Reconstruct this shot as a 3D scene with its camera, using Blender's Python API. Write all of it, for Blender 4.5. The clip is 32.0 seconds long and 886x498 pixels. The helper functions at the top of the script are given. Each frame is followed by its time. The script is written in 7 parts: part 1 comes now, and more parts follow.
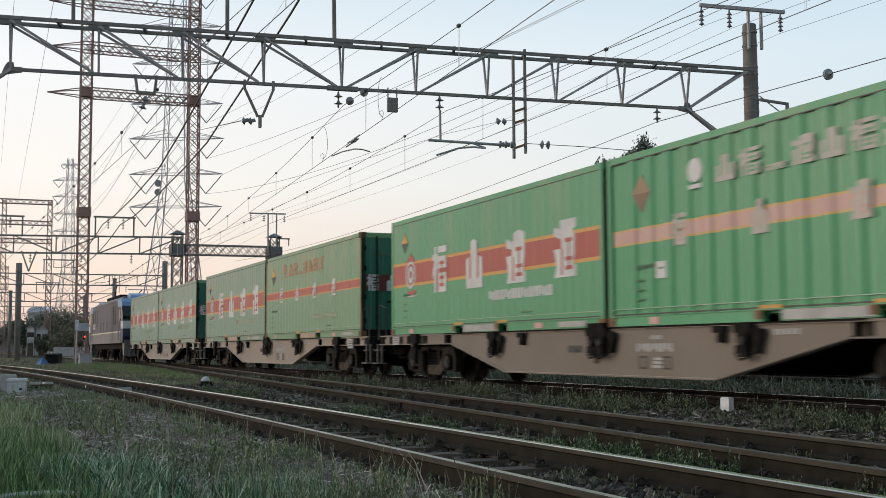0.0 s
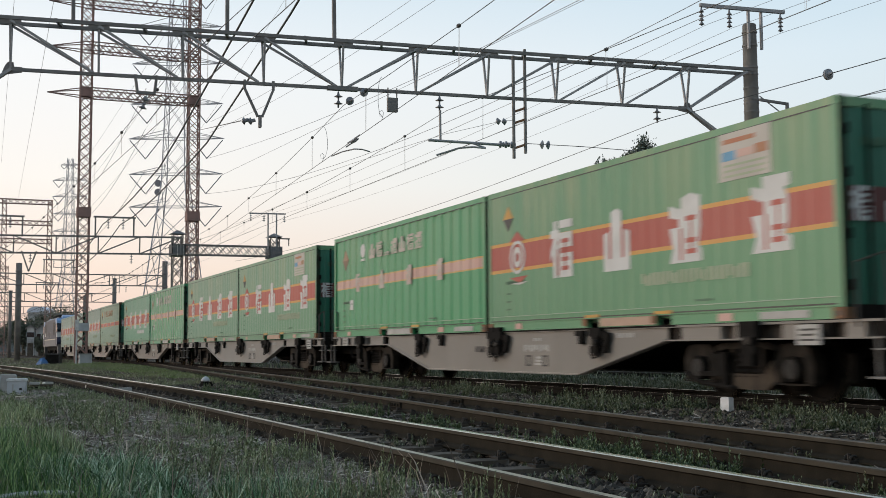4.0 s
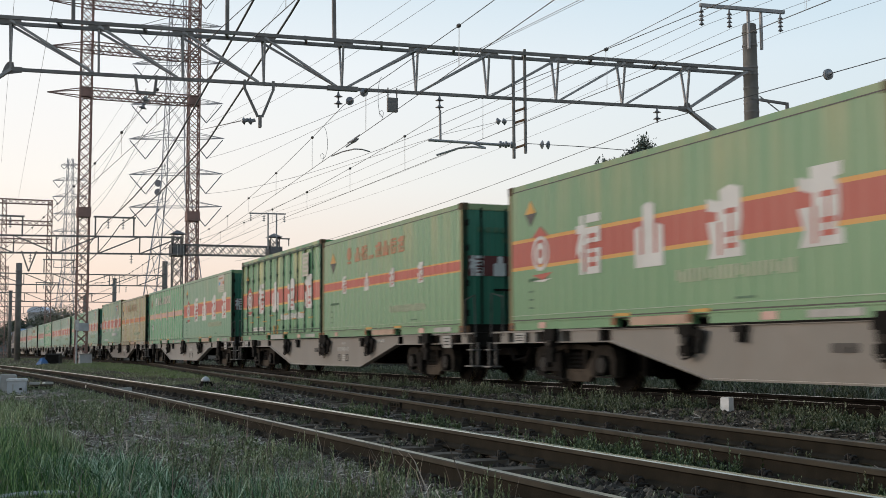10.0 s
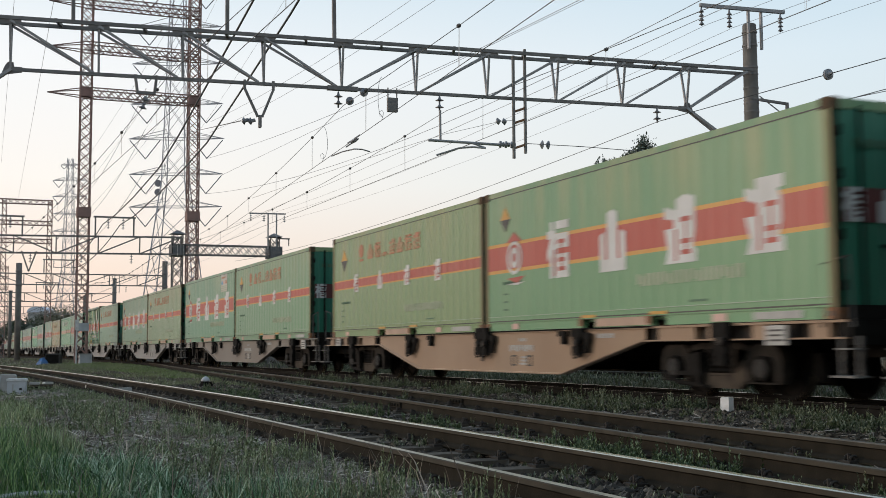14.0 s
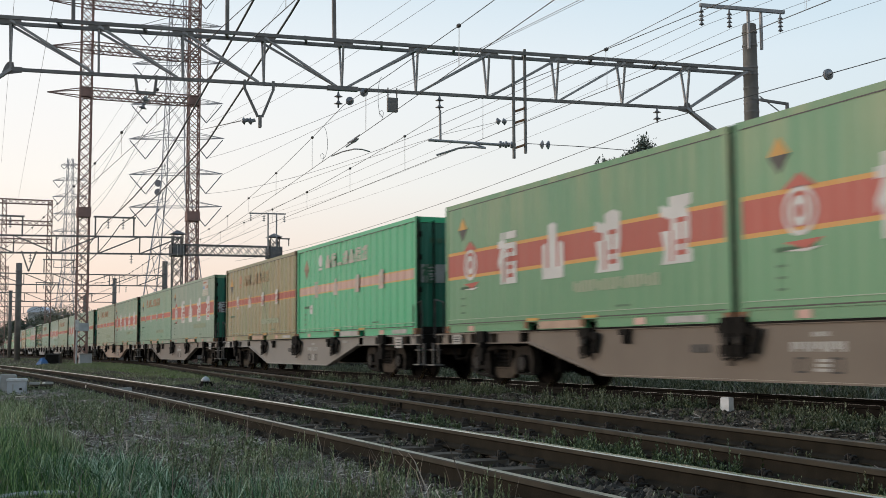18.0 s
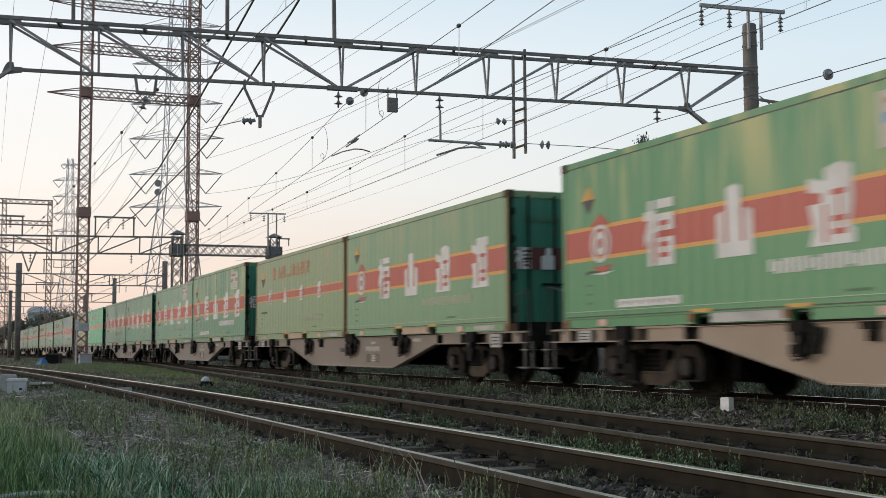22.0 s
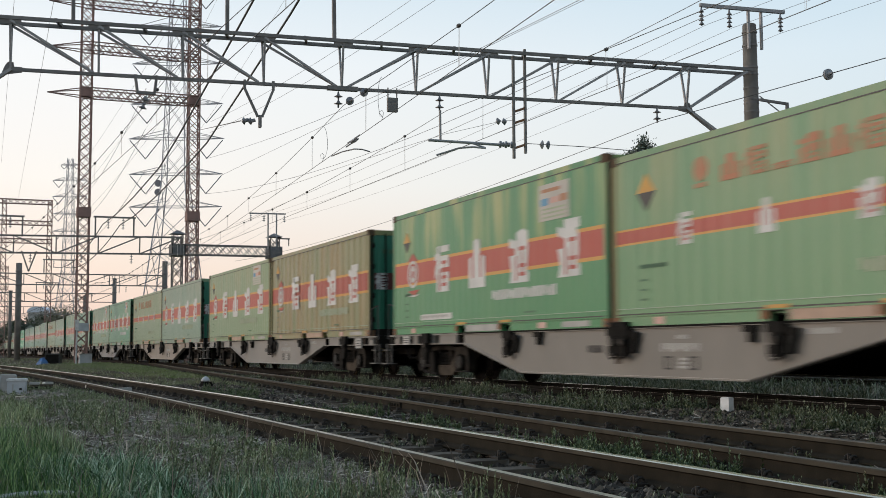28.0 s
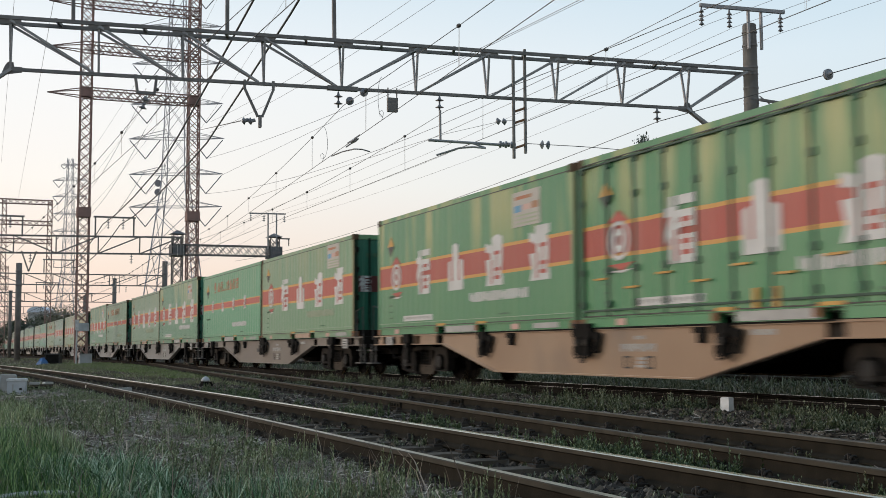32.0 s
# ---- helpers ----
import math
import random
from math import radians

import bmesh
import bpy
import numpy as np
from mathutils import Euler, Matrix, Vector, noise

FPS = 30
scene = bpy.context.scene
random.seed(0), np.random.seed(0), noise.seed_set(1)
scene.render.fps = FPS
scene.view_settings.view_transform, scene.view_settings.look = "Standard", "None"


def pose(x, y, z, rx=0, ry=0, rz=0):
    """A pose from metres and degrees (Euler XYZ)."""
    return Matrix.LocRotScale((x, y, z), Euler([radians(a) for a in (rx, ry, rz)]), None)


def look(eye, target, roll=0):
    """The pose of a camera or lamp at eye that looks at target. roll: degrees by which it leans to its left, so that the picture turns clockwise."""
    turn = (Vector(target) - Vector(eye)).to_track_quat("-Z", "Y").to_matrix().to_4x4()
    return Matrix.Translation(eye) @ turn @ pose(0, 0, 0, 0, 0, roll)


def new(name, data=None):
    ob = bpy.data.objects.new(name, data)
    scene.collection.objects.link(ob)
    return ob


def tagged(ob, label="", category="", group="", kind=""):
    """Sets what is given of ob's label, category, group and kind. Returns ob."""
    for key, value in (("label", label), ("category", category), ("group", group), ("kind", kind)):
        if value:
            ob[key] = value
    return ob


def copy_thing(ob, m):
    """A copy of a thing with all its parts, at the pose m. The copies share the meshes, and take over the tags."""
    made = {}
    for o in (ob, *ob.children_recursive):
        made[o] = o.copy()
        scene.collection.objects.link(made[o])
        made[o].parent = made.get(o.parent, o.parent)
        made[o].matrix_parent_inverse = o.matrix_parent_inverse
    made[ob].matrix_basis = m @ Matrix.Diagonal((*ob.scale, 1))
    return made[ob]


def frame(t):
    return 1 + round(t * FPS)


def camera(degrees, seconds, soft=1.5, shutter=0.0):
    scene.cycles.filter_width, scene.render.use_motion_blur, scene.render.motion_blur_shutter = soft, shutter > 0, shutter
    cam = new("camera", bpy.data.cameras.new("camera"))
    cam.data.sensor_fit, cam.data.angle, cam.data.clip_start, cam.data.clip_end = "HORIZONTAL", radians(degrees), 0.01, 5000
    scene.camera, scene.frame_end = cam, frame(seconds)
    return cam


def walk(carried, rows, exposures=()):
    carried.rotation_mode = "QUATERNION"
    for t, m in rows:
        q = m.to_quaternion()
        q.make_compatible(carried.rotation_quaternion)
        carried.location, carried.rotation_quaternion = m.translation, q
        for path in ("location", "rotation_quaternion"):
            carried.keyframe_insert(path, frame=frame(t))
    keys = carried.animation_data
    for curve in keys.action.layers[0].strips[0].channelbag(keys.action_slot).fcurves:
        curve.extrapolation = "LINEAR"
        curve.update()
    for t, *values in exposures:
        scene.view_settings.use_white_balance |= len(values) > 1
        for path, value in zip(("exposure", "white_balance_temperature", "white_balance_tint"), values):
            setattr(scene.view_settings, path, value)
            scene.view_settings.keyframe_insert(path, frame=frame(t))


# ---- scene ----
# Plan: X to the side (train side positive), Y along the main track (the train's way), Z up from its rail heads.
CLIP = 32.0
cam = camera(41.79, CLIP, soft=0.8, shutter=0.4)
CAM_POSE = look((0, 0, 0.686), (0.3862, 0.9187, 0.686 + 0.08536), -0.322)
walk(cam, [(0, CAM_POSE), (CLIP, CAM_POSE)])

TRACK_X = 10.376      # centre of the main track
NEAR_X = 3.478        # centre of the near track beside the camera
PITCH = 20.4          # one wagon over its couplers
HEADING = 0.0023      # the main track leans to the near side by this slope


def main_x(y):
    """Centre of the main track at the place y."""
    return TRACK_X - HEADING * (y - 15)


# ---- light ----
world = bpy.data.worlds.new("dusk_sky")
scene.world = world
world.use_nodes = True
wn, wl = world.node_tree.nodes, world.node_tree.links
sky = wn.new("ShaderNodeTexSky")
sky.sky_type, sky.sun_disc = "NISHITA", False
sky.sun_elevation, sky.sun_rotation = radians(4), radians(-58)
sky.air_density, sky.dust_density, sky.ozone_density = 1.0, 1.0, 2.0
# evening haze: peach at the horizon, pale, then blue, and bluer away from the glow
wc, wsep = wn.new("ShaderNodeTexCoord"), wn.new("ShaderNodeSeparateXYZ")
wl.new(wc.outputs["Generated"], wsep.inputs[0])
haze = wn.new("ShaderNodeValToRGB")
for i, (at, col) in enumerate(((0.0, (0.86, 0.60, 0.53)), (0.07, (0.98, 0.80, 0.70)), (0.14, (1.0, 0.93, 0.87)), (0.24, (0.95, 0.95, 0.95)), (0.33, (0.72, 0.83, 0.90)), (0.65, (0.40, 0.53, 0.68)), (1.0, (0.30, 0.41, 0.56)))):
    e = haze.color_ramp.elements[i] if i < 2 else haze.color_ramp.elements.new(at)
    e.position, e.color = at, (*col, 1)
wl.new(wsep.outputs[2], haze.inputs[0])
side = wn.new("ShaderNodeVectorMath")
side.operation = "DOT_PRODUCT"
side.inputs[1].default_value = (-0.6, 0.8, 0)
wl.new(wc.outputs["Generated"], side.inputs[0])
away = wn.new("ShaderNodeMapRange")
away.inputs[1].default_value, away.inputs[2].default_value = 0.75, -0.2
wl.new(side.outputs["Value"], away.inputs[0])
cool = wn.new("ShaderNodeMix")
cool.data_type, cool.blend_type = "RGBA", "MULTIPLY"
cool.inputs[0].default_value = 1.0
tint = wn.new("ShaderNodeValToRGB")
for i, (at, col) in enumerate(((0.0, (1, 1, 1)), (0.6, (0.76, 0.87, 0.94)), (1.0, (0.72, 0.78, 0.82)))):
    e = tint.color_ramp.elements[i] if i < 2 else tint.color_ramp.elements.new(at)
    e.position, e.color = at, (*col, 1)
wl.new(away.outputs[0], tint.inputs[0])
wl.new(tint.outputs[0], cool.inputs[7])
wl.new(haze.outputs[0], cool.inputs[6])
both = wn.new("ShaderNodeMix")
both.data_type, both.blend_type = "RGBA", "ADD"
both.inputs[0].default_value = 1.0
dim = wn.new("ShaderNodeVectorMath")
dim.operation = "SCALE"
dim.inputs[3].default_value = 0.04
wl.new(sky.outputs[0], dim.inputs[0])
wl.new(cool.outputs[2], both.inputs[6])
wl.new(dim.outputs[0], both.inputs[7])
wl.new(both.outputs[2], wn["Background"].inputs[0])
wn["Background"].inputs[1].default_value = 0.95
sun_data = bpy.data.lights.new("sun", "SUN")
sun_data.energy, sun_data.angle, sun_data.color = 1.62, radians(30), (1.0, 0.84, 0.71)
sun = new("sun", sun_data)
sun.matrix_world = look((-60, 38, 8), (0, 0, 0))
scene.view_settings.exposure = 0.0


# ---- mesh helpers ----
class Build:
    """Collects corners and faces of one mesh."""

    def __init__(self):
        self.v, self.f, self.m = [], [], []

    def face(self, pts, mat=0):
        n = len(self.v)
        self.v += [tuple(p) for p in pts]
        self.f.append(tuple(range(n, n + len(pts))))
        self.m.append(mat)

    def box(self, x0, x1, y0, y1, z0, z1, mat=0):
        n = len(self.v)
        self.v += [(x, y, z) for z in (z0, z1) for x, y in ((x0, y0), (x1, y0), (x1, y1), (x0, y1))]
        for q in ((3, 2, 1, 0), (4, 5, 6, 7), (0, 1, 5, 4), (1, 2, 6, 5), (2, 3, 7, 6), (3, 0, 4, 7)):
            self.f.append(tuple(n + i for i in q))
            self.m.append(mat)
        return self

    def bar(self, a, b, w, d=None, mat=0, up=(0, 0, 1)):
        """A square bar from a to b, w wide and d deep."""
        a, b, d = Vector(a), Vector(b), d or w
        t = (b - a).normalized()
        u = Vector(up)
        if abs(t.dot(u)) > 0.98:
            u = Vector((1, 0, 0))
        s = t.cross(u).normalized()
        u = s.cross(t).normalized()
        n = len(self.v)
        for p in (a, b):
            for i, j in ((-1, -1), (1, -1), (1, 1), (-1, 1)):
                self.v.append(tuple(p + s * (i * w / 2) + u * (j * d / 2)))
        for q in ((3, 2, 1, 0), (4, 5, 6, 7), (0, 1, 5, 4), (1, 2, 6, 5), (2, 3, 7, 6), (3, 0, 4, 7)):
            self.f.append(tuple(n + i for i in q))
            self.m.append(mat)
        return self

    def tube(self, pts, r, sides=6, mat=0, radii=None):
        """A round bar along pts, closed at both ends."""
        pts = [Vector(p) for p in pts]
        n0, k = len(self.v), len(pts)
        for i, p in enumerate(pts):
            t = (pts[min(i + 1, k - 1)] - pts[max(i - 1, 0)]).normalized()
            u = Vector((0, 0, 1)) if abs(t.z) < 0.95 else Vector((1, 0, 0))
            s = t.cross(u).normalized()
            u = s.cross(t)
            rr = radii[i] if radii else r
            for j in range(sides):
                a = 2 * math.pi * j / sides
                self.v.append(tuple(p + (s * math.cos(a) + u * math.sin(a)) * rr))
        for i in range(k - 1):
            for j in range(sides):
                a, b = n0 + i * sides + j, n0 + i * sides + (j + 1) % sides
                self.f.append((a, b, b + sides, a + sides))
                self.m.append(mat)
        self.f.append(tuple(n0 + j for j in reversed(range(sides))))
        self.f.append(tuple(n0 + (k - 1) * sides + j for j in range(sides)))
        self.m += [mat, mat]
        return self

    def prism(self, outline, axis, a, b, mat=0):
        """An outline (two coordinates each) drawn out along an axis from a to b."""
        def at(p, c):
            return {"x": (c, p[0], p[1]), "y": (p[0], c, p[1]), "z": (p[0], p[1], c)}[axis]
        n, k = len(self.v), len(outline)
        self.v += [at(p, a) for p in outline] + [at(p, b) for p in outline]
        self.f += [tuple(range(n + k - 1, n - 1, -1)), tuple(range(n + k, n + 2 * k))]
        self.m += [mat, mat]
        for i in range(k):
            j = (i + 1) % k
            self.f.append((n + i, n + j, n + k + j, n + k + i))
            self.m.append(mat)
        return self

    def mesh(self, name, mats, smooth=False):
        me = bpy.data.meshes.new(name)
        me.from_pydata(self.v, [], self.f)
        for m in mats if isinstance(mats, (list, tuple)) else [mats]:
            me.materials.append(m)
        me.polygons.foreach_set("material_index", self.m)
        bm = bmesh.new()
        bm.from_mesh(me)
        bmesh.ops.recalc_face_normals(bm, faces=bm.faces)
        bm.to_mesh(me)
        bm.free()
        if smooth:
            me.polygons.foreach_set("use_smooth", [True] * len(me.polygons))
        me.update()
        return me


def part(name, b, mats, parent, label="", smooth=False):
    """One mesh object under a thing or a part; b is a Build or a mesh."""
    ob = new(name, b if isinstance(b, bpy.types.Mesh) else b.mesh(name, mats, smooth))
    ob.parent = parent
    return tagged(ob, label)


def thing(name, label, category, group="", at=None, kind=""):
    ob = tagged(new(name), label, category, group, kind)
    ob.empty_display_size = 0.2
    if at is not None:
        ob.matrix_basis = at
    return ob


def solid(name, b, mats, label, category="", group="", kind="", at=None, smooth=False):
    ob = tagged(new(name, b.mesh(name, mats, smooth)), label, category, group, kind)
    if at is not None:
        ob.matrix_basis = at
    return ob


# ---- materials ----
def mat(name, col, rough=0.6, metal=0.0, col2=None, scale=3.0, detail=6.0, bump=0.0, bscale=40.0, stretch=(1, 1, 1), lo=0.4, hi=0.65, rand=0.0, coords="Object", spec=0.5, stain=None, stain_scale=0.7, stain_lo=0.55, stain_hi=0.7, from_top=False, grazing_sheen=0.0):
    """A surface of two mottled colours with fine relief, stains of a third colour and a change of value from object to object."""
    m = bpy.data.materials.new(name)
    m.use_nodes = True
    n, l = m.node_tree.nodes, m.node_tree.links
    p = n["Principled BSDF"]
    p.inputs["Roughness"].default_value, p.inputs["Metallic"].default_value = rough, metal
    p.inputs["Specular IOR Level"].default_value = spec
    # sheen greys surfaces seen at flat angles, standing in for distance haze
    p.inputs["Sheen Weight"].default_value, p.inputs["Sheen Roughness"].default_value = grazing_sheen, 0.28
    p.inputs["Sheen Tint"].default_value = (0.95, 0.9, 0.86, 1)
    tc, mp = n.new("ShaderNodeTexCoord"), n.new("ShaderNodeMapping")
    l.new(tc.outputs[coords], mp.inputs[0])
    mp.inputs["Scale"].default_value = stretch
    info = n.new("ShaderNodeObjectInfo")
    nz = n.new("ShaderNodeTexNoise")
    nz.noise_dimensions = "4D"
    nz.inputs["Scale"].default_value, nz.inputs["Detail"].default_value = scale, detail
    mul = n.new("ShaderNodeMath")
    mul.operation = "MULTIPLY"
    mul.inputs[1].default_value = 37.0
    l.new(info.outputs["Random"], mul.inputs[0])
    l.new(mul.outputs[0], nz.inputs["W"])
    l.new(mp.outputs[0], nz.inputs[0])
    rp = n.new("ShaderNodeValToRGB")
    rp.color_ramp.elements[0].position, rp.color_ramp.elements[1].position = lo, hi
    rp.color_ramp.elements[0].color = (*col, 1)
    rp.color_ramp.elements[1].color = (*(col2 or [c * 0.8 for c in col]), 1)
    l.new(nz.outputs["Fac"], rp.inputs[0])
    out = rp.outputs[0]
    if stain:
        n2 = n.new("ShaderNodeTexNoise")
        n2.noise_dimensions = "4D"
        n2.inputs["Scale"].default_value, n2.inputs["Detail"].default_value = stain_scale, 8
        l.new(mul.outputs[0], n2.inputs["W"])
        l.new(mp.outputs[0], n2.inputs[0])
        r2 = n.new("ShaderNodeMapRange")
        r2.inputs[1].default_value, r2.inputs[2].default_value = stain_lo, stain_hi
        l.new(n2.outputs["Fac"], r2.inputs[0])
        mx = n.new("ShaderNodeMix")
        mx.data_type = "RGBA"
        amount = r2.outputs[0]
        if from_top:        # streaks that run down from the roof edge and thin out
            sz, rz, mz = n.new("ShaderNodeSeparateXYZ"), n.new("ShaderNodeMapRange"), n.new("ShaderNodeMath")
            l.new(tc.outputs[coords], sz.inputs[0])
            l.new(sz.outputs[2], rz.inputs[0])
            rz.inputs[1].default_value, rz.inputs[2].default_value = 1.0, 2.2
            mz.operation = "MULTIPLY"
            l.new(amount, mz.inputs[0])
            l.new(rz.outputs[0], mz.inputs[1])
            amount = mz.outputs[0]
        l.new(amount, mx.inputs[0])
        l.new(out, mx.inputs[6])
        mx.inputs[7].default_value = (*stain, 1)
        out = mx.outputs[2]
    if rand:
        hs, mr = n.new("ShaderNodeHueSaturation"), n.new("ShaderNodeMapRange")
        mr.inputs[3].default_value, mr.inputs[4].default_value = 1 - rand, 1 + rand
        l.new(info.outputs["Random"], mr.inputs[0])
        l.new(mr.outputs[0], hs.inputs["Value"])
        l.new(out, hs.inputs["Color"])
        out = hs.outputs[0]
    l.new(out, p.inputs["Base Color"])
    if bump:
        nb, bp = n.new("ShaderNodeTexNoise"), n.new("ShaderNodeBump")
        nb.inputs["Scale"].default_value, nb.inputs["Detail"].default_value = bscale, 5
        l.new(mp.outputs[0], nb.inputs[0])
        bp.inputs["Strength"].default_value, bp.inputs["Distance"].default_value = bump, 0.01
        l.new(nb.outputs["Fac"], bp.inputs["Height"])
        l.new(bp.outputs[0], p.inputs["Normal"])
    return m


VERT = (1.0, 2.2, 0.22)     # grain drawn out upright, for streaked paint


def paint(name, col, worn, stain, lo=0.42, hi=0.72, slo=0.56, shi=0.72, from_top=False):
    return mat(name, col, 0.42, 0.0, worn, 1.4, 8, 0.15, 30, VERT, lo, hi, 0.06, stain=stain, stain_scale=1.1, stain_lo=slo, stain_hi=shi, spec=0.5, from_top=from_top, grazing_sheen=1.0)


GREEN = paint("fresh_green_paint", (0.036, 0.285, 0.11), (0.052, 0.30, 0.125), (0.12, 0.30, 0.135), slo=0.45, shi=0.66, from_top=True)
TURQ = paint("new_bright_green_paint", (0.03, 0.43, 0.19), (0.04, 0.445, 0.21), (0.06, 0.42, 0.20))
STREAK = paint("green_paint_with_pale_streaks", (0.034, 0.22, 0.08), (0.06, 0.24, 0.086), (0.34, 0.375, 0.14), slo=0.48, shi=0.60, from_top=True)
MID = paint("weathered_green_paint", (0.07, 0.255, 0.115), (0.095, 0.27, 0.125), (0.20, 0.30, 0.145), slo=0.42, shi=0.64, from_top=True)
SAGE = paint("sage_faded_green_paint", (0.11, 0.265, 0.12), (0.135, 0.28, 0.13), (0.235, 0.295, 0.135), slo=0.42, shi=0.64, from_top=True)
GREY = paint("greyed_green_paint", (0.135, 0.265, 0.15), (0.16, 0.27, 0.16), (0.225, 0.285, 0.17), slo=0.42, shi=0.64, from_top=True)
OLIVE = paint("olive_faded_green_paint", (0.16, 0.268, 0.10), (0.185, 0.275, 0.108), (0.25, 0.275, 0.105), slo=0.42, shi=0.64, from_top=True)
TAN = paint("browned_green_paint", (0.19, 0.222, 0.086), (0.24, 0.218, 0.08), (0.28, 0.205, 0.07), slo=0.4, shi=0.62)
RED = mat("band_red_paint", (0.39, 0.042, 0.023), 0.45, col2=(0.40, 0.06, 0.036), stretch=VERT, scale=1.4, rand=0.1, grazing_sheen=0.1, spec=0.5)
PINK = mat("band_faded_pink_paint", (0.56, 0.33, 0.27), 0.55, col2=(0.60, 0.40, 0.33), stretch=VERT, scale=1.4)
FADERED = mat("band_faded_red_paint", (0.46, 0.15, 0.06), 0.55, col2=(0.52, 0.20, 0.08), stretch=VERT, scale=1.4)
ORANGE = mat("stripe_orange_paint", (0.60, 0.27, 0.034), 0.45, col2=(0.58, 0.30, 0.05), stretch=VERT, grazing_sheen=0.2, spec=0.5)
WHITE = mat("white_lettering_paint", (0.64, 0.63, 0.60), 0.55, col2=(0.54, 0.53, 0.50), scale=2)
TEXTRED = mat("faded_red_lettering_paint", (0.45, 0.165, 0.08), 0.6, col2=(0.38, 0.215, 0.11), scale=3)
TEXTPALE = mat("pale_green_white_lettering_paint", (0.38, 0.42, 0.29), 0.6, col2=(0.31, 0.37, 0.24), scale=3)
TEXTDARK = mat("dark_small_lettering_paint", (0.06, 0.15, 0.08), 0.6)
YELLOW = mat("yellow_ochre_paint", (0.58, 0.30, 0.04), 0.5, col2=(0.48, 0.24, 0.04))
BLACKP = mat("black_paint", (0.018, 0.018, 0.018), 0.5)
# Fresh unfaded green with the end walls' shade put into the colour.
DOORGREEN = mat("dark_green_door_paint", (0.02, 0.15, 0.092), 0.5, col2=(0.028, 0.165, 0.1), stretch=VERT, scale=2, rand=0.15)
# Grimy steel; also painted where sills, frame ends and rails lie in shade.
STEELDARK = mat("grime_and_shade_dark_steel", (0.011, 0.0095, 0.008), 0.85, 0.0, (0.018, 0.016, 0.014), 6, 6, 0.3, 30, spec=0.1)
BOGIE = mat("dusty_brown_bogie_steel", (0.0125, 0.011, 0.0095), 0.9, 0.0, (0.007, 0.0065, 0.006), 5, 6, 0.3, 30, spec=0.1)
def sill_paint(name, a, c):
    return mat(name, a, 0.6, 0.0, c, 1.2, 8, 0.1, 30, (1, 0.6, 0.5), rand=0.08, stain=(0.15, 0.115, 0.09), stain_lo=0.6, stain_hi=0.78, grazing_sheen=0.6)


SILL_TAN = sill_paint("tan_brown_wagon_paint", (0.29, 0.18, 0.105), (0.33, 0.215, 0.13))
SILL_BEIGE = sill_paint("beige_wagon_paint", (0.25, 0.19, 0.135), (0.29, 0.225, 0.165))
SILL_GREY = sill_paint("grey_wagon_paint", (0.185, 0.168, 0.145), (0.225, 0.203, 0.175))
SILL = mat("brown_grey_wagon_paint", (0.142, 0.11, 0.082), 0.6, 0.0, (0.178, 0.142, 0.107), 1.2, 8, 0.1, 30, (1, 0.6, 0.5), rand=0.16, stain=(0.16, 0.12, 0.09), stain_lo=0.6, stain_hi=0.75, grazing_sheen=0.5)
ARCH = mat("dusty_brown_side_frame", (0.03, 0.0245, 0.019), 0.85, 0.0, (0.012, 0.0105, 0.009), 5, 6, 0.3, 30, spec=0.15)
# Sill brown darkened for shade in the end recesses; the faint plate shares it.
SILL_DARK = mat("shaded_sill_brown", (0.10, 0.08, 0.065), 0.8, 0, (0.06, 0.05, 0.042), 3, 6, 0.1, 30, spec=0.15)
HEADSIDE = mat("rail_head_side_brown_steel", (0.056, 0.046, 0.032), 0.75, 0.0, (0.038, 0.032, 0.022), 4, 6, 0.1, 80, spec=0.2)
PALEGREY = mat("pale_grey_painted_steel", (0.42, 0.41, 0.38), 0.55, 0.0, (0.32, 0.31, 0.29), 4)
RUSTPATCH = mat("rusty_corner_casting", (0.24, 0.10, 0.04), 0.8, 0.0, (0.15, 0.09, 0.05), 9, 6, 0.3, 60)
RUSTRAIL = mat("rail_brown_rust", (0.023, 0.019, 0.0135), 0.9, 0.0, (0.034, 0.028, 0.02), 5, 7, 0.3, 60, spec=0.08)
SHINE = mat("rail_head_polished_steel", (0.74, 0.67, 0.55), 0.25, 1.0, (0.58, 0.51, 0.41), 3, 6, 0.02, 80)
WORNHEAD = mat("rail_head_half_polished_steel", (0.5, 0.43, 0.33), 0.36, 1.0, (0.3, 0.25, 0.19), 3, 6, 0.05, 80)
DULLHEAD = mat("rail_head_dull_steel", (0.125, 0.106, 0.08), 0.7, 0.0, (0.085, 0.071, 0.054), 4, 6, 0.1, 80)
RAILCLIP = mat("rusty_rail_clip_steel", (0.03, 0.025, 0.02), 0.7, 0.1, (0.055, 0.045, 0.036), 8, 6, 0.2, 60, spec=0.3)
SLEEPER = mat("weathered_sleeper", (0.082, 0.066, 0.05), 0.9, 0, (0.125, 0.103, 0.08), 4, 8, 0.5, 40, rand=0.2, spec=0.15)
GALV = mat("galvanised_steel", (0.30, 0.29, 0.285), 0.55, 0.2, (0.37, 0.355, 0.35), 5, 6, 0.05, 60)
GANTRY = mat("dark_grey_gantry_steel", (0.165, 0.152, 0.142), 0.65, 0.0, (0.22, 0.205, 0.192), 3, 7, 0.08, 60)
RUSTIRON = mat("rust_red_lattice_steel", (0.31, 0.185, 0.155), 0.85, 0.0, (0.25, 0.165, 0.14), 1.5, 7, 0.1, 60)
CONCRETE = mat("old_dark_concrete", (0.15, 0.138, 0.122), 0.9, 0, (0.21, 0.192, 0.17), 3, 8, 0.3, 50)
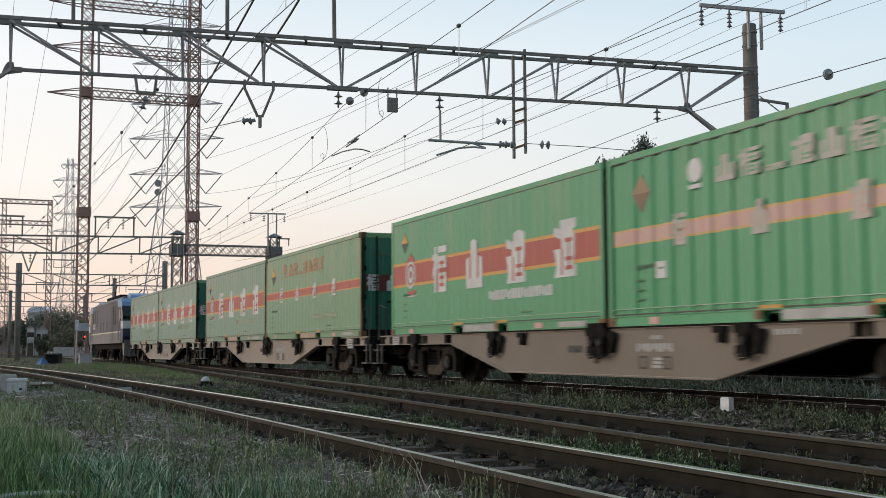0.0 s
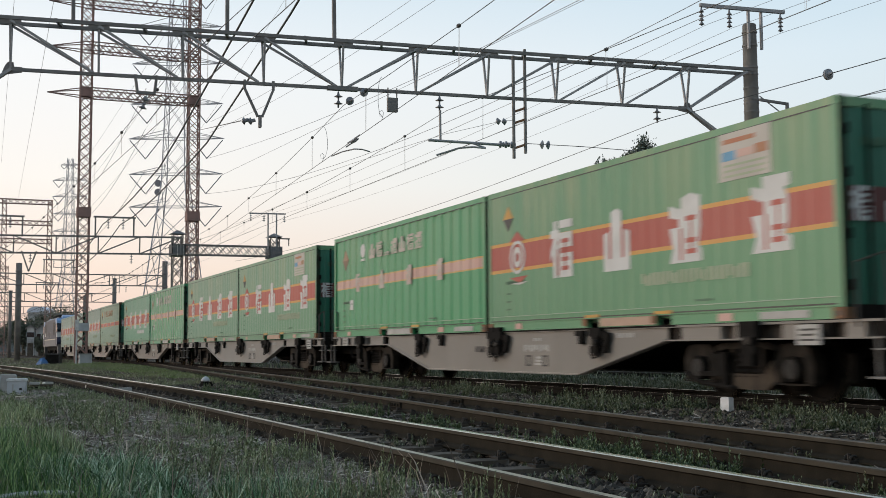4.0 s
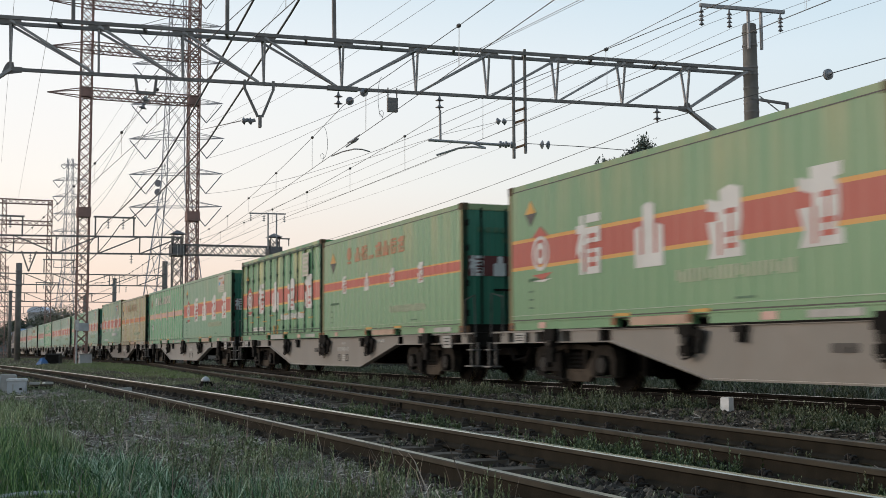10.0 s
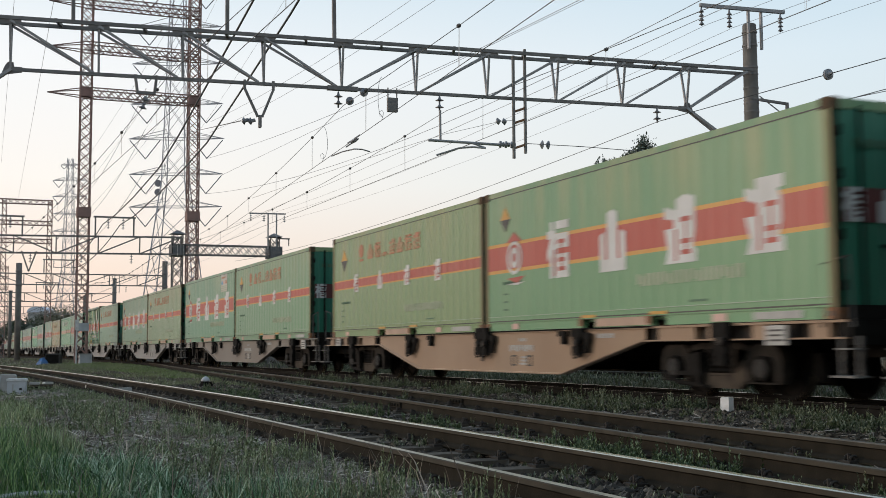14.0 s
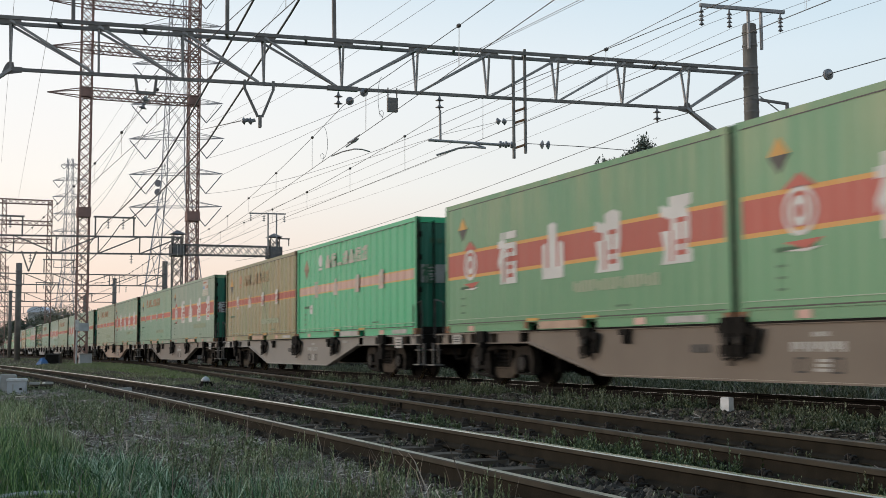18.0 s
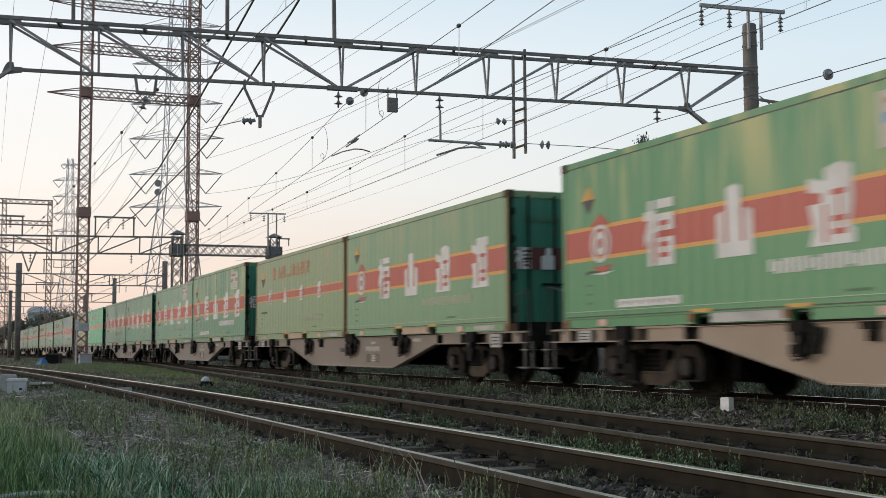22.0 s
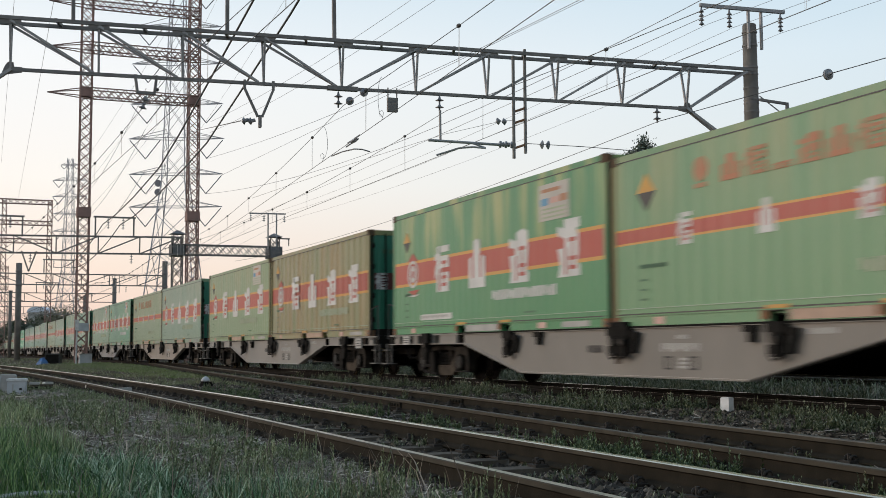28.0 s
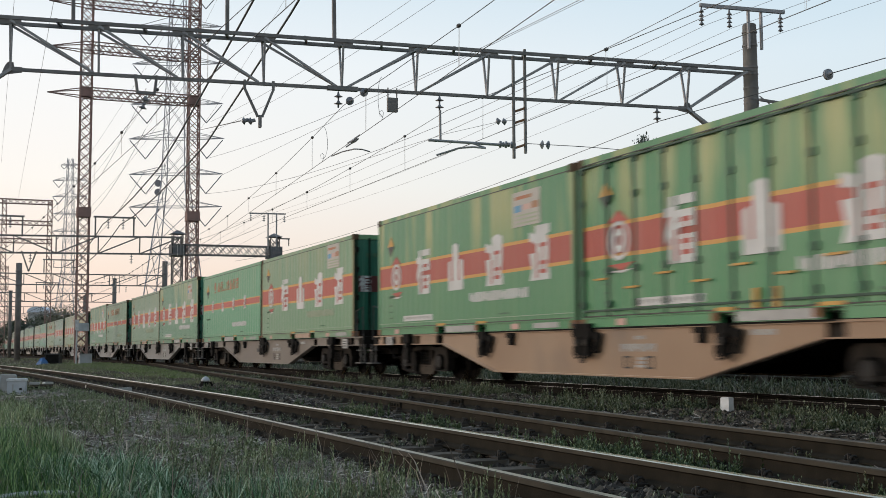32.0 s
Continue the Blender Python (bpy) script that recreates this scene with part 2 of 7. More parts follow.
PORCELAIN = mat("grey_porcelain", (0.24, 0.24, 0.25), 0.25, 0.0, (0.19, 0.19, 0.2), 4)
WIRE = mat("aged_copper_wire", (0.11, 0.104, 0.1), 0.6, 0.5)
PALEWIRE = mat("thin_pale_wire", (0.24, 0.235, 0.24), 0.6, 0.4)
PYLON = mat("pale_grey_pylon_steel", (0.5, 0.475, 0.49), 0.6, 0.1, (0.43, 0.41, 0.42), 1)


# ---- ground and tracks ----
def near_x(y):
    """Centre of the near track: straight, then bending away."""
    return NEAR_X - (0.00068 * (y - 8) ** 2 if y > 8 else 0)


def cross_x(y):
    """Centre of the crossover from the near track to the main track."""
    a = 5.0 + 0.0825 * y
    if y > 52:
        k = min((y - 52) / 26, 1)
        a = a * (1 - k) + main_x(y) * k if y < 78 else main_x(y)
    if y < -6:
        k = min((-6 - y) / 26, 1)
        a = a * (1 - k) + NEAR_X * k
    return a


GROUND_Z = -0.16


def ground_z(x, y):
    """Low between the rails, so that the sleepers show; ballast heaped a little between the tracks."""
    z = GROUND_Z + 0.03 * noise.noise((x * 0.45, y * 0.45, 3.1)) + 0.025 * noise.noise((x * 1.7, y * 1.7, 1.3))
    gap = min(abs(x - near_x(y)), abs(x - cross_x(y)), abs(x - main_x(y)))
    if gap < 1.1:
        z -= 0.042 * (1 - (gap / 1.1) ** 6)
    elif 4.5 < x < 9.8:
        z += 0.05 * min(1, (gap - 1.1) / 0.5)
    return z


def ground():
    xs = [-3000, -600, -150, -60, -30, -18, -10, -6] + [-4 + 0.25 * i for i in range(73)] + [15, 16, 18, 20, 24, 28, 36, 50, 90, 200, 700, 3000]
    ys = [-3000, -500, -120, -50, -25, -12, -6] + [0.25 * i for i in range(133)] + [34, 36, 38, 40, 44, 50, 60, 75, 95, 125, 170, 240, 400, 900, 3000]
    v = [(x, y, ground_z(x, y) if abs(x) < 60 and -60 < y < 100 else GROUND_Z) for y in ys for x in xs]
    w = len(xs)
    f = [(j * w + i, j * w + i + 1, (j + 1) * w + i + 1, (j + 1) * w + i) for j in range(len(ys) - 1) for i in range(w - 1)]
    me = bpy.data.meshes.new("ground")
    me.from_pydata(v, [], f)
    m = mat("weedy_dark_soil", (0.068, 0.050, 0.034), 0.95, 0, (0.034, 0.028, 0.020), 0.9, 10, 1.0, 30, coords="Object", spec=0.1, stain=(0.11, 0.09, 0.071), stain_scale=5, stain_lo=0.5, stain_hi=0.65)
    me.materials.append(m)
    me.polygons.foreach_set("use_smooth", [True] * len(f))
    tagged(new("ground", me), "dark weedy soil and old ballast between the tracks", "ground", kind="structure")


RAIL = [(-0.065, -0.153), (0.065, -0.153), (0.065, -0.142), (0.012, -0.118), (0.009, -0.045), (0.032, -0.034), (0.033, -0.006), (0.027, 0.0), (-0.027, 0.0), (-0.033, -0.006), (-0.032, -0.034), (-0.009, -0.045), (-0.012, -0.118), (-0.065, -0.142)]


def rail(parent, xf, ys, side, z, head, label, web=None):
    """One rail along the line xf(y) + side."""
    b, k = Build(), len(RAIL)
    for y in ys:
        d = (xf(y + 0.5) - xf(y - 0.5))
        c = 1 / math.sqrt(1 + d * d)
        for p in RAIL:
            o = side + p[0]
            b.v.append((xf(y) + o * c, y - o * d * c, z + p[1]))
    for i in range(len(ys) - 1):
        for j in range(k):
            a, c = i * k + j, i * k + (j + 1) % k
            b.f.append((a, c, c + k, a + k))
            b.m.append(1 if j == 7 or (j == 8 and side > 0) else 2 if j in (8, 9) else 0)
    b.f += [tuple(range(k)), tuple(range((len(ys) - 1) * k, len(ys) * k))]
    b.m += [0, 0]
    return part("rail", b, [web or RUSTRAIL, head, web or HEADSIDE], parent, label)


def track(name, xf, y0, y1, z, head, label, step=1.0, web=None, sleepers=None):
    t = tagged(new(name), label, "railway track", kind="structure")
    ys = np.arange(y0, y1 + 0.01, step).tolist()
    for s in (-0.5665, 0.5665):
        rail(t, xf, ys, s, z, WORNHEAD if name == "near_track" and s < 0 else head, "long steel rail with a worn top", web)
    bm = Build().prism([(-1.0, -0.20), (1.0, -0.20), (1.0, -0.03), (0.97, 0.0), (-0.97, 0.0), (-1.0, -0.03)], "y", -0.1, 0.1)
    me = bm.mesh("sleeper", SLEEPER)
    cl = Build()
    cl.box(-0.05, 0.04, -0.06, 0.06, 0.0, 0.018)
    ring = [(-0.015 + 0.026 * math.cos(k * math.pi / 5), 0.0, 0.032 + 0.018 * math.sin(k * math.pi / 5)) for k in range(11)]
    cl.tube([(x, -0.028, z) for x, _, z in ring], 0.009, 5)
    cl.tube([(x, 0.028, z) for x, _, z in ring], 0.009, 5)
    cl.tube([(0.0, 0, 0.015), (0.0, 0, 0.062)], 0.014, 6)
    cm = cl.mesh("rail_clip", RAILCLIP)
    y = sleepers[0]
    while y < sleepers[1]:
        d = xf(y + 0.5) - xf(y - 0.5)
        m = Matrix.Translation((xf(y) + random.uniform(-0.02, 0.02), y, z - 0.155)) @ Matrix.Rotation(-math.atan(d) + random.uniform(-0.01, 0.01), 4, "Z")
        s = part("sleeper", me, None, t)
        s.matrix_basis = m
        if y < 45:
            for gx in (-0.5665, 0.5665):
                for e in (-1, 1):
                    c = part("rail_clip", cm, None, s)
                    c.matrix_basis = Matrix.Translation((gx + e * 0.105, 0, 0)) @ Matrix.Rotation(0 if e > 0 else math.pi, 4, "Z") @ Matrix.Scale(1.1, 4)
        y += 0.66
    return t


ground()
track("near_track", near_x, -30, 130, -0.019, SHINE, "near railway track with bright worn rail heads", sleepers=(-9.56, 70))
# Webs painted near-black to hold the shadow the train throws on them.
track("main_track", main_x, -450, 620, 0.0, SHINE, "main railway track that carries the train", step=5.0, web=STEELDARK, sleepers=(5.0, 70))
track("crossover_track", cross_x, -26, 74, -0.008, DULLHEAD, "rusty crossover track between the two lines", sleepers=(-5.1, 52))
track("far_track", lambda y: 18.6, -60, 420, -0.02, DULLHEAD, "farther railway track beyond the train", step=5.0, sleepers=(12.0, 45))


def fishplate(xf, y, side, z):
    """Bolted plates at a rail joint."""
    x = xf(y) + side
    b = Build().box(-0.045, -0.015, -0.28, 0.28, -0.11, -0.04).box(0.015, 0.045, -0.28, 0.28, -0.11, -0.04)
    for k in (-0.2, -0.07, 0.07, 0.2):
        b.tube([(-0.07, k, -0.075), (-0.045, k, -0.075)], 0.022, 6)
    solid("fishplate", b, RUSTRAIL, "rusty bolted fishplates at a rail joint", "fishplate", "rail joints", at=pose(x, y, z, 0, 0, -4.7))


fishplate(cross_x, 15.2, -0.5665, -0.008)
fishplate(cross_x, 15.8, 0.5665, -0.008)


# ---- train ----
def run(t):
    """How far the train has come by t seconds; it gathers speed, and less so towards the end."""
    s = (t - 16) / 16
    return sum(c * (s ** k - (-1) ** k) for k, c in enumerate((214.4137, 20.1544, 1.4118, 1.4912, -1.4098, -1.1153), 1))


DIAMOND_A = mat("faded_diamond_ochre", (0.34, 0.22, 0.13), 0.6)
DIAMOND_B = mat("faded_diamond_brown", (0.22, 0.14, 0.08), 0.6)
WID, HIG = 2.45, 2.54
BAND_Z = 1.31


BLOCKS = [
    [(0, .3), (.13, .42), (.13, 0), (.28, 0), (.28, .36), (.38, .4), (.38, 0), (1, 0), (1, .42), (.46, .42), (.46, .52), (1, .52), (1, .78), (.42, .78), (.42, .86), (1, .86), (1, 1), (.4, 1), (.4, .62), (.28, .52), (.4, .72), (.4, .84), (.3, .84), (.3, 1), (.15, 1), (.15, .84), (0, .84), (0, .7), (.16, .7), (0, .46)],
    [(0, 0), (1, 0), (1, .6), (.78, .66), (.7, .6), (.7, .95), (.5, 1), (.3, .95), (.3, .6), (.22, .66), (0, .6)],
    [(0, .0), (1, 0), (1, .16), (.9, .24), (.98, .5), (.98, .94), (.68, 1), (.38, .94), (.38, .78), (0, .86), (0, .68), (.3, .64), (.3, .52), (0, .52), (.1, .2)],
    [(0, .0), (1, 0), (1, .18), (.86, .22), (.94, .4), (.94, .7), (.86, .82), (1, .84), (1, 1), (.3, 1), (.3, .84), (0, .9), (0, .74), (.34, .66), (.34, .5), (0, .5), (.12, .2)],
]


def glyph(b, y, z, w, h, x, style):
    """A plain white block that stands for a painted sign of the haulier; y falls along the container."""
    b.prism([(y - u * w, z + v * h) for u, v in BLOCKS[style]], "x", x - 0.006, x)
    if style != 1:
        for k in (0.12, 0.28, 0.6):
            b.box(x - 0.009, x - 0.004, y - 0.84 * w, y - 0.52 * w, z + k * h, z + (k + 0.07) * h, 1)
        b.box(x - 0.010, x - 0.004, y - 0.71 * w, y - 0.66 * w, z + 0.12 * h, z + 0.68 * h, 1)
        b.box(x - 0.010, x - 0.004, y - 0.40 * w, y - 0.33 * w, z + 0.04 * h, z + 0.5 * h, 1)
    else:
        for k in (0.21, 0.70):
            b.box(x - 0.009, x - 0.004, y - (k + 0.09) * w, y - k * w, z + 0.2 * h, z + 0.68 * h, 1)


def bars(b, y0, y1, z, h, n, x, gap=0.16):
    """A line of small unreadable writing as n groups of thin bars."""
    step = (y0 - y1) / n
    for i in range(n):
        a = y0 - i * step
        e = a - step * (1 - gap)
        k = 0.18 * ((i * 5) % 3 == 0)
        b.box(x - 0.005, x, e, a - (a - e) * 0.55, z, z + h * (1 - k))
        b.box(x - 0.005, x, a - (a - e) * 0.4, a, z + h * k, z + h)


def ring(b, y, z, r0, r1, tall, x0, x1, m, n=20):
    """A flat painted ring of one piece."""
    k = len(b.v)
    for j in range(n):
        c, s = math.cos(2 * math.pi * j / n), math.sin(2 * math.pi * j / n)
        b.v += [(x0, y + r0 * c, z + r0 * tall * s), (x0, y + r1 * c, z + r1 * tall * s), (x1, y + r1 * c, z + r1 * tall * s), (x1, y + r0 * c, z + r0 * tall * s)]
    for j in range(n):
        p, q = k + 4 * j, k + 4 * ((j + 1) % n)
        for i in range(4):
            b.f.append((p + i, p + (i + 1) % 4, q + (i + 1) % 4, q + i))
            b.m.append(m)


MESHES = {}


def shared(key, make):
    key = (HIG, key)
    if key not in MESHES:
        MESHES[key] = make()
    return MESHES[key]


def side_mesh(length, colour, band, ribs, half, band_h, edge):
    """A ribbed side wall with the painted band and its stripes."""
    b = Build()
    pitch, depth = ribs
    y, prof, inner = -length / 2 + 0.11, [], length / 2 - 0.11
    prof.append((y, depth))
    y += pitch * 0.3
    while y + pitch * 0.9 < inner:
        prof += [(y, depth), (y + pitch * 0.12, 0), (y + pitch * 0.5, 0), (y + pitch * 0.62, depth)]
        y += pitch
    prof.append((inner, depth))
    zs = [0.15, BAND_Z - band_h / 2 - edge, BAND_Z - band_h / 2, BAND_Z + band_h / 2, BAND_Z + band_h / 2 + edge, HIG - 0.09]
    mi = [0, 1, 2, 1, 0]
    for i in range(5):
        for (ya, xa), (yb, xb) in zip(prof, prof[1:]):
            b.face([(half + xa, ya, zs[i]), (half + xb, yb, zs[i]), (half + xb, yb, zs[i + 1]), (half + xa, ya, zs[i + 1])], mi[i])
    back = half + 0.05
    b.face([(back, -inner, zs[0]), (back, inner, zs[0]), (back, inner, zs[-1]), (back, -inner, zs[-1])])
    return b.mesh("side_panel", [colour, ORANGE if band is not PINK else PINK2, band])


SALMON = mat("dusty_salmon_plate_paint", (0.46, 0.31, 0.22), 0.6, col2=(0.37, 0.25, 0.18), scale=3)
PINK2 = mat("stripe_pale_orange_paint", (0.60, 0.36, 0.10), 0.55, col2=(0.62, 0.42, 0.2))


def end_wall(c, length, sign, band_h, band, edge):
    """Double doors at a container's end, with lock bars, hinges, ledges and the painted band."""
    y = sign * length / 2
    o = -sign * 0.03

    def wall():
        b = Build()
        out = [(0.01, y + o * 2.2), (0.01, y + o)]
        for i in range(3):
            xa = 0.14 + i * 0.32
            out += [(xa, y + o), (xa + 0.03, y + o * 0.4), (xa + 0.15, y + o * 0.4), (xa + 0.18, y + o)]
        out += [(1.12, y + o), (1.12, y + o * 2.2)]
        b.prism(out, "z", 0.16, HIG - 0.12)
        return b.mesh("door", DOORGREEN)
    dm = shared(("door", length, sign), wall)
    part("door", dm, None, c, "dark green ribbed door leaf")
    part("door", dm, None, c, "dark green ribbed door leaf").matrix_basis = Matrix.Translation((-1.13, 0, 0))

    def hard():
        b = Build()
        for x in (-0.82, -0.28, 0.28, 0.82):
            b.tube([(x, y - o * 0.3, 0.12), (x, y - o * 0.3, HIG - 0.08)], 0.02, 6)
        for x in (-0.55, 0.2):
            b.box(x, x + 0.42, min(y - o, y), max(y - o, y), 0.82, 0.86)
        for z in (0.32, 0.9, 1.6, 2.1):
            for x in (-1.16, 1.1):
                b.box(x, x + 0.06, min(y - o, y), max(y - o, y), z, z + 0.12)
        return b.mesh("lock_bar", STEELDARK)
    part("lock_bar", shared(("lock", length, sign), hard), None, c, "dark steel lock bars and handles")

    def bandm():
        b = Build()
        yb = y + o * 0.2
        b.box(-1.1, 1.1, min(yb, yb + o * 0.2), max(yb, yb + o * 0.2), BAND_Z - 0.2, BAND_Z + 0.2)
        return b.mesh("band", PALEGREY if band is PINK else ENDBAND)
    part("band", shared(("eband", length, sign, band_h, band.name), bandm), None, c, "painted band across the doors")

    for k in range(4 if sign < 0 else 0):
        def one_sign():
            b, h = Build(), 0.4
            x0 = -1.08 + k * 0.52
            b.prism([(x0 + u * 0.3, BAND_Z - h / 2 + v * h) for u, v in BLOCKS[k]], "y", min(y, y - o * 0.25), max(y, y - o * 0.25))
            if k != 1:
                for q in (0.14, 0.3, 0.6):
                    b.box(x0 + 0.16, x0 + 0.26, min(y, y - o * 0.3), max(y, y - o * 0.3), BAND_Z - h / 2 + q * h, BAND_Z - h / 2 + (q + 0.08) * h, 1)
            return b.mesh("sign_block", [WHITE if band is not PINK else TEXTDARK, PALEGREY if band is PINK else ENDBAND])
        part("sign_block", shared(("esign", length, sign, k, band is PINK), one_sign), None, c, "white painted sign block")

    def dark():
        b = Build()
        for z, x in ((1.98, -0.9), (1.78, -0.35)):
            for i in range(5):
                b.box(x + i * 0.17, x + i * 0.17 + 0.12, min(y, y - o * 0.2), max(y, y - o * 0.2), z, z + 0.1)
        return b.mesh("small_lettering", TEXTDARK)
    tagged(part("small_lettering", shared(("edark", length, sign), dark), None, c, "small dark painted marks"), kind="stuff")


# Band red taken down to maroon, shaded in colour like the doors.
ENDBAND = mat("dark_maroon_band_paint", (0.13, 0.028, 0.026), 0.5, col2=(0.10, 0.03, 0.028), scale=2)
# Pale green that paints the skylight caught by the bottom ledge.
PALEEDGE = mat("pale_worn_edge_paint", (0.38, 0.46, 0.36), 0.5, col2=(0.28, 0.38, 0.27), scale=4)
DOORBAR = mat("dark_green_grimy_door_bar", (0.01, 0.05, 0.03), 0.6, 0, (0.018, 0.07, 0.04), 3, stretch=VERT)
# Near-black green that paints the shade in the gap between containers.
POSTEND = mat("gap_shade_green_post_end", (0.016, 0.045, 0.027), 0.8, 0, (0.032, 0.035, 0.02), 6, 6, 0.2, 40, spec=0.15)
PALEPINK = mat("faded_pinkish_white_lettering", (0.54, 0.46, 0.40), 0.6, 0, (0.42, 0.40, 0.33), 3)
TEXTTAN = mat("worn_brown_lettering_paint", (0.33, 0.19, 0.085), 0.6, 0, (0.27, 0.205, 0.085), 3)
POSTSTAIN = mat("rust_streaked_post_paint", (0.20, 0.19, 0.07), 0.6, 0, (0.15, 0.105, 0.045), 1.6, 7, 0.1, 40, VERT)
RUSTTOP = mat("rusty_top_casting", (0.11, 0.06, 0.028), 0.85, 0, (0.06, 0.05, 0.024), 7, 6, 0.3, 50)
tan_seen = []


def container(kind, colour, sticker, group):
    """kind: big, door (big signs), rd or wh (small signs)."""
    global HIG
    HIG = 2.66 if colour is STREAK else 2.54        # the streaked ones stand taller
    big = kind in ("big", "door")
    length = 9.33
    half = -WID / 2
    look_of = {"big": "with broad red band and white signs", "door": "with side doors and broad red band",
               "rd": "with narrow red band and faded lettering", "wh": "with narrow pale pink band"}[kind]
    c = thing("freight_container", colour.name.replace("_paint", "").replace("_", " ") + " container " + look_of, "freight container", group)
    band = {"rd": RED, "wh": PINK}.get(kind, RED)
    if kind == "rd" and colour is TAN and not tan_seen:
        tan_seen.append(1)
        band = FADERED
    band_h, edge = (0.42, 0.06) if big else (0.18, 0.03)
    ribs = (0.30, 0.004) if big else (0.33, 0.006)
    if kind == "wh" or colour is TAN:
        ribs = (0.46, 0.030)
    if kind == "door":
        ribs = (0.8, 0.024)
    sm = shared(("side", kind, colour.name, band.name), lambda: side_mesh(length, colour, band, ribs, half, band_h, edge))
    part("side_panel", sm, None, c, "ribbed steel side wall with painted band")
    far = part("side_panel", sm, None, c, "ribbed steel side wall with painted band")
    far.matrix_basis = Matrix.Rotation(math.pi, 4, "Z")

    def roof():
        b = Build()
        b.box(half + 0.03, -half - 0.03, -length / 2 + 0.05, length / 2 - 0.05, HIG - 0.06, HIG - 0.02)
        n = int(length / 0.9)
        for i in range(n):
            y = -length / 2 + 0.5 + i * 0.9
            b.box(half + 0.1, -half - 0.1, y, y + 0.4, HIG - 0.02, HIG + 0.005)
        return b.mesh("roof", colour)
    part("roof", shared(("roof", length, colour.name), roof), None, c)

    def rails():
        b = Build()
        for s in (-1, 1):
            x0, x1 = sorted((s * (-half), s * (-half - 0.07)))
            b.box(x0, x1, -length / 2, length / 2, HIG - 0.09, HIG)
        for s in (-1, 1):
            y0, y1 = sorted((s * length / 2, s * (length / 2 - 0.07)))
            b.box(half + 0.07, -half - 0.07, y0, y1, HIG - 0.12, HIG)
        return b.mesh("top_frame", colour)
    part("top_frame", shared(("rails", length, colour.name), rails), None, c)

    def low_seam():
        b = Build().box(half - 0.003, half + 0.01, -length / 2 + 0.11, length / 2 - 0.11, 0.160, 0.178, 0)
        b.box(half - 0.008, half + 0.012, -length / 2 + 0.11, length / 2 - 0.11, 0.245, 0.256, 1)
        return b.mesh("bottom_ledge", [BLACKP, PALEEDGE])
    part("bottom_ledge", shared(("lowseam", length), low_seam), None, c, "thin pale ledge over a dark seam")
    # dark line put in for the shadow gap below the roof flange
    part("roof_seam", shared(("seam", length), lambda: Build().box(half - 0.003, half + 0.01, -length / 2 + 0.11, length / 2 - 0.11, HIG - 0.106, HIG - 0.09).mesh("roof_seam", BLACKP)), None, c, "dark seam under the roof edge")

    def post():
        b = Build()
        b.box(half - 0.004, half + 0.11, -0.11, -0.003, 0.0, HIG + 0.004)
        # thin end plate coloured dark in place of gap shade
        b.box(half - 0.003, half + 0.11, -0.003, 0.0, 0.0, HIG + 0.003, 1)
        return b.mesh("corner_post", [POSTSTAIN if colour in (OLIVE, TAN, SAGE) else colour, POSTEND])
    pm = shared(("post", colour.name), post)

    def casting():
        b = Build()
        b.box(half - 0.012, half + 0.13, -0.18, 0.006, 0.0, 0.13)
        b.box(half - 0.013, half - 0.005, -0.13, -0.05, 0.035, 0.09, 1)
        return b.mesh("corner_casting", [RUSTPATCH, BLACKP])
    km = shared("casting", casting)
    for sx, sy in ((1, 1), (1, -1), (-1, 1), (-1, -1)):
        m = Matrix.Diagonal((sx, sy, 1, 1))
        p = part("corner_post", pm, None, c)
        p.matrix_basis = Matrix.Translation((0, sy * length / 2, 0)) @ m
        part("corner_casting", km, None, p, "rusty corner casting")
        if colour in (OLIVE, TAN, STREAK, SAGE):
            part("top_casting", shared("topcast", lambda: Build().box(half - 0.01, half + 0.13, -0.17, 0.004, HIG - 0.13, HIG + 0.01).mesh("top_casting", RUSTTOP)), None, p, "brown rusty top casting")

    def frame_mesh():
        b = Build()
        pock = [(length / 2 - 3.96, length / 2 - 3.6), (length / 2 - 5.92, length / 2 - 5.56)]
        cuts = [-length / 2 + 0.1] + sorted(v for p in pock for v in p) + [length / 2 - 0.1]
        for s in (-1, 1):
            x0, x1 = sorted((s * (-half - 0.004), s * (-half - 0.09)))
            for i in range(0, len(cuts), 2):
                b.box(x0, x1, cuts[i], cuts[i + 1], 0.0, 0.15)
            b.box(x0, x1, cuts[1], cuts[-2], 0.14, 0.15)
            b.box(min(s * -half, s * (-half + 0.012)), max(s * -half, s * (-half + 0.012)), -length / 2 + 0.12, length / 2 - 0.12, 0.138, 0.15)
            # black ceilings here and the black core stand in for pocket shade
            for a, e in pock:
                b.box(min(s * (-half - 0.004), s * (-half - 0.8)), max(s * (-half - 0.004), s * (-half - 0.8)), a + 0.01, e - 0.01, 0.128, 0.14, 1)
        b.box(half + 0.1, -half - 0.1, -length / 2 + 0.1, length / 2 - 0.1, 0.1, 0.14)
        b.box(half + 0.8, -half - 0.8, -length / 2 + 0.1, length / 2 - 0.1, 0.0, 0.12, 1)
        for s in (-1, 1):
            y0, y1 = sorted((s * length / 2, s * (length / 2 - 0.08)))
            # end face coloured dark for the shade between the wagons
            b.box(half + 0.1, -half - 0.1, y0, y1, 0.0, 0.16, 2)
        return b.mesh("bottom_frame", [colour, BLACKP, STEELDARK])
    part("bottom_frame", shared(("frame", length, colour.name), frame_mesh), None, c)

    L = length / 2
    x = half - 0.001

    for a, e in ((3.96, 3.6), (5.92, 5.56)):
        def trim():
            b = Build().box(x - 0.009, x, L - a - 0.03, L - e + 0.04, 0.155, 0.2, 0)
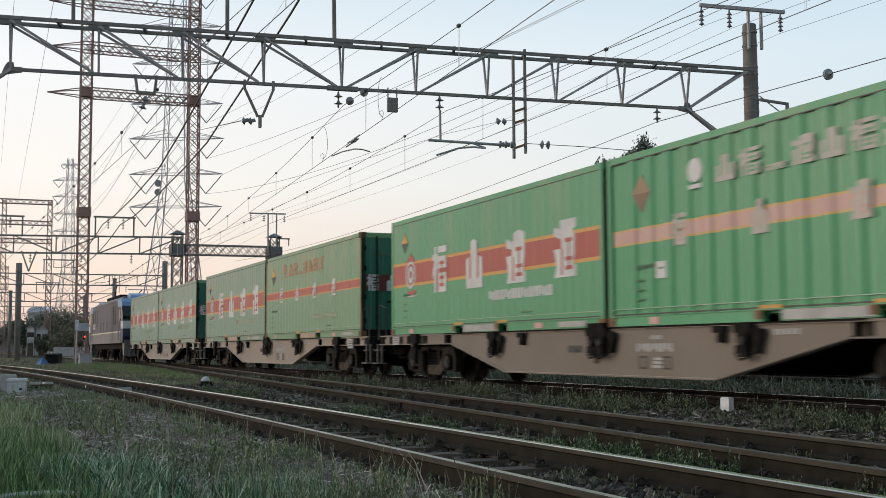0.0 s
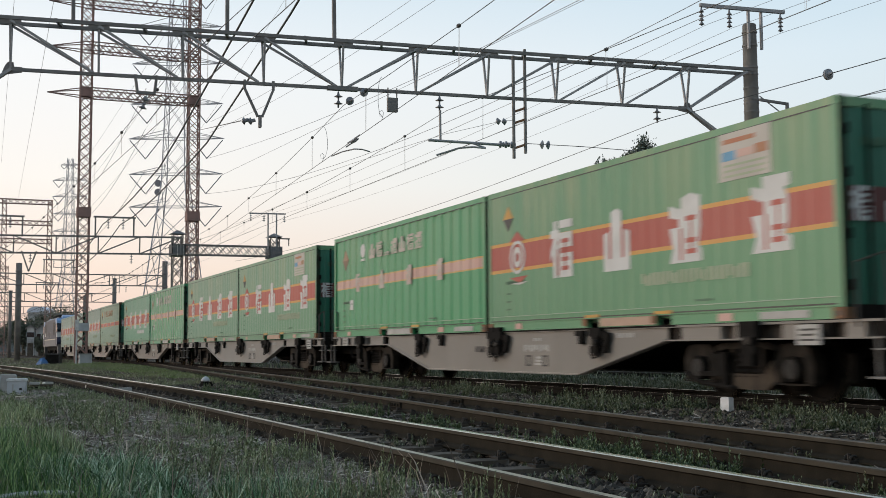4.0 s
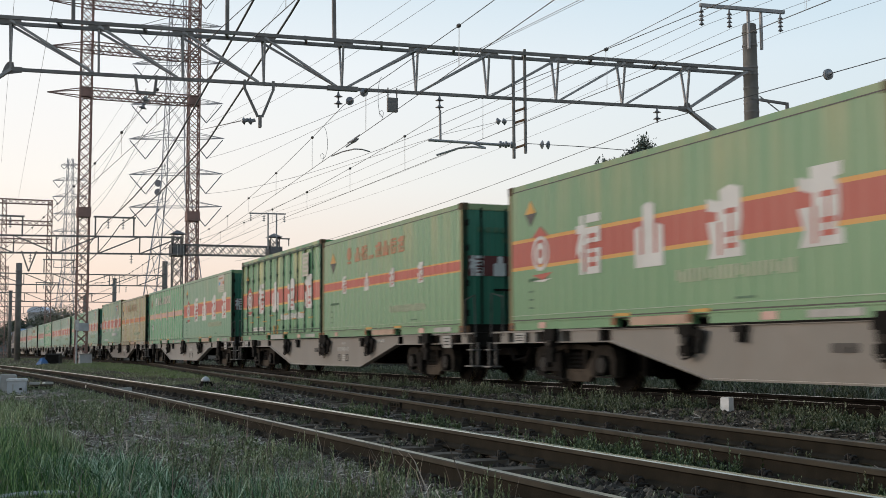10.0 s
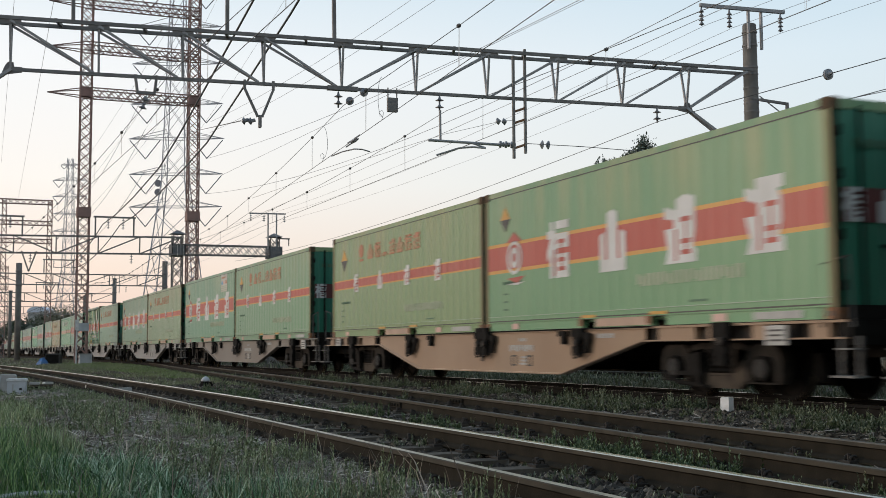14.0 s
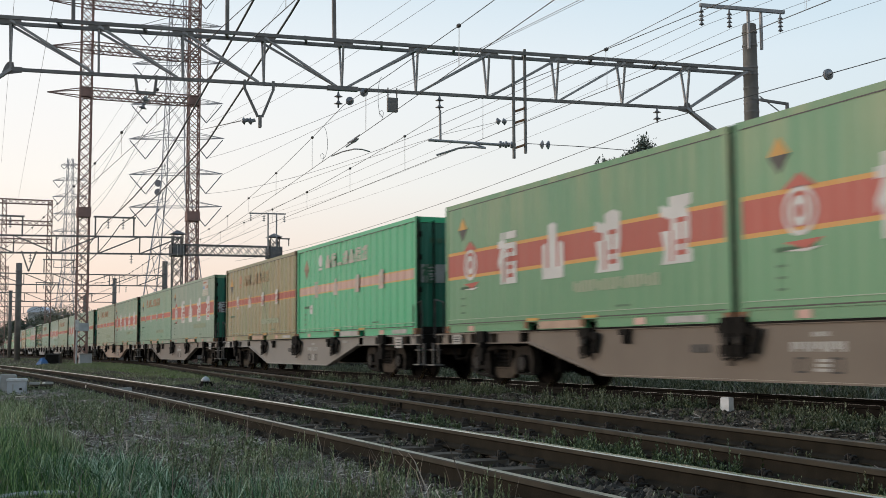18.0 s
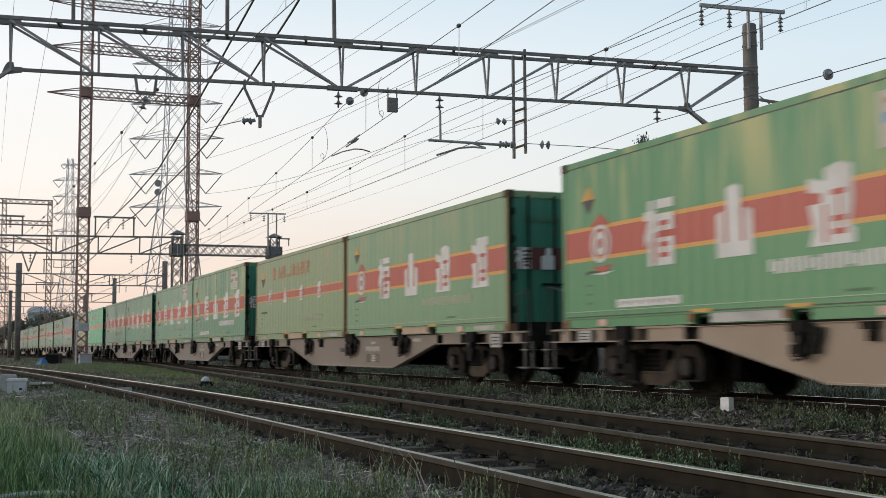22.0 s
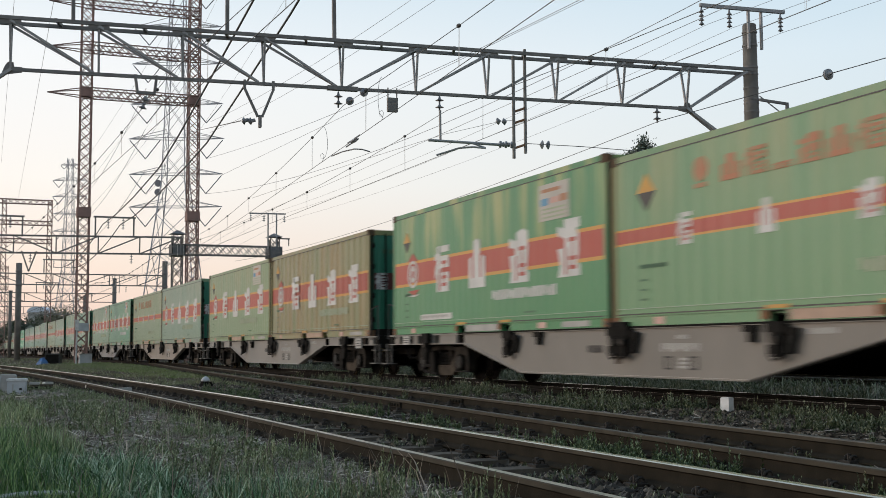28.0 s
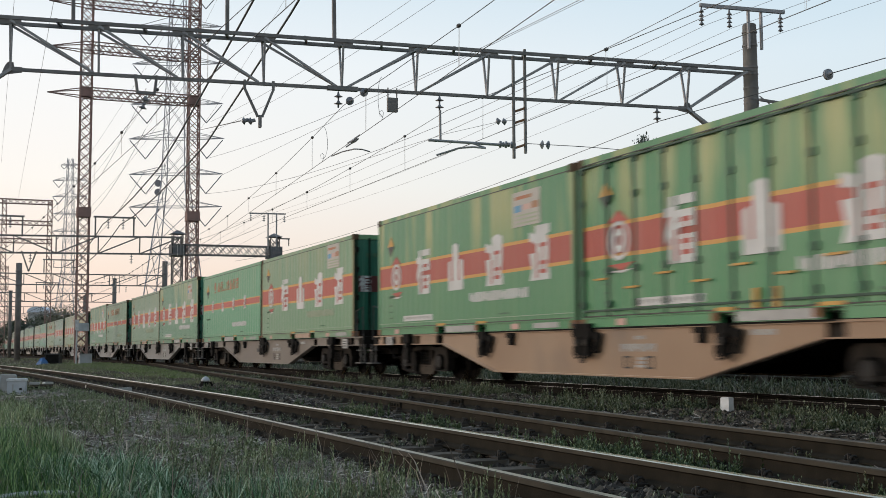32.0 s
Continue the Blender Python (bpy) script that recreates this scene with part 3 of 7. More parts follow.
            return b.box(x - 0.008, x, L - e + 0.002, L - e + 0.14, 0.03, 0.16, 1).mesh("pocket_trim", [YELLOW, RUSTPATCH])
        part("pocket_trim", shared(("trim", length, a), trim), None, c, "ochre marks at a fork pocket")

    for y0, y1, z0, z1, m in ((5.52, 4.0, 0.012, 0.135, SALMON if colour not in (GREEN, TURQ, STREAK) else PALEGREY), (8.75, 7.85, 0.025, 0.115, PALEGREY), (1.35, 1.1, 0.02, 0.12, PINK), (7.3, 7.0, 0.02, 0.12, PINK)):
        part("marking_plate", shared(("plate", length, y0, m.name), lambda: Build().box(x - 0.006, x, L - y0, L - y1, z0, z1).mesh("marking_plate", m)), None, c)

    def diamond():
        b = Build()
        yc, zc, r = L - 0.85, 2.0, 0.2
        if kind in ("rd", "wh"):
            yc, zc, r = L - 0.95, 1.92, 0.24
        xo = x - 0.005
        b.prism([(yc + r, zc), (yc, zc + r * 1.15), (yc - r, zc)], "x", xo, x, 0)
        b.prism([(yc + r, zc), (yc, zc - r * 1.15), (yc - r, zc)], "x", xo, x, 1)
        return b.mesh("diamond_mark", [YELLOW if kind != "wh" else DIAMOND_A, DIAMOND_B if kind == "wh" else BLACKP])
    part("diamond_mark", shared(("diamond", kind), diamond), None, c, "small ochre and dark diamond mark")

    def emblem():
        b = Build()
        if big:
            yc, zc, r = L - 1.2, BAND_Z - 0.02, 0.3
            ring(b, yc, zc, r * 0.8, r, 1.0, x - 0.006, x, 1)
            ring(b, yc, zc, r * 0.26, r * 0.56, 1.1, x - 0.006, x, 1)
            b.prism([(yc + r, zc + 0.28), (yc, zc + 0.46), (yc - r, zc + 0.28)], "x", x - 0.006, x, 0)
            b.prism([(yc + r, zc - 0.36), (yc - 0.1, zc - 0.46), (yc - r * 1.3, zc - 0.34)], "x", x - 0.006, x, 0)
            b.prism([(yc + r, zc - 0.46), (yc - 0.1, zc - 0.49), (yc - r * 1.3, zc - 0.44)], "x", x - 0.006, x, 1)
        else:
            yc, zc, r = L - 2.28, 2.02, 0.17
            b.prism([(yc + r * math.cos(k * math.pi / 5), zc + 0.05 + r * math.sin(k * math.pi / 5)) for k in range(10)], "x", x - 0.006, x, 1)
            b.box(x - 0.006, x, yc - r * 0.8, yc + r * 0.8, zc - 0.2, zc - 0.14, 1)
        return b.mesh("emblem", [RED, WHITE if kind != "rd" else TEXTRED])
    part("emblem", shared(("emblem", kind), emblem), None, c, "round painted emblem")

    low_paint = WHITE if colour in (STREAK, GREEN, TURQ) else TEXTPALE
    if big:
        for i, u in enumerate((2.38, 4.1, 5.88, 7.68)):
            def one(i=i, u=u):
                b = Build()
                glyph(b, L - u - 0.06, BAND_Z - 0.47, 0.74, 0.94, x, i)
                return b.mesh("sign_block", [WHITE, RED])
            part("sign_block", shared(("sign", kind, i), one), None, c, "white painted sign block")

        def low():
            b = Build()
            bars(b, L - 5.2, L - 7.7, 0.57, 0.18, 11, x)
            return b.mesh("lettering", low_paint)
    else:
        for i, u in enumerate((1.72, 3.46, 5.2, 6.95)):
            def one(i=i, u=u):
                b = Build()
                glyph(b, L - u, BAND_Z - 0.22, 0.32, 0.44, x, i)
                return b.mesh("sign_block", [PALEPINK, PINK] if kind == "wh" else [WHITE, RED])
            part("sign_block", shared(("sign", "small", kind, i), one), None, c, "pale painted sign block")

        def top():
            b = Build()
            for i in range(7):
                glyph(b, L - 2.74 - i * 0.5, 1.84, 0.4, 0.35 if i != 2 else 0.08, x, (i * 3 + 1) % 4)
            return b.mesh("slogan", [TEXTTAN if colour is TAN else TEXTRED, colour] if kind == "rd" else [PALEPINK, colour])
        tagged(part("slogan", shared(("slogan", kind, colour.name), top), None, c, "row of painted characters as plain bars"), kind="stuff")

        def low():
            b = Build()
            bars(b, L - 5.2, L - 7.4, 0.5, 0.16, 10, x)
            return b.mesh("lettering", low_paint)
    if kind != "wh":
        tagged(part("lettering", shared(("low", kind, low_paint.name), low), None, c, "small pale lettering as bars"), kind="stuff")

    def dark():
        b = Build()
        bars(b, L - 0.75, L - 1.45, 0.82, 0.06, 9, x)
        for z in (0.36, 0.5, 0.64):
            b.box(x - 0.004, x, L - 0.92, L - 0.76, z, z + 0.03)
        b.box(x - 0.004, x, L - 6.9, L - 6.5, 0.3, 0.33)
        return b.mesh("small_lettering", TEXTDARK)
    tagged(part("small_lettering", shared(("dark", kind), dark), None, c, "small dark lettering as bars"), kind="stuff")

    def tag():
        b = Build()
        b.box(x - 0.006, x, L - 1.55, L - 1.3, 0.66, 0.9)
        b.box(x - 0.008, x - 0.004, L - 1.48, L - 1.38, 0.79, 0.82, 1)
        return b.mesh("tag", [WHITE, TEXTDARK])
    if colour is STREAK:
        def plate():
            b = Build().box(x - 0.005, x, L - 3.31, L - 1.65, 0.285, 0.405)
            for i in range(11):
                b.box(x - 0.008, x - 0.004, L - 1.82 - i * 0.135, L - 1.73 - i * 0.135, 0.315 + 0.02 * (i % 2), 0.375, 1)
            return b.mesh("text_plate", [WHITE, PALEGREY])
        tagged(part("text_plate", shared(("tplate", kind), plate), None, c, "long white plate with grey bars"), kind="stuff")
    if kind == "wh":
        part("tag", shared(("tag", kind), tag), None, c, "small white tag")
    if sticker:
        def stick():
            b = Build()
            y0, y1 = L - 8.15, L - 7.1
            if kind == "door":
                b.box(x - 0.034, x - 0.026, L - 8.2, L - 7.6, 1.74, 2.4, 0)
                for i in range(5):
                    b.box(x - 0.038, x - 0.032, L - 8.12 + 0.05 * (i % 2), L - 7.68, 1.8 + i * 0.12, 1.86 + i * 0.12, 4)
                return b.mesh("sticker", [STICKER, TEXTRED, PINK, BLUE, TEXTPALE])
            b.box(x - 0.006, x, y0, y1, 1.82, 2.44, 0)
            b.box(x - 0.009, x - 0.004, y0 + 0.06, y0 + 0.3, 2.1, 2.22, 1)
            b.box(x - 0.009, x - 0.004, y0 + 0.34, y0 + 0.66, 2.1, 2.2, 2)
            b.box(x - 0.009, x - 0.004, y0 + 0.7, y0 + 0.98, 2.08, 2.2, 3)
            for i in range(3):
                b.box(x - 0.008, x - 0.004, y0 + 0.1, y1 - 0.1, 1.86 + i * 0.07, 1.89 + i * 0.07, 4)
            b.box(x - 0.008, x - 0.004, y0 + 0.3, y1 - 0.1, 2.3, 2.36, 1)
            return b.mesh("sticker", [STICKER, TEXTRED, PINK, BLUE, TEXTPALE])
        part("sticker", shared(("stick", kind), stick), None, c, "large white sticker with coloured marks")
    if kind == "door":
        def hinge():
            b = Build()
            for i in range(13):
                y = L - 0.12 - i * 0.765
                b.box(x - 0.02, x, y - 0.02, y + 0.02, 0.16, HIG - 0.1)
                for z in (0.3, 0.8, 1.9, HIG - 0.24):
                    b.box(x - 0.034, x, y - 0.07, y + 0.03, z, z + 0.1)
            b.box(x - 0.03, x, -L + 0.1, L - 0.1, HIG - 0.16, HIG - 0.13)
            b.box(x - 0.02, x, -L + 0.1, L - 0.1, 0.24, 0.27)
            return b.mesh("hinge_bar", DOORBAR)
        part("hinge_bar", hinge(), None, c, "dark green door posts and hinges")
        for i in range(10):
            y = L - 0.5 - i * 0.86
            b = Build().box(x - 0.03, x, y - 0.36, y, 0.72 - 0.16 * (i % 2), 0.75 - 0.16 * (i % 2))
            part("door_handle", b, YELLOW, c, "yellow door handle")
        for y in (L - 4.35, L - 4.75):
            part("tie_strap", Build().box(x - 0.02, x, y - 0.1, y, 0.17, 0.42), YELLOW, c, "yellow hanging strap")
    end_wall(c, length, -1, band_h, band, edge)
    end_wall(c, length, 1, band_h, band, edge)
    return c


STICKER = mat("faded_sticker_film", (0.50, 0.46, 0.40), 0.5, col2=(0.42, 0.39, 0.34), scale=2)
BLUE = mat("sticker_blue", (0.10, 0.32, 0.5), 0.5)


def wheelset_mesh():
    b = Build()
    for s in (-1, 1):
        xc = s * 0.56
        n = 28
        prof = [(xc - s * 0.06, 0.445), (xc - s * 0.03, 0.445), (xc - s * 0.028, 0.42), (xc + s * 0.065, 0.412), (xc + s * 0.065, 0.36), (xc + s * 0.02, 0.345), (xc + s * 0.005, 0.16), (xc + s * 0.07, 0.13), (xc + s * 0.07, 0.001)]
        k0, k = len(b.v), len(prof)
        for j in range(n):
            a = 2 * math.pi * j / n
            b.v += [(x, r * math.cos(a), r * math.sin(a)) for x, r in prof]
        for j in range(n):
            for i in range(k - 1):
                a, c = k0 + j * k + i, k0 + (j + 1) % n * k + i
                b.f.append((a, a + 1, c + 1, c))
                b.m.append(1 if i == 2 else 0)
        for j in range(4):
            a = math.pi * j / 2
            b.tube([(xc + s * 0.02, 0.24 * math.cos(a), 0.24 * math.sin(a)), (xc + s * 0.035, 0.24 * math.cos(a), 0.24 * math.sin(a))], 0.03, 6)
    b.tube([(-0.72, 0, 0), (0.72, 0, 0)], 0.075, 10)
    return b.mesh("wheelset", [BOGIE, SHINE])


WHEELS = []


def wheelset(parent, y, z=0.412):
    w = part("wheelset", shared("wheelset", wheelset_mesh), None, parent, "pair of steel wheels on an axle")
    w.matrix_parent_inverse = Matrix.Translation((0, y, z))
    WHEELS.append(w)


def bogie(parent, yc):
    def side():
        b = Build()
        b.box(-0.86, 0.86, -0.2, 0.2, 0.46, 0.66)
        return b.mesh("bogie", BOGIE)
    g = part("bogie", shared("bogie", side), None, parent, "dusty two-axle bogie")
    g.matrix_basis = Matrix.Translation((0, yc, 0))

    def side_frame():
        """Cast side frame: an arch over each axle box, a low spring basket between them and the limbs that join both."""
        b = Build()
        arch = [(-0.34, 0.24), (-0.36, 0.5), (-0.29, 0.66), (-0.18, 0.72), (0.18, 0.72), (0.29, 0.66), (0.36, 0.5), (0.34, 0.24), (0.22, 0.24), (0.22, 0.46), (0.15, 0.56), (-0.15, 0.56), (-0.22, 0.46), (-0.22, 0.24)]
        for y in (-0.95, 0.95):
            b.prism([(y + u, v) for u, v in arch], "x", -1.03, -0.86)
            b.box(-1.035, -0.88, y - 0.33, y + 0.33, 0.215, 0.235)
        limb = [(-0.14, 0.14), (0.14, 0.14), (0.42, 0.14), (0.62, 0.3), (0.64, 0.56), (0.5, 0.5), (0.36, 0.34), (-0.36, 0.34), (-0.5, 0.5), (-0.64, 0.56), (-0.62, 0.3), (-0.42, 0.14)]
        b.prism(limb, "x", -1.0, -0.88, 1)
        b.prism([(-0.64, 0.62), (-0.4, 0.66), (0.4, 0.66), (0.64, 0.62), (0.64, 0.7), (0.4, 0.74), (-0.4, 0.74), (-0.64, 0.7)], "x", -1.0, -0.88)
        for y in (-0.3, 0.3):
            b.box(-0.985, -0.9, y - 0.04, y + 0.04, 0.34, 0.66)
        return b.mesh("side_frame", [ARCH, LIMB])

    def brake_gear():
        """Brake beam hanger and rods that hang before the leading limb."""
        b = Build()
        b.box(-1.1, -1.03, 0.3, 0.42, 0.16, 0.62)
        b.box(-1.09, -1.04, 0.28, 0.9, 0.3, 0.36)
        b.tube([(-1.07, 0.2, 0.16), (-1.07, 0.85, 0.2), (-1.05, 1.25, 0.34)], 0.03, 6)
        b.prism([(0.44, 0.36), (0.6, 0.36), (0.66, 0.5), (0.6, 0.6), (0.44, 0.58)], "x", -1.08, -1.02)
        return b.mesh("brake_gear", STEELDARK)
    def box_mesh():
        b = Build()
        b.prism([(0.16 * math.cos(a * math.pi / 6), 0.412 + 0.16 * math.sin(a * math.pi / 6)) for a in range(12)], "x", -1.08, -0.9)
        b.prism([(0.07 * math.cos(a * math.pi / 4), 0.412 + 0.07 * math.sin(a * math.pi / 4)) for a in range(8)], "x", -1.1, -1.08, 1)
        b.prism([(0.12 * math.cos(a * math.pi / 6), 0.412 + 0.12 * math.sin(a * math.pi / 6)) for a in range(12)], "x", -1.086, -1.08, 1)
        b.tube([(-0.96, -0.2, 0.3), (-0.96, -0.2, 0.56)], 0.05, 8).tube([(-0.96, 0.2, 0.3), (-0.96, 0.2, 0.56)], 0.05, 8)
        return b.mesh("axle_box", [BOGIE, AXLECAP])

    def spring():
        b = Build()
        b.tube([(-0.93, 0, 0.3 + i * 0.034) for i in range(10)], 0, 10, radii=[0.085 if i % 2 == 0 else 0.06 for i in range(10)])
        return b.mesh("coil_spring", STEELDARK)

    def shoe():
        return Build().box(-0.64, -0.5, -0.05, 0.05, 0.25, 0.6).mesh("brake_shoe", STEELDARK)
    for s in (1, -1):
        turn = Matrix.Rotation(0 if s == 1 else math.pi, 4, "Z")
        f = part("side_frame", shared("sideframe", side_frame), None, g, "dusty brown side frame")
        f.matrix_basis = turn
        part("brake_gear", shared("brakegear", brake_gear), None, g, "dark brake rods and hanger").matrix_basis = Matrix.Diagonal((s, 1, 1, 1))
        for y in (-0.95, 0.95):
            part("axle_box", shared("axlebox", box_mesh), None, g).matrix_basis = Matrix.Translation((0, y, 0)) @ turn
        for y in (-0.17, 0.0, 0.17):
            part("coil_spring", shared("spring", spring), None, g).matrix_basis = Matrix.Translation((0, y, 0)) @ turn
        for y in (-1.5, -0.42, 0.42, 1.5):
            part("brake_shoe", shared("shoe", shoe), None, g).matrix_basis = Matrix.Translation((0, y, 0)) @ turn
    for y in (-0.95, 0.95):
        wheelset(g, y)


AXLECAP = mat("dusty_grey_axle_cap", (0.032, 0.029, 0.025), 0.8, 0.1, (0.02, 0.018, 0.015), 8)
STEPGREY = mat("grimy_step_grey", (0.075, 0.072, 0.066), 0.7, 0.0, (0.03, 0.028, 0.025), 6)
TREAD = mat("worn_step_tread", (0.17, 0.165, 0.155), 0.6, 0.0, (0.09, 0.087, 0.08), 6)
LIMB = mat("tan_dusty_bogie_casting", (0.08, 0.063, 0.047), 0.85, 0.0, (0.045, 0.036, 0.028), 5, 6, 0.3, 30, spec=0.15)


def wagon(paint_name="brown-grey", SILL_M=None):
    SILL_M = SILL_M or SILL
    w = thing("container_wagon", paint_name + " flat container wagon with deep belly side sills", "freight wagon", "wagons of the train")
    half = 1.19

    def sill():
        b = Build()
        low = 0.255
        b.prism([(-5.63, 0.78), (-3.13, low), (3.13, low), (5.63, 0.78), (5.63, 0.985), (-5.63, 0.985)], "x", -half, -half + 0.02)
        # inner face coloured near-black for the shade beneath the wagon
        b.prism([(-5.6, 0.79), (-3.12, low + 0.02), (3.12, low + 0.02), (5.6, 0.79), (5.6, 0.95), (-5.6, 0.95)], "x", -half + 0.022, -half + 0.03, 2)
        for s in (-1, 1):
            y0, y1 = sorted((s * 5.63, s * 9.75))
            # recessed end web, its shade put into a darker brown
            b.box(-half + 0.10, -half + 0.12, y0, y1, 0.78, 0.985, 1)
            b.box(-half - 0.045, -half + 0.12, y0, y1, 0.768, 0.788)
            for a, e in ((5.98, 6.86), (7.15, 7.3), (8.08, 8.34), (9.16, 9.46)):        # plated bays between recesses whose web is painted shade-dark
                ya, ye = sorted((s * a, s * e))
                b.box(-half - 0.012, -half + 0.1, ya, ye, 0.788, 0.955)
        b.box(-half - 0.03, -half + 0.12, -9.75, 9.75, 0.955, 0.985)
        # dark strip painted in for the shadow gap below the containers
        b.box(-half - 0.034, -half - 0.03, -5.9, 5.9, 0.966, 0.988, 2)
        b.prism([(-5.63, 0.775), (-3.13, low - 0.005), (3.13, low - 0.005), (5.63, 0.775), (5.61, 0.795), (3.12, low + 0.02), (-3.12, low + 0.02), (-5.61, 0.795)], "x", -half - 0.05, -half + 0.1)
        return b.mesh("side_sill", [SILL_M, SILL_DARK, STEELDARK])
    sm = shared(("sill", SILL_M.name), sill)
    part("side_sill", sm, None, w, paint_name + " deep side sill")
    o = part("side_sill", sm, None, w, paint_name + " deep side sill")
    o.matrix_basis = Matrix.Rotation(math.pi, 4, "Z")

    def deck():
        b = Build()
        b.box(-0.25, 0.25, -9.7, 9.7, 0.55, 0.95)
        for i in range(27):
            y = -9.6 + i * 0.74
            b.box(-half + 0.02, half - 0.02, y - 0.06, y + 0.06, 0.8, 0.97)
        b.box(-half, half, -9.8, -9.6, 0.7, 0.985)
        b.box(-half, half, 9.6, 9.8, 0.7, 0.985)
        b.box(-0.6, 0.6, -3.0, 3.0, 0.45, 0.8)
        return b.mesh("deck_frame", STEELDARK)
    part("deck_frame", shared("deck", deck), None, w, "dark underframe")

    def lock(head=0.99):
        """Twistlock casting: head, neck and foot in one outline."""
        x = -half - 0.03
        return Build().prism([(-0.16, 0.985), (-0.1, 0.985), (-0.1, head), (0.12, head), (0.12, 0.985), (0.17, 0.985), (0.17, 0.86), (0.11, 0.86), (0.11, 0.74), (0.06, 0.72), (0.14, 0.7), (0.14, 0.6), (0.06, 0.6), (0.06, 0.56), (-0.06, 0.56), (-0.09, 0.74), (-0.09, 0.86), (-0.16, 0.86)], "x", x - 0.09, x).mesh("container_lock", STEELDARK)

    def lever():
        x = -half - 0.03
        return Build().prism([(-0.15, 0.94), (-0.13, 0.84), (-0.25, 0.8), (-0.2, 0.7), (-0.2, 0.6), (-0.28, 0.6), (-0.3, 0.7), (-0.35, 0.8), (-0.37, 0.9)], "x", x - 0.06, x - 0.005).mesh("lock_lever", STEELDARK)

    def loop():
        x = -half - 0.03
        return Build().tube([(x - 0.08, 0.14, 0.6), (x - 0.11, 0.02, 0.52), (x - 0.08, -0.14, 0.56), (x - 0.05, -0.26, 0.64)], 0.016, 6).mesh("lock_loop", STEELDARK)

    def pin():
        x = -half - 0.03
        return Build().tube([(x - 0.085, -0.03, 0.76), (x - 0.14, -0.03, 0.76)], 0.055, 8).mesh("lock_pin", RAILCLIP)

    def small_lock():
        x = -half - 0.02
        return Build().prism([(-0.13, 0.955), (0.12, 0.955), (0.12, 0.87), (0.02, 0.87), (0.02, 0.74), (-0.1, 0.74), (-0.1, 0.87), (-0.13, 0.87)], "x", x - 0.06, x).mesh("container_lock", STEELDARK)

    def bogie_lock():
        x = -half - 0.05
        return Build().prism([(-0.17, 1.0), (0.17, 1.0), (0.17, 0.8), (0.11, 0.8), (0.11, 0.68), (0.15, 0.68), (0.15, 0.6), (0.11, 0.6), (0.1, 0.45), (-0.1, 0.45), (-0.11, 0.6), (-0.15, 0.6), (-0.15, 0.68), (-0.11, 0.68), (-0.11, 0.8), (-0.17, 0.8)], "x", x - 0.09, x).mesh("container_lock", STEELDARK)
    for key, make, places in (("lock", lock, (3.55, -3.8)), ("lock1", lambda: lock(1.06), (-0.08, -0.34)), ("lock2", small_lock, (2.45, -3.25)), ("lock3", bogie_lock, (7.4, -7.55))):
        lm = shared(key, make)
        for y in places:
            for s in (1, -1):
                k = part("container_lock", lm, None, w, "black container lock")
                k.matrix_basis = Matrix.Translation((0, y, 0)) @ Matrix.Diagonal((s, 1, 1, 1))
                if key in ("lock", "lock1"):
                    if y != -0.08:
                        part("lock_lever", shared("lever", lever), None, k)
                    part("lock_loop", shared("loop", loop), None, k)
                if key != "lock2":
                    part("lock_pin", shared("pin", pin), None, k)

    x = -half - 0.002

    def end_board(z0, z1):
        b = Build().box(x - 0.09, x - 0.07, -0.2, 0.2, z0, z1)
        b.box(x - 0.07, x, -0.12, 0.12, (z0 + z1) / 2 - 0.04, (z0 + z1) / 2 + 0.04, 1)
        for k in range(3):
            b.box(x - 0.095, x - 0.088, -0.15 + 0.03 * (k % 2), 0.14, z0 + (0.2 + 0.25 * k) * (z1 - z0), z0 + (0.3 + 0.25 * k) * (z1 - z0), 1)
        return b.mesh("marking_board", [PALEGREY, STEPGREY])
    part("marking_board", shared("eboard1", lambda: end_board(0.77, 0.95)), None, w, "pale marking board").matrix_basis = Matrix.Translation((0, 8.55, 0))
    part("marking_board", shared("eboard2", lambda: end_board(0.70, 0.94)), None, w, "pale marking board").matrix_basis = Matrix.Translation((0, -8.62, 0))

    def plate_frame():
        b = Build()
        b.box(x - 0.006, x, -0.035, 0, 0.375, 0.56).box(x - 0.006, x, -0.2, -0.17, 0.375, 0.56)
        b.box(x - 0.0055, x, -0.18, -0.02, 0.535, 0.56).box(x - 0.0055, x, -0.18, -0.02, 0.375, 0.4)
        return b.mesh("plate_frame", BLACKP)
    for y in (-1.27, -1.87):
        part("plate_frame", shared("pframe", plate_frame), None, w, "dark empty plate frame").matrix_basis = Matrix.Translation((0, y, 0))

    def number():
        b = Build()
        for i in range(9):
            y = -1.2 - i * 0.105
            b.box(x - 0.005, x, y - 0.075, y, 0.625 + 0.03 * (i % 3 == 1), 0.74)
        for i in range(3):
            b.box(x - 0.005, x, -1.85 + i * 0.1, -1.78 + i * 0.1, 0.8, 0.855)
        for k in range(3):
            b.box(x - 0.005, x, -1.86, -1.6 - 0.03 * k, 0.395 + k * 0.055, 0.43 + k * 0.055)
        for i in range(5):
            b.box(x - 0.005, x, -4.75 + i * 0.1, -4.68 + i * 0.1, 0.83, 0.9)
        return b.mesh("painted_number", PALEGREY)
    tagged(part("painted_number", shared("numbers", number), None, w, "pale number as plain bars"), kind="stuff")

    def slot():
        b = Build().prism([(0.85, 0.63), (0.85, 0.70), (0.83, 0.72), (0.42, 0.72), (0.4, 0.70), (0.4, 0.63), (0.42, 0.61), (0.83, 0.61)], "x", x - 0.006, x)
        b.box(x - 0.02, x - 0.004, 0.55, 0.62, 0.61, 0.68, 1)
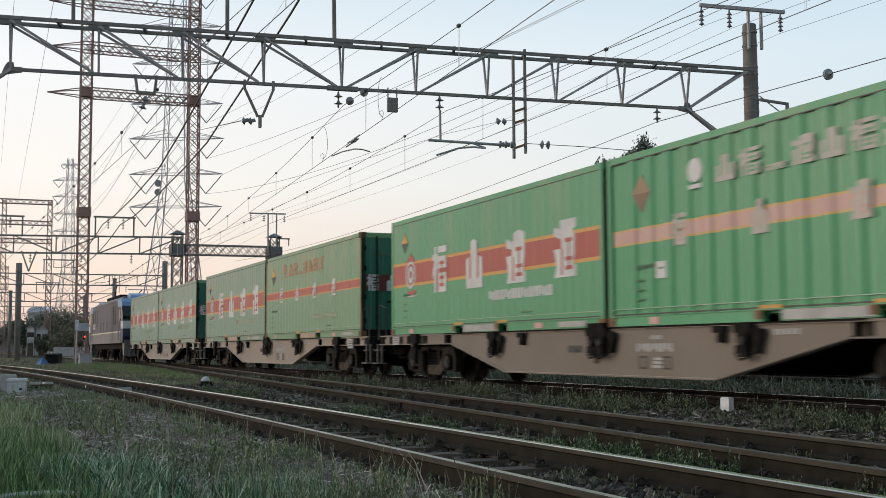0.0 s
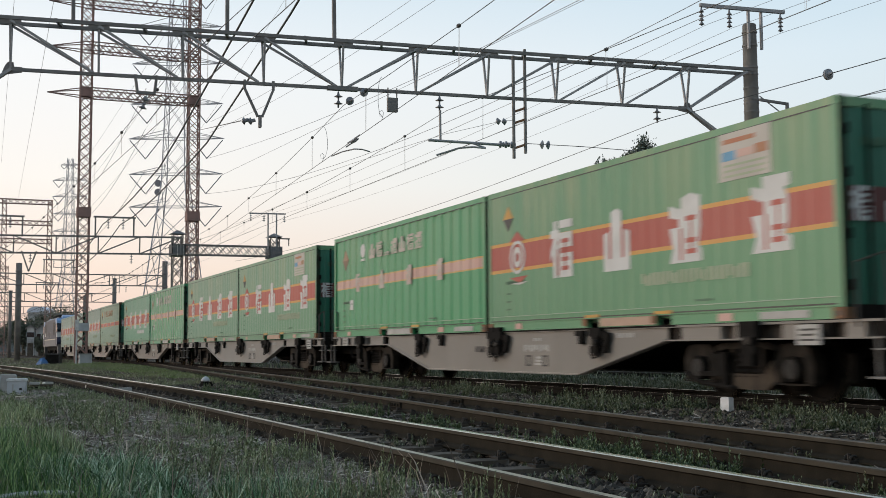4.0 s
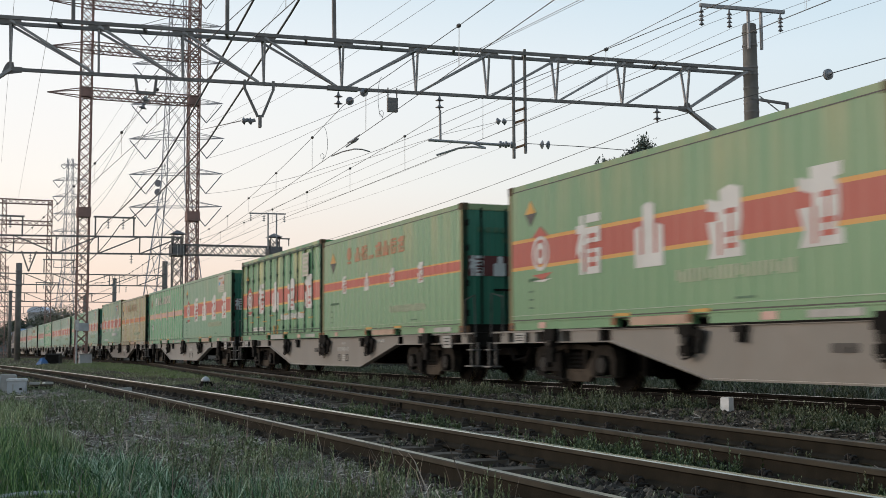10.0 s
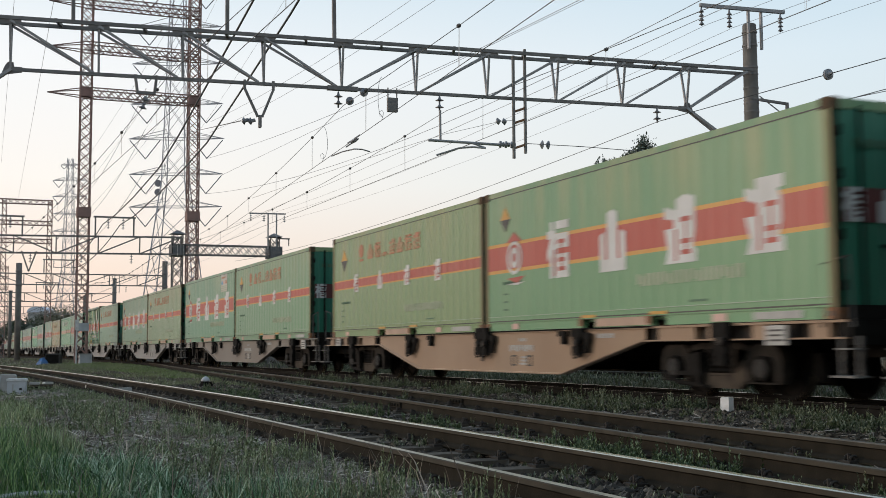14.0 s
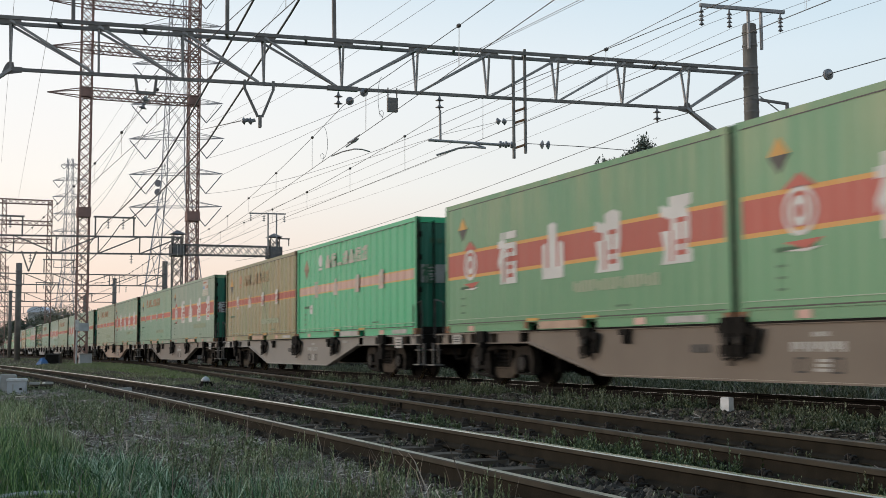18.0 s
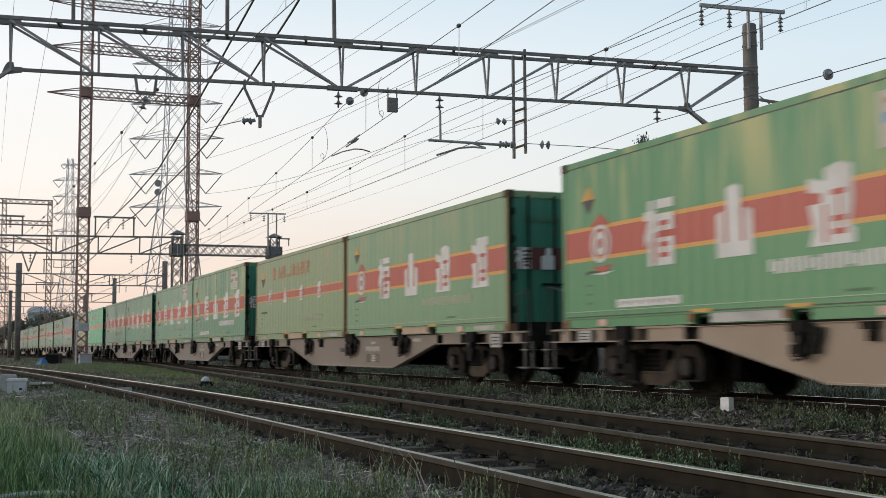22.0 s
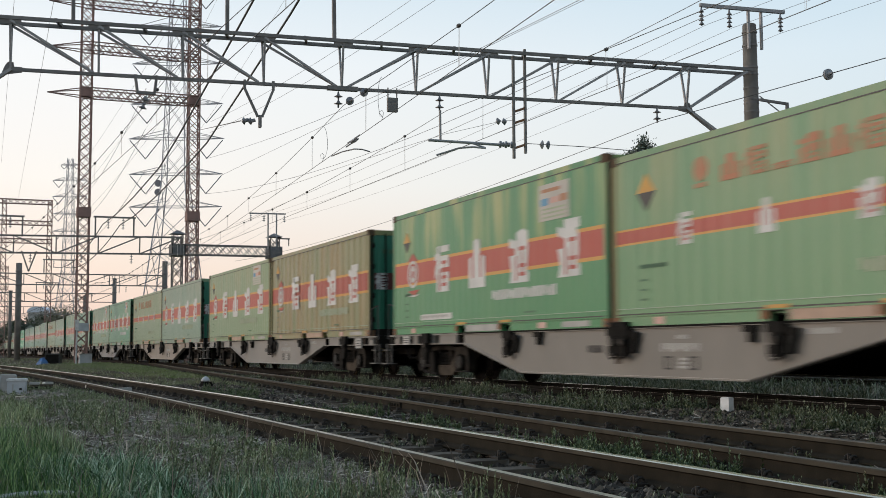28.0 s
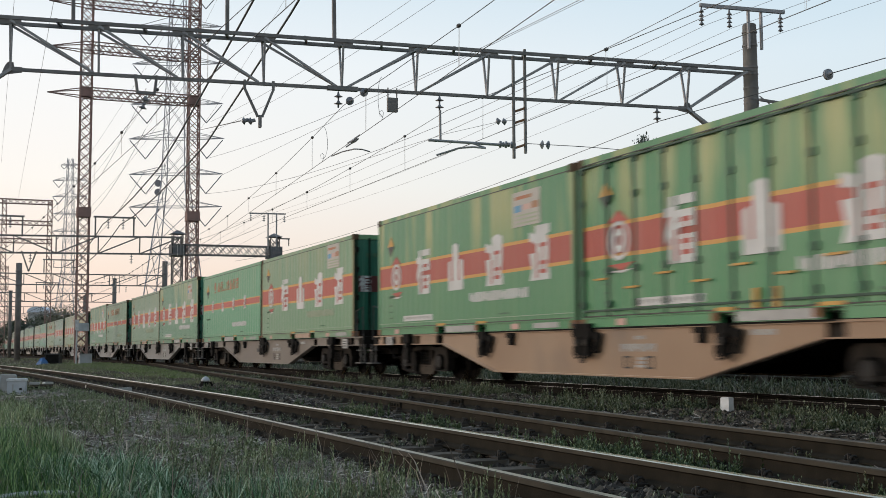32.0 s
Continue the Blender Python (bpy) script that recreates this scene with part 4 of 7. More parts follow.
        return b.mesh("slot", [BLACKP, STEPGREY])
    if SILL_M is not SILL_TAN:
        part("slot", shared("slot", slot), None, w, "dark slot in the sill")
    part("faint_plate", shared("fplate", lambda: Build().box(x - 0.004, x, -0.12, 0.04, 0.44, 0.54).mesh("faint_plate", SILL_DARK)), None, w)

    def steps():
        b = Build()
        x, y = -half - 0.02, 9.8
        for yy in (y - 0.14, y + 0.14):
            b.box(x - 0.012, x + 0.03, yy - 0.025, yy + 0.025, 0.35, 0.8)
        b.box(x - 0.12, x + 0.12, y - 0.18, y + 0.18, 0.335, 0.36, 1)
        b.box(x - 0.1, x + 0.1, y - 0.12, y + 0.12, 0.645, 0.665, 1)
        return b.mesh("step", [STEPGREY, TREAD])

    def grab():
        x, y = -half - 0.02, 9.66
        return Build().tube([(x, y - 0.3, 0.9), (x, y - 0.3, 1.62), (x, y + 0.15, 1.7), (x, y + 0.2, 0.9)], 0.018, 6).mesh("grab_rail", STEPGREY)
    for sx, sy in ((1, -1), (-1, 1), (1, 1), (-1, -1)):
        st = part("step", shared("steps", steps), None, w, "grey foot step")
        st.matrix_basis = Matrix.Diagonal((sx, sy, 1, 1))
        part("grab_rail", shared("grab", grab), None, st)

    def coupler():
        b = Build()
        b.box(-0.12, 0.12, 9.6, 9.98, 0.72, 0.96)
        b.prism([(-0.16, 9.95), (0.16, 9.95), (0.2, 10.18), (0.0, 10.24), (-0.16, 10.14)], "z", 0.68, 1.0)
        b.tube([(0.45, 9.7, 0.7), (0.45, 10.0, 0.45), (0.3, 10.2, 0.5)], 0.03, 6)
        b.tube([(-0.45, 9.7, 0.7), (-0.45, 10.0, 0.42), (-0.3, 10.2, 0.5)], 0.03, 6)
        return b.mesh("coupler", STEELDARK)
    cm = shared("coupler", coupler)
    part("coupler", cm, None, w, "knuckle coupler with air hoses")
    k = part("coupler", cm, None, w, "knuckle coupler with air hoses")
    k.matrix_basis = Matrix.Rotation(math.pi, 4, "Z")

    def tank():
        b = Build()
        b.tube([(-0.75, 0.5, 0.55), (-0.75, 1.9, 0.55)], 0.17, 12)
        return b.mesh("air_tank", STEELDARK)
    part("air_tank", shared("tank", tank), None, w)
    bogie(w, -7.1)
    bogie(w, 7.1)
    return w


TRAIN = [
    ("big", GREY, 0, "big", GREY, 0), ("big", GREY, 0, "rd", SAGE, 0), ("big", GREEN, 0, "wh", GREEN, 0),
    ("big", MID, 0, "big", MID, 1), ("wh", GREEN, 0, "big", MID, 1), ("big", STREAK, 1, "rd", TAN, 0),
    ("wh", GREEN, 0, "big", MID, 1), ("door", STREAK, 1, "rd", SAGE, 0), ("big", SAGE, 0, "rd", OLIVE, 0),
    ("big", MID, 1, "rd", SAGE, 0), ("rd", OLIVE, 0, "big", SAGE, 0), ("rd", MID, 0, "big", GREY, 1),
    ("rd", TAN, 0, "wh", TURQ, 0), ("big", MID, 0, "big", MID, 0), ("big", MID, 1, "big", STREAK, 1),
    ("rd", OLIVE, 0, "big", SAGE, 0), ("big", STREAK, 1, "big", MID, 0), ("big", SAGE, 1, "big", GREEN, 1),
    ("rd", OLIVE, 0, "big", GREY, 0), ("big", OLIVE, 1, "big", TAN, 0), ("big", STREAK, 1, "rd", SAGE, 0),
    ("big", SAGE, 0, "big", STREAK, 1), ("rd", GREEN, 0, "big", SAGE, 1), ("big", STREAK, 1, "door", STREAK, 0),
]
# how far each wagon's load sits ahead of the wagon's middle
SHIFT = [0.48, 0.09, -0.44, 0.25, 0.22, -0.4, 0.1, 0.09, -0.37, 0.24, -0.23, 0.28, -0.17, -0.2, 0.24, 0.32, -0.09, -0.37, 0.09, 0.1, 0.07, -0.28, 0.21, 0.02]
ROLLING = []          # (thing, place along the train at the start)
W3_AT = 15.777        # middle of the third wagon at the start


def train():
    kinds = {"b": wagon(), "t": wagon("tan-brown", SILL_TAN), "g": wagon("grey", SILL_GREY), "e": wagon("beige", SILL_BEIGE)}
    used = set()
    for i, (ak, ac, ast, bk, bc, bst) in enumerate(TRAIN):
        y = W3_AT - (i - 2) * PITCH
        k = "eebggbgggbtbgbbbegegggbt"[i]
        w = copy_thing(kinds[k], Matrix()) if k in used else kinds[k]
        used.add(k)
        ROLLING.append((w, y, 0.0))
        for k, c, s, e in ((ak, ac, ast, 1), (bk, bc, bst, -1)):
            o = container(k, c, s, "containers on the train")
            ROLLING.append((o, y + SHIFT[i] + e * (9.33 / 2 + 0.066), 0.995))


def place_rolling():
    for o, y, z in ROLLING:
        o.matrix_basis = pose(main_x(y), y, z, 0, 0, math.degrees(HEADING))


def motions():
    """The train rolls away along the main track; its wheels turn."""
    for o, y, z in ROLLING:
        rows = []
        for t in range(33):
            at = y + run(t)
            rows.append((float(t), pose(main_x(at), at, z, 0, 0, math.degrees(HEADING))))
        walk(o, rows)
    # the bird crosses from the near side to behind the train, beating its wings
    rows = []
    for t in (0.0, 6.0, 7.0, 7.5, 8.0, 8.5, 9.0, 9.5, 10.0, 11.0, 20.0, 32.0):
        d = t - 8.5
        rows.append((t, pose(10.21 + 8.137 * d, 31.69 + 2.673 * d, 7.585 + 0.269 * d - 0.13 * min(d * d, 2.5), 0, 0, -71.8)))
    walk(BIRD, rows)
    for w, s in WINGS:
        beat = [(0.0, pose(0, 0, 0))]
        beat += [(k / 30, pose(0, 0, 0, 0, -s * (8 + 44 * math.sin(k * 0.95)), 0)) for k in range(210, 320, 2)]
        walk(w, beat + [(32.0, pose(0, 0, 0))])
    first = WHEELS[0]
    walk(first, [(k / FPS, pose(0, 0, 0, -math.degrees(run(k / FPS) / 0.412))) for k in range(int(CLIP * FPS) + 1)])
    keys = first.animation_data
    for ob in bpy.data.objects:
        if ob.name.startswith("wheelset") and ob is not first:
            ob.rotation_mode = "QUATERNION"
            ob.animation_data_create()
            ob.animation_data.action = keys.action
            ob.animation_data.action_slot = keys.action_slot


train()
place_rolling()


# ---- overhead line gantry near the camera ----
GX, GY = 16.82, 21.499                   # its concrete post beyond the train
GDX, GDY = 0.9937, -0.1121                # along its beam, away from the camera's side


def on_gantry(x, z, depth=0.0):
    """A point of the gantry's plane at the side place x and height z, depth metres behind it."""
    a = (x - GX) / GDX
    return (x - GDY * depth, GY + a * GDY + GDX * depth, z)


def insulator(b, top, n=2, r=0.06, drop=0.11, m=0):
    """A string of porcelain discs that hangs from top."""
    x, y, z = top
    pts, rad = [(x, y, z + 0.05)], [0.015]
    for i in range(n):
        c = z - i * drop
        pts += [(x, y, c), (x, y, c - 0.03), (x, y, c - 0.06), (x, y, c - 0.065), (x, y, c - drop + 0.005)]
        rad += [0.025, 0.035, r, 0.02, 0.018]
    b.tube(pts, 0, 10, m, rad)
    return (x, y, z - n * drop)


def gantry_near():
    g = thing("catenary_gantry", "dark grey steel truss gantry on a round concrete post", "railway gantry")
    zt, zb, dep = 7.06, 6.1, 0.43
    for d in (0.0, dep):
        b = Build()
        b.bar(on_gantry(-0.6, zt, d), on_gantry(GX, zt, d), 0.055, 0.07)
        part("top_chord", b, GANTRY, g, "long dark steel chord")
    part("bottom_chord", Build().bar(on_gantry(0.84, zb, dep / 2), on_gantry(15.22, zb, dep / 2), 0.06, 0.065), GANTRY, g, "long dark steel chord")
    nodes = [0.83, 2.45, 4.056, 5.67, 7.286, 8.875, 10.46, 12.05, 13.63, 15.22]
    tops = [x - 0.01 for x in nodes]
    for i, x in enumerate(nodes):
        for d in (0.0, dep):
            part("web_post", Build().bar(on_gantry(x, zb, dep / 2), on_gantry(tops[i], zt - 0.04, d), 0.042, 0.042), GALV, g, "grey steel web bar")
        plate = Build()
        plate.bar(on_gantry(tops[i] - 0.2, zt - 0.07, 0), on_gantry(tops[i] + 0.2, zt - 0.07, 0), 0.02, 0.1)
        plate.bar(on_gantry(tops[i], zt - 0.03, 0), on_gantry(tops[i], zt - 0.03, dep), 0.06, 0.05)
        part("gusset_plate", plate, GANTRY, g)
        if i < 9:
            a, c = (tops[i], nodes[i + 1] - 0.1) if i < 4 else (tops[i + 1], nodes[i] + 0.1)
            for d in (0.0, dep):
                part("diagonal", Build().bar(on_gantry(a, zt - 0.05, d), on_gantry(c, zb + 0.03, dep / 2), 0.045, 0.045), GALV, g, "grey steel diagonal bar")
    mid = Build()
    mid.bar(on_gantry(6.98, zb, dep / 2), on_gantry(7.62, zb, dep / 2), 0.12, 0.09)
    part("splice_plate", mid, GANTRY, g)
    for i in range(9):
        x = (nodes[i] + nodes[i + 1]) / 2
        part("spacer", Build().bar(on_gantry(x, zt + 0.02, 0), on_gantry(x + 0.1, zt + 0.02, dep), 0.05, 0.06), GANTRY, g)
    for s, x0, x1 in ((1, 15.22, GX - 0.12), (-1, 0.84, -0.45)):
        for d in (-0.1, 0.1):
            part("knee_brace", Build().bar(on_gantry(x0, zb, dep / 2 + d * 0.3), on_gantry(x1, 5.1, dep / 2 + d), 0.055, 0.055), GALV, g, "grey steel knee brace")
        kb = Build()
        kb.prism([(-0.2, -0.05), (0.02, -0.09), (0.18, -0.12), (0.12, 0.05), (0.06, 0.14), (-0.04, 0.14), (-0.06, 0.05), (-0.2, 0.05)], "y", -0.02, 0.02)
        o = part("knee_plate", kb, GANTRY, g)
        px, py, pz = on_gantry(x0, zb, dep / 2)
        o.matrix_basis = Matrix.Translation((px, py, pz)) @ Matrix.Rotation(math.radians(-7.5), 4, "Z") @ Matrix.Diagonal((s, 1, 1, 1))
    for d in (0.0, dep):
        part("end_diagonal", Build().bar(on_gantry(15.3, zb + 0.03, dep / 2), on_gantry(GX - 0.15, zt - 0.05, d), 0.06, 0.06), GALV, g, "grey steel diagonal bar")
    for x, r0 in ((GX, 0.175), (-0.6, 0.175)):
        px, py, _ = on_gantry(x if x < 0 else x + 0.09, 0, dep / 2 if x < 0 else 0.25)
        b = Build()
        b.tube([(px, py, GROUND_Z - 0.3), (px, py, 3), (px, py, 7.0), (px, py, 8.17), (px, py, 8.2)], 0, 20, radii=[0.20, 0.185, 0.165, 0.158, 0.135])
        part("post", b, CONCRETE, g, "old round concrete post", smooth=True)
        rings = Build()
        for z in (6.1, 6.3, 6.38, 6.66, 6.98, 7.14, 7.66, 7.98):
            rings.tube([(px, py, z), (px, py, z + 0.04)], 0.176, 20)
        part("clamp_ring", rings, GANTRY, g, "steel clamp rings")
    top = Build()
    top.bar(on_gantry(15.5, 8.475), on_gantry(17.69, 8.475), 0.07, 0.08)
    part("crossarm", top, GALV, g, "grey steel crossarm on the post")
    up = Build()
    for dx in (-0.07, 0.26):
        up.bar(on_gantry(GX + dx, 7.55, 0.02), on_gantry(GX + dx, 8.44, 0.02), 0.055, 0.055)
    part("crossarm_bracket", up, GALV, g)
    for x in (15.54, 16.25, 17.58):
        b = Build()
        insulator(b, on_gantry(x, 8.37), 4, 0.065, 0.095)
        part("insulator", b, PORCELAIN, g, "grey porcelain insulator string", smooth=True)
    arm = Build()
    arm.bar(on_gantry(GX + 0.15, 6.36), on_gantry(17.72, 6.3), 0.05, 0.06)
    arm.bar(on_gantry(17.69, 6.3), on_gantry(17.69, 6.12), 0.06, 0.06)
    arm.bar(on_gantry(GX + 0.15, 6.45), on_gantry(17.5, 6.1), 0.02, 0.02)
    part("side_arm", arm, GANTRY, g)
    # fittings under the beam
    for x, z in ((7.21, 5.98), (9.39, 6.02), (14.475, 6.03)):
        b = Build()
        insulator(b, on_gantry(x, z, 0.2), 2, 0.095, 0.15)
        part("insulator", b, PORCELAIN, g, "grey porcelain insulator string", smooth=True)
    b = Build().tube([on_gantry(9.40, 5.75, 0.2), on_gantry(9.405, 5.10, 0.2)], 0.028, 8)
    part("drop_tube", b, GALV, g, "grey steel drop tube")
    b = Build().tube([on_gantry(9.14, 5.095, 0.2), on_gantry(10.95, 5.06, 0.2)], 0.03, 8)
    part("registration_arm", b, GALV, g, "grey steel registration arm")
    b = Build()
    for i in range(6):
        a, c = on_gantry(10.73 + i * 0.065, 5.075, 0.2), on_gantry(10.76 + i * 0.065, 5.074, 0.2)
        b.tube([a, c], 0.075 if i % 2 == 0 else 0.05, 10)
    part("arm_insulator", b, PORCELAIN, g, "ribbed porcelain arm insulator", smooth=True)
    b = Build().tube([on_gantry(10.1, 5.075, 0.2), on_gantry(10.36, 4.97, 0.1), on_gantry(10.35, 4.94, 0.0), on_gantry(10.1, 4.98, 0.15), on_gantry(9.85, 4.97, 0.3), on_gantry(9.4, 4.83, 0.5)], 0.022, 6)
    part("steady_arm", b, GALV, g, "bent grey steady arm")
    lad = Build()
    for x in (11.02, 11.285):
        lad.bar(on_gantry(x, 7.02 + (x - 11.02) * 0.6, 0.1), on_gantry(x, 4.76 + (x - 11.02) * 0.45, 0.1), 0.055, 0.05)
    part("hanger_frame", lad, GANTRY, g, "dark hanging steel frame")
    for z in (5.0, 5.55, 5.8):
        part("hanger_rung", Build().bar(on_gantry(11.02, z - 0.02, 0.1), on_gantry(11.29, z + 0.08, 0.1), 0.04, 0.05), RUSTPATCH, g, "rusty brown cross bar")
    part("box_sign", Build().box(-0.085, 0.085, -0.04, 0.04, -0.17, 0.17), GANTRY, g, "small dark hanging box").matrix_basis = Matrix.Translation(on_gantry(8.336, 5.785, 0.1)) @ Matrix.Diagonal((1.3, 1, 0.88, 1))
    for x in (8.24, 8.43):
        part("box_strap", Build().bar(on_gantry(x, 5.9, 0.1), on_gantry(x, 6.15, 0.1), 0.025, 0.02), GANTRY, g)
    for x in (5.275, 5.85):
        part("v_hanger", Build().bar(on_gantry(x, 6.14, 0.1), on_gantry(x, 5.95, 0.1), 0.05, 0.05).bar(on_gantry(x, 5.96, 0.1), on_gantry(5.585 + (x - 5.56) * 0.15, 5.39, 0.1), 0.05, 0.05), GANTRY, g, "dark V-shaped hanger bar")
    part("v_hanger_foot", Build().bar(on_gantry(5.585, 5.42, 0.1), on_gantry(5.587, 5.17, 0.1), 0.10, 0.05), GANTRY, g)
    b = Build()
    for k in (5.40, 5.27):
        b.tube([on_gantry(k + 0.09, 5.32, 0.1), on_gantry(k + 0.02, 5.30, 0.1), on_gantry(k, 5.295, 0.1), on_gantry(k - 0.05, 5.29, 0.1)], 0, 10, radii=[0.035, 0.04, 0.085, 0.025])
        part("insulator", b, PORCELAIN, g, "grey porcelain disc pair", smooth=True)
        b = Build()
    for x0, x1 in ((3.14, 3.19), (3.555, 3.515)):
        part("u_hanger", Build().bar(on_gantry(x0, 6.14, 0.2), on_gantry(x1, 5.78, 0.2), 0.06, 0.05), GANTRY, g)
    part("u_hanger_bar", Build().bar(on_gantry(3.16, 5.78, 0.2), on_gantry(3.54, 5.78, 0.2), 0.05, 0.05), GANTRY, g)
    tilt = Build().tube([on_gantry(3.37, 5.76, 0.2), on_gantry(3.35, 5.7, 0.2), on_gantry(3.34, 5.62, 0.2), on_gantry(3.335, 5.6, 0.2), on_gantry(3.31, 5.55, 0.2), on_gantry(3.29, 5.47, 0.2), on_gantry(3.285, 5.45, 0.2)], 0, 10, radii=[0.02, 0.03, 0.085, 0.03, 0.03, 0.085, 0.02])
    part("insulator", tilt, PORCELAIN, g, "tilted grey porcelain insulator", smooth=True)
    for x, dx in ((7.105, -0.03), (4.915, -0.01), (1.96, -0.03)):
        part("riser", Build().bar(on_gantry(x, 7.1, 0.1), on_gantry(x + dx, 8.9, 0.1), 0.07, 0.07), GANTRY, g, "dark steel riser on the beam")
    return g


gantry_near()


# ---- lattice structures ----
def lattice_column(b, x, y, z0, z1, w, step, bar=0.06, w1=None, legs=0.09):
    """A square latticed column with zigzag bracing on its four faces."""
    w1 = w if w1 is None else w1
    n = max(1, round((z1 - z0) / step))

    def cor(k, i):
        ww = (w + (w1 - w) * i / n) / 2
        sx, sy = ((-1, -1), (1, -1), (1, 1), (-1, 1))[k % 4]
        return Vector((x + sx * ww, y + sy * ww, z0 + (z1 - z0) * i / n))
    for k in range(4):
        b.bar(cor(k, 0), cor(k, n), legs)
        for i in range(n):
            b.bar(cor(k, i), cor(k + 1, i + 1), bar)
            b.bar(cor(k + 1, i), cor(k, i + 1), bar)


def lattice_beam(b, p, q, h, d, step, bar=0.05, chord=0.08):
    """A latticed beam from p to q (its lower corner line), h high and d deep along y."""
    p, q = Vector(p), Vector(q)
    n = max(1, round((q - p).length / step))
    up, dy = Vector((0, 0, h)), Vector((0, d, 0))
    for o in (Vector(), up, dy, up + dy):
        b.bar(p + o, q + o, chord)
    for i in range(n):
        a, c = p.lerp(q, i / n), p.lerp(q, (i + 1) / n)
        for o in (Vector(), dy):
            b.bar(a + o, c + o + up, bar)
            b.bar(a + o + up, c + o, bar)
        b.bar(a, c + dy, bar)


def portal():
    g = thing("power_line_portal", "rust-red lattice steel portal with three crossbeams carrying power lines", "lattice portal")
    y, xl, xr = 74.0, 7.12, 13.78
    for x in (xl, xr):
        b = Build()
        lattice_column(b, x, y, GROUND_Z, 26.0, 0.66, 0.62, 0.04, legs=0.075)
        part("column", b, RUSTIRON, g, "rust-red lattice column")
        k = Build()
        k.box(x - 0.41, x + 0.41, y - 0.41, y + 0.41, 8.85, 9.45)
        k.box(x - 0.37, x + 0.37, y - 0.37, y + 0.37, 16.4, 16.95)
        part("column_box", k, RUSTIRON, g, "boarded rust-brown collar on the column")
    for z in (16.35, 19.24, 22.1):
        b = Build()
        lattice_beam(b, (xl, y - 0.4, z), (xr + 0.3, y - 0.4, z), 0.55, 0.8, 0.6, 0.04, 0.065)
        part("crossbeam", b, RUSTIRON, g, "latticed crossbeam")
        b = Build()
        for dy in (-0.4, 0.4):
            b.bar((xl, y + dy, z), (xl - 2.3, y, z + 0.15), 0.055)
            b.bar((xl, y + dy, z + 0.55), (xl - 2.3, y, z + 0.15), 0.055)
        part("arm_tip", b, RUSTIRON, g, "tapered arm tip")
    return g


portal()


# ---- far gantries, towers and power pylons ----
def gantry_far(y, x0, x1, zt, zb, posts, label, frames=(), hangers=(), step=2.3, slant=0.0, vee=(0.38, 1.0)):
    """A plain truss gantry across the tracks at y; posts are (x, top, radius)."""
    g = thing("catenary_gantry", label, "railway gantry", "gantries down the line")
    mid = y

    def yy(x):
        return mid + slant * (x1 - x)
    for z, n in ((zt, "top_chord"), (zb, "bottom_chord")):
        part(n, Build().bar((x0, yy(x0), z), (x1, yy(x1), z), 0.09, 0.09), GANTRY, g)
    n = round((x1 - x0) / step)
    for i in range(n + 1):
        x = x0 + (x1 - x0) * i / n
        y = yy(x)
        part("web_post", Build().bar((x, y, zb), (x, y, zt), 0.065), GANTRY, g)
        if i < n:
            xn = x0 + (x1 - x0) * (i + 1) / n
            a, c = (zt, zb) if i < n / 2 else (zb, zt)
            part("diagonal", Build().bar((x, y, a), (xn, yy(xn), c), 0.065), GANTRY, g)
    for x, top, r in posts:
        y = yy(x)
        part("post", Build().tube([(x, y, GROUND_Z - 0.2), (x, y, top)], r, 12), CONCRETE, g, "round concrete post", smooth=True)
        b = Build()
        for z in (zb - 0.1, zt + 0.1):
            b.tube([(x, y, z), (x, y, z + 0.12)], r + 0.03, 12)
        part("clamp_ring", b, GANTRY, g)
    for a, c, z in frames:
        y = yy((a + c) / 2)
        for x in (a, c):
            part("riser", Build().bar((x, y, zt), (x, y, z), 0.08), GANTRY, g)
        part("riser_bar", Build().bar((a - 0.1, y, z), (c + 0.1, y, z), 0.09), GANTRY, g)
        for k in (0.33, 0.72):
            b = Build()
            insulator(b, (a + (c - a) * k, y, z - 0.1), 4, 0.09, 0.14)
            part("insulator", b, PORCELAIN, g)
    for x in hangers:
        y = yy(x)
        part("v_hanger", Build().bar((x - vee[0], y, zb + 0.1), (x, y, zb - vee[1]), 0.07).bar((x + vee[0], y, zb + 0.1), (x, y, zb - vee[1]), 0.07), GANTRY, g)
    for k in range(4):
        x = x0 + (x1 - x0) * (0.2 + 0.2 * k)
        y = yy(x)
        b = Build()
        insulator(b, (x, y, zb - 0.1), 3, 0.1, 0.15)
        part("insulator", b, PORCELAIN, g)
    return g


gantry_far(64.0, -1.5, 11.3, 6.83, 5.9, [(-1.4, 7.4, 0.17)], "dark steel truss gantry with an upper frame for feeder cables", frames=((6.85, 8.87, 7.88), (1.0, 3.2, 7.88)), hangers=(3.55,), slant=0.2)
gantry_far(98.0, 0.6, 16.0, 6.86, 5.98, [(4.62, 7.68, 0.23), (16.03, 8.05, 0.22)], "dark truss gantry on two round concrete posts", frames=((6.5, 8.75, 8.0),), hangers=(7.0,), slant=0.05, vee=(0.42, 0.7))
gantry_far(132.0, 2.2, 16.0, 6.88, 5.95, [(5.4, 7.1, 0.18), (16.14, 8.6, 0.22)], "dark truss gantry on two round concrete posts", frames=((8.0, 10.2, 8.0),))
gantry_far(176.0, 0.0, 18.0, 6.95, 5.9, [(1.0, 7.6, 0.24), (17.5, 8.2, 0.22)], "dark truss gantry far down the line")
gantry_far(222.0, 0.0, 19.0, 6.95, 5.9, [(1.0, 7.6, 0.24), (18.5, 8.2, 0.22)], "dark truss gantry far down the line")
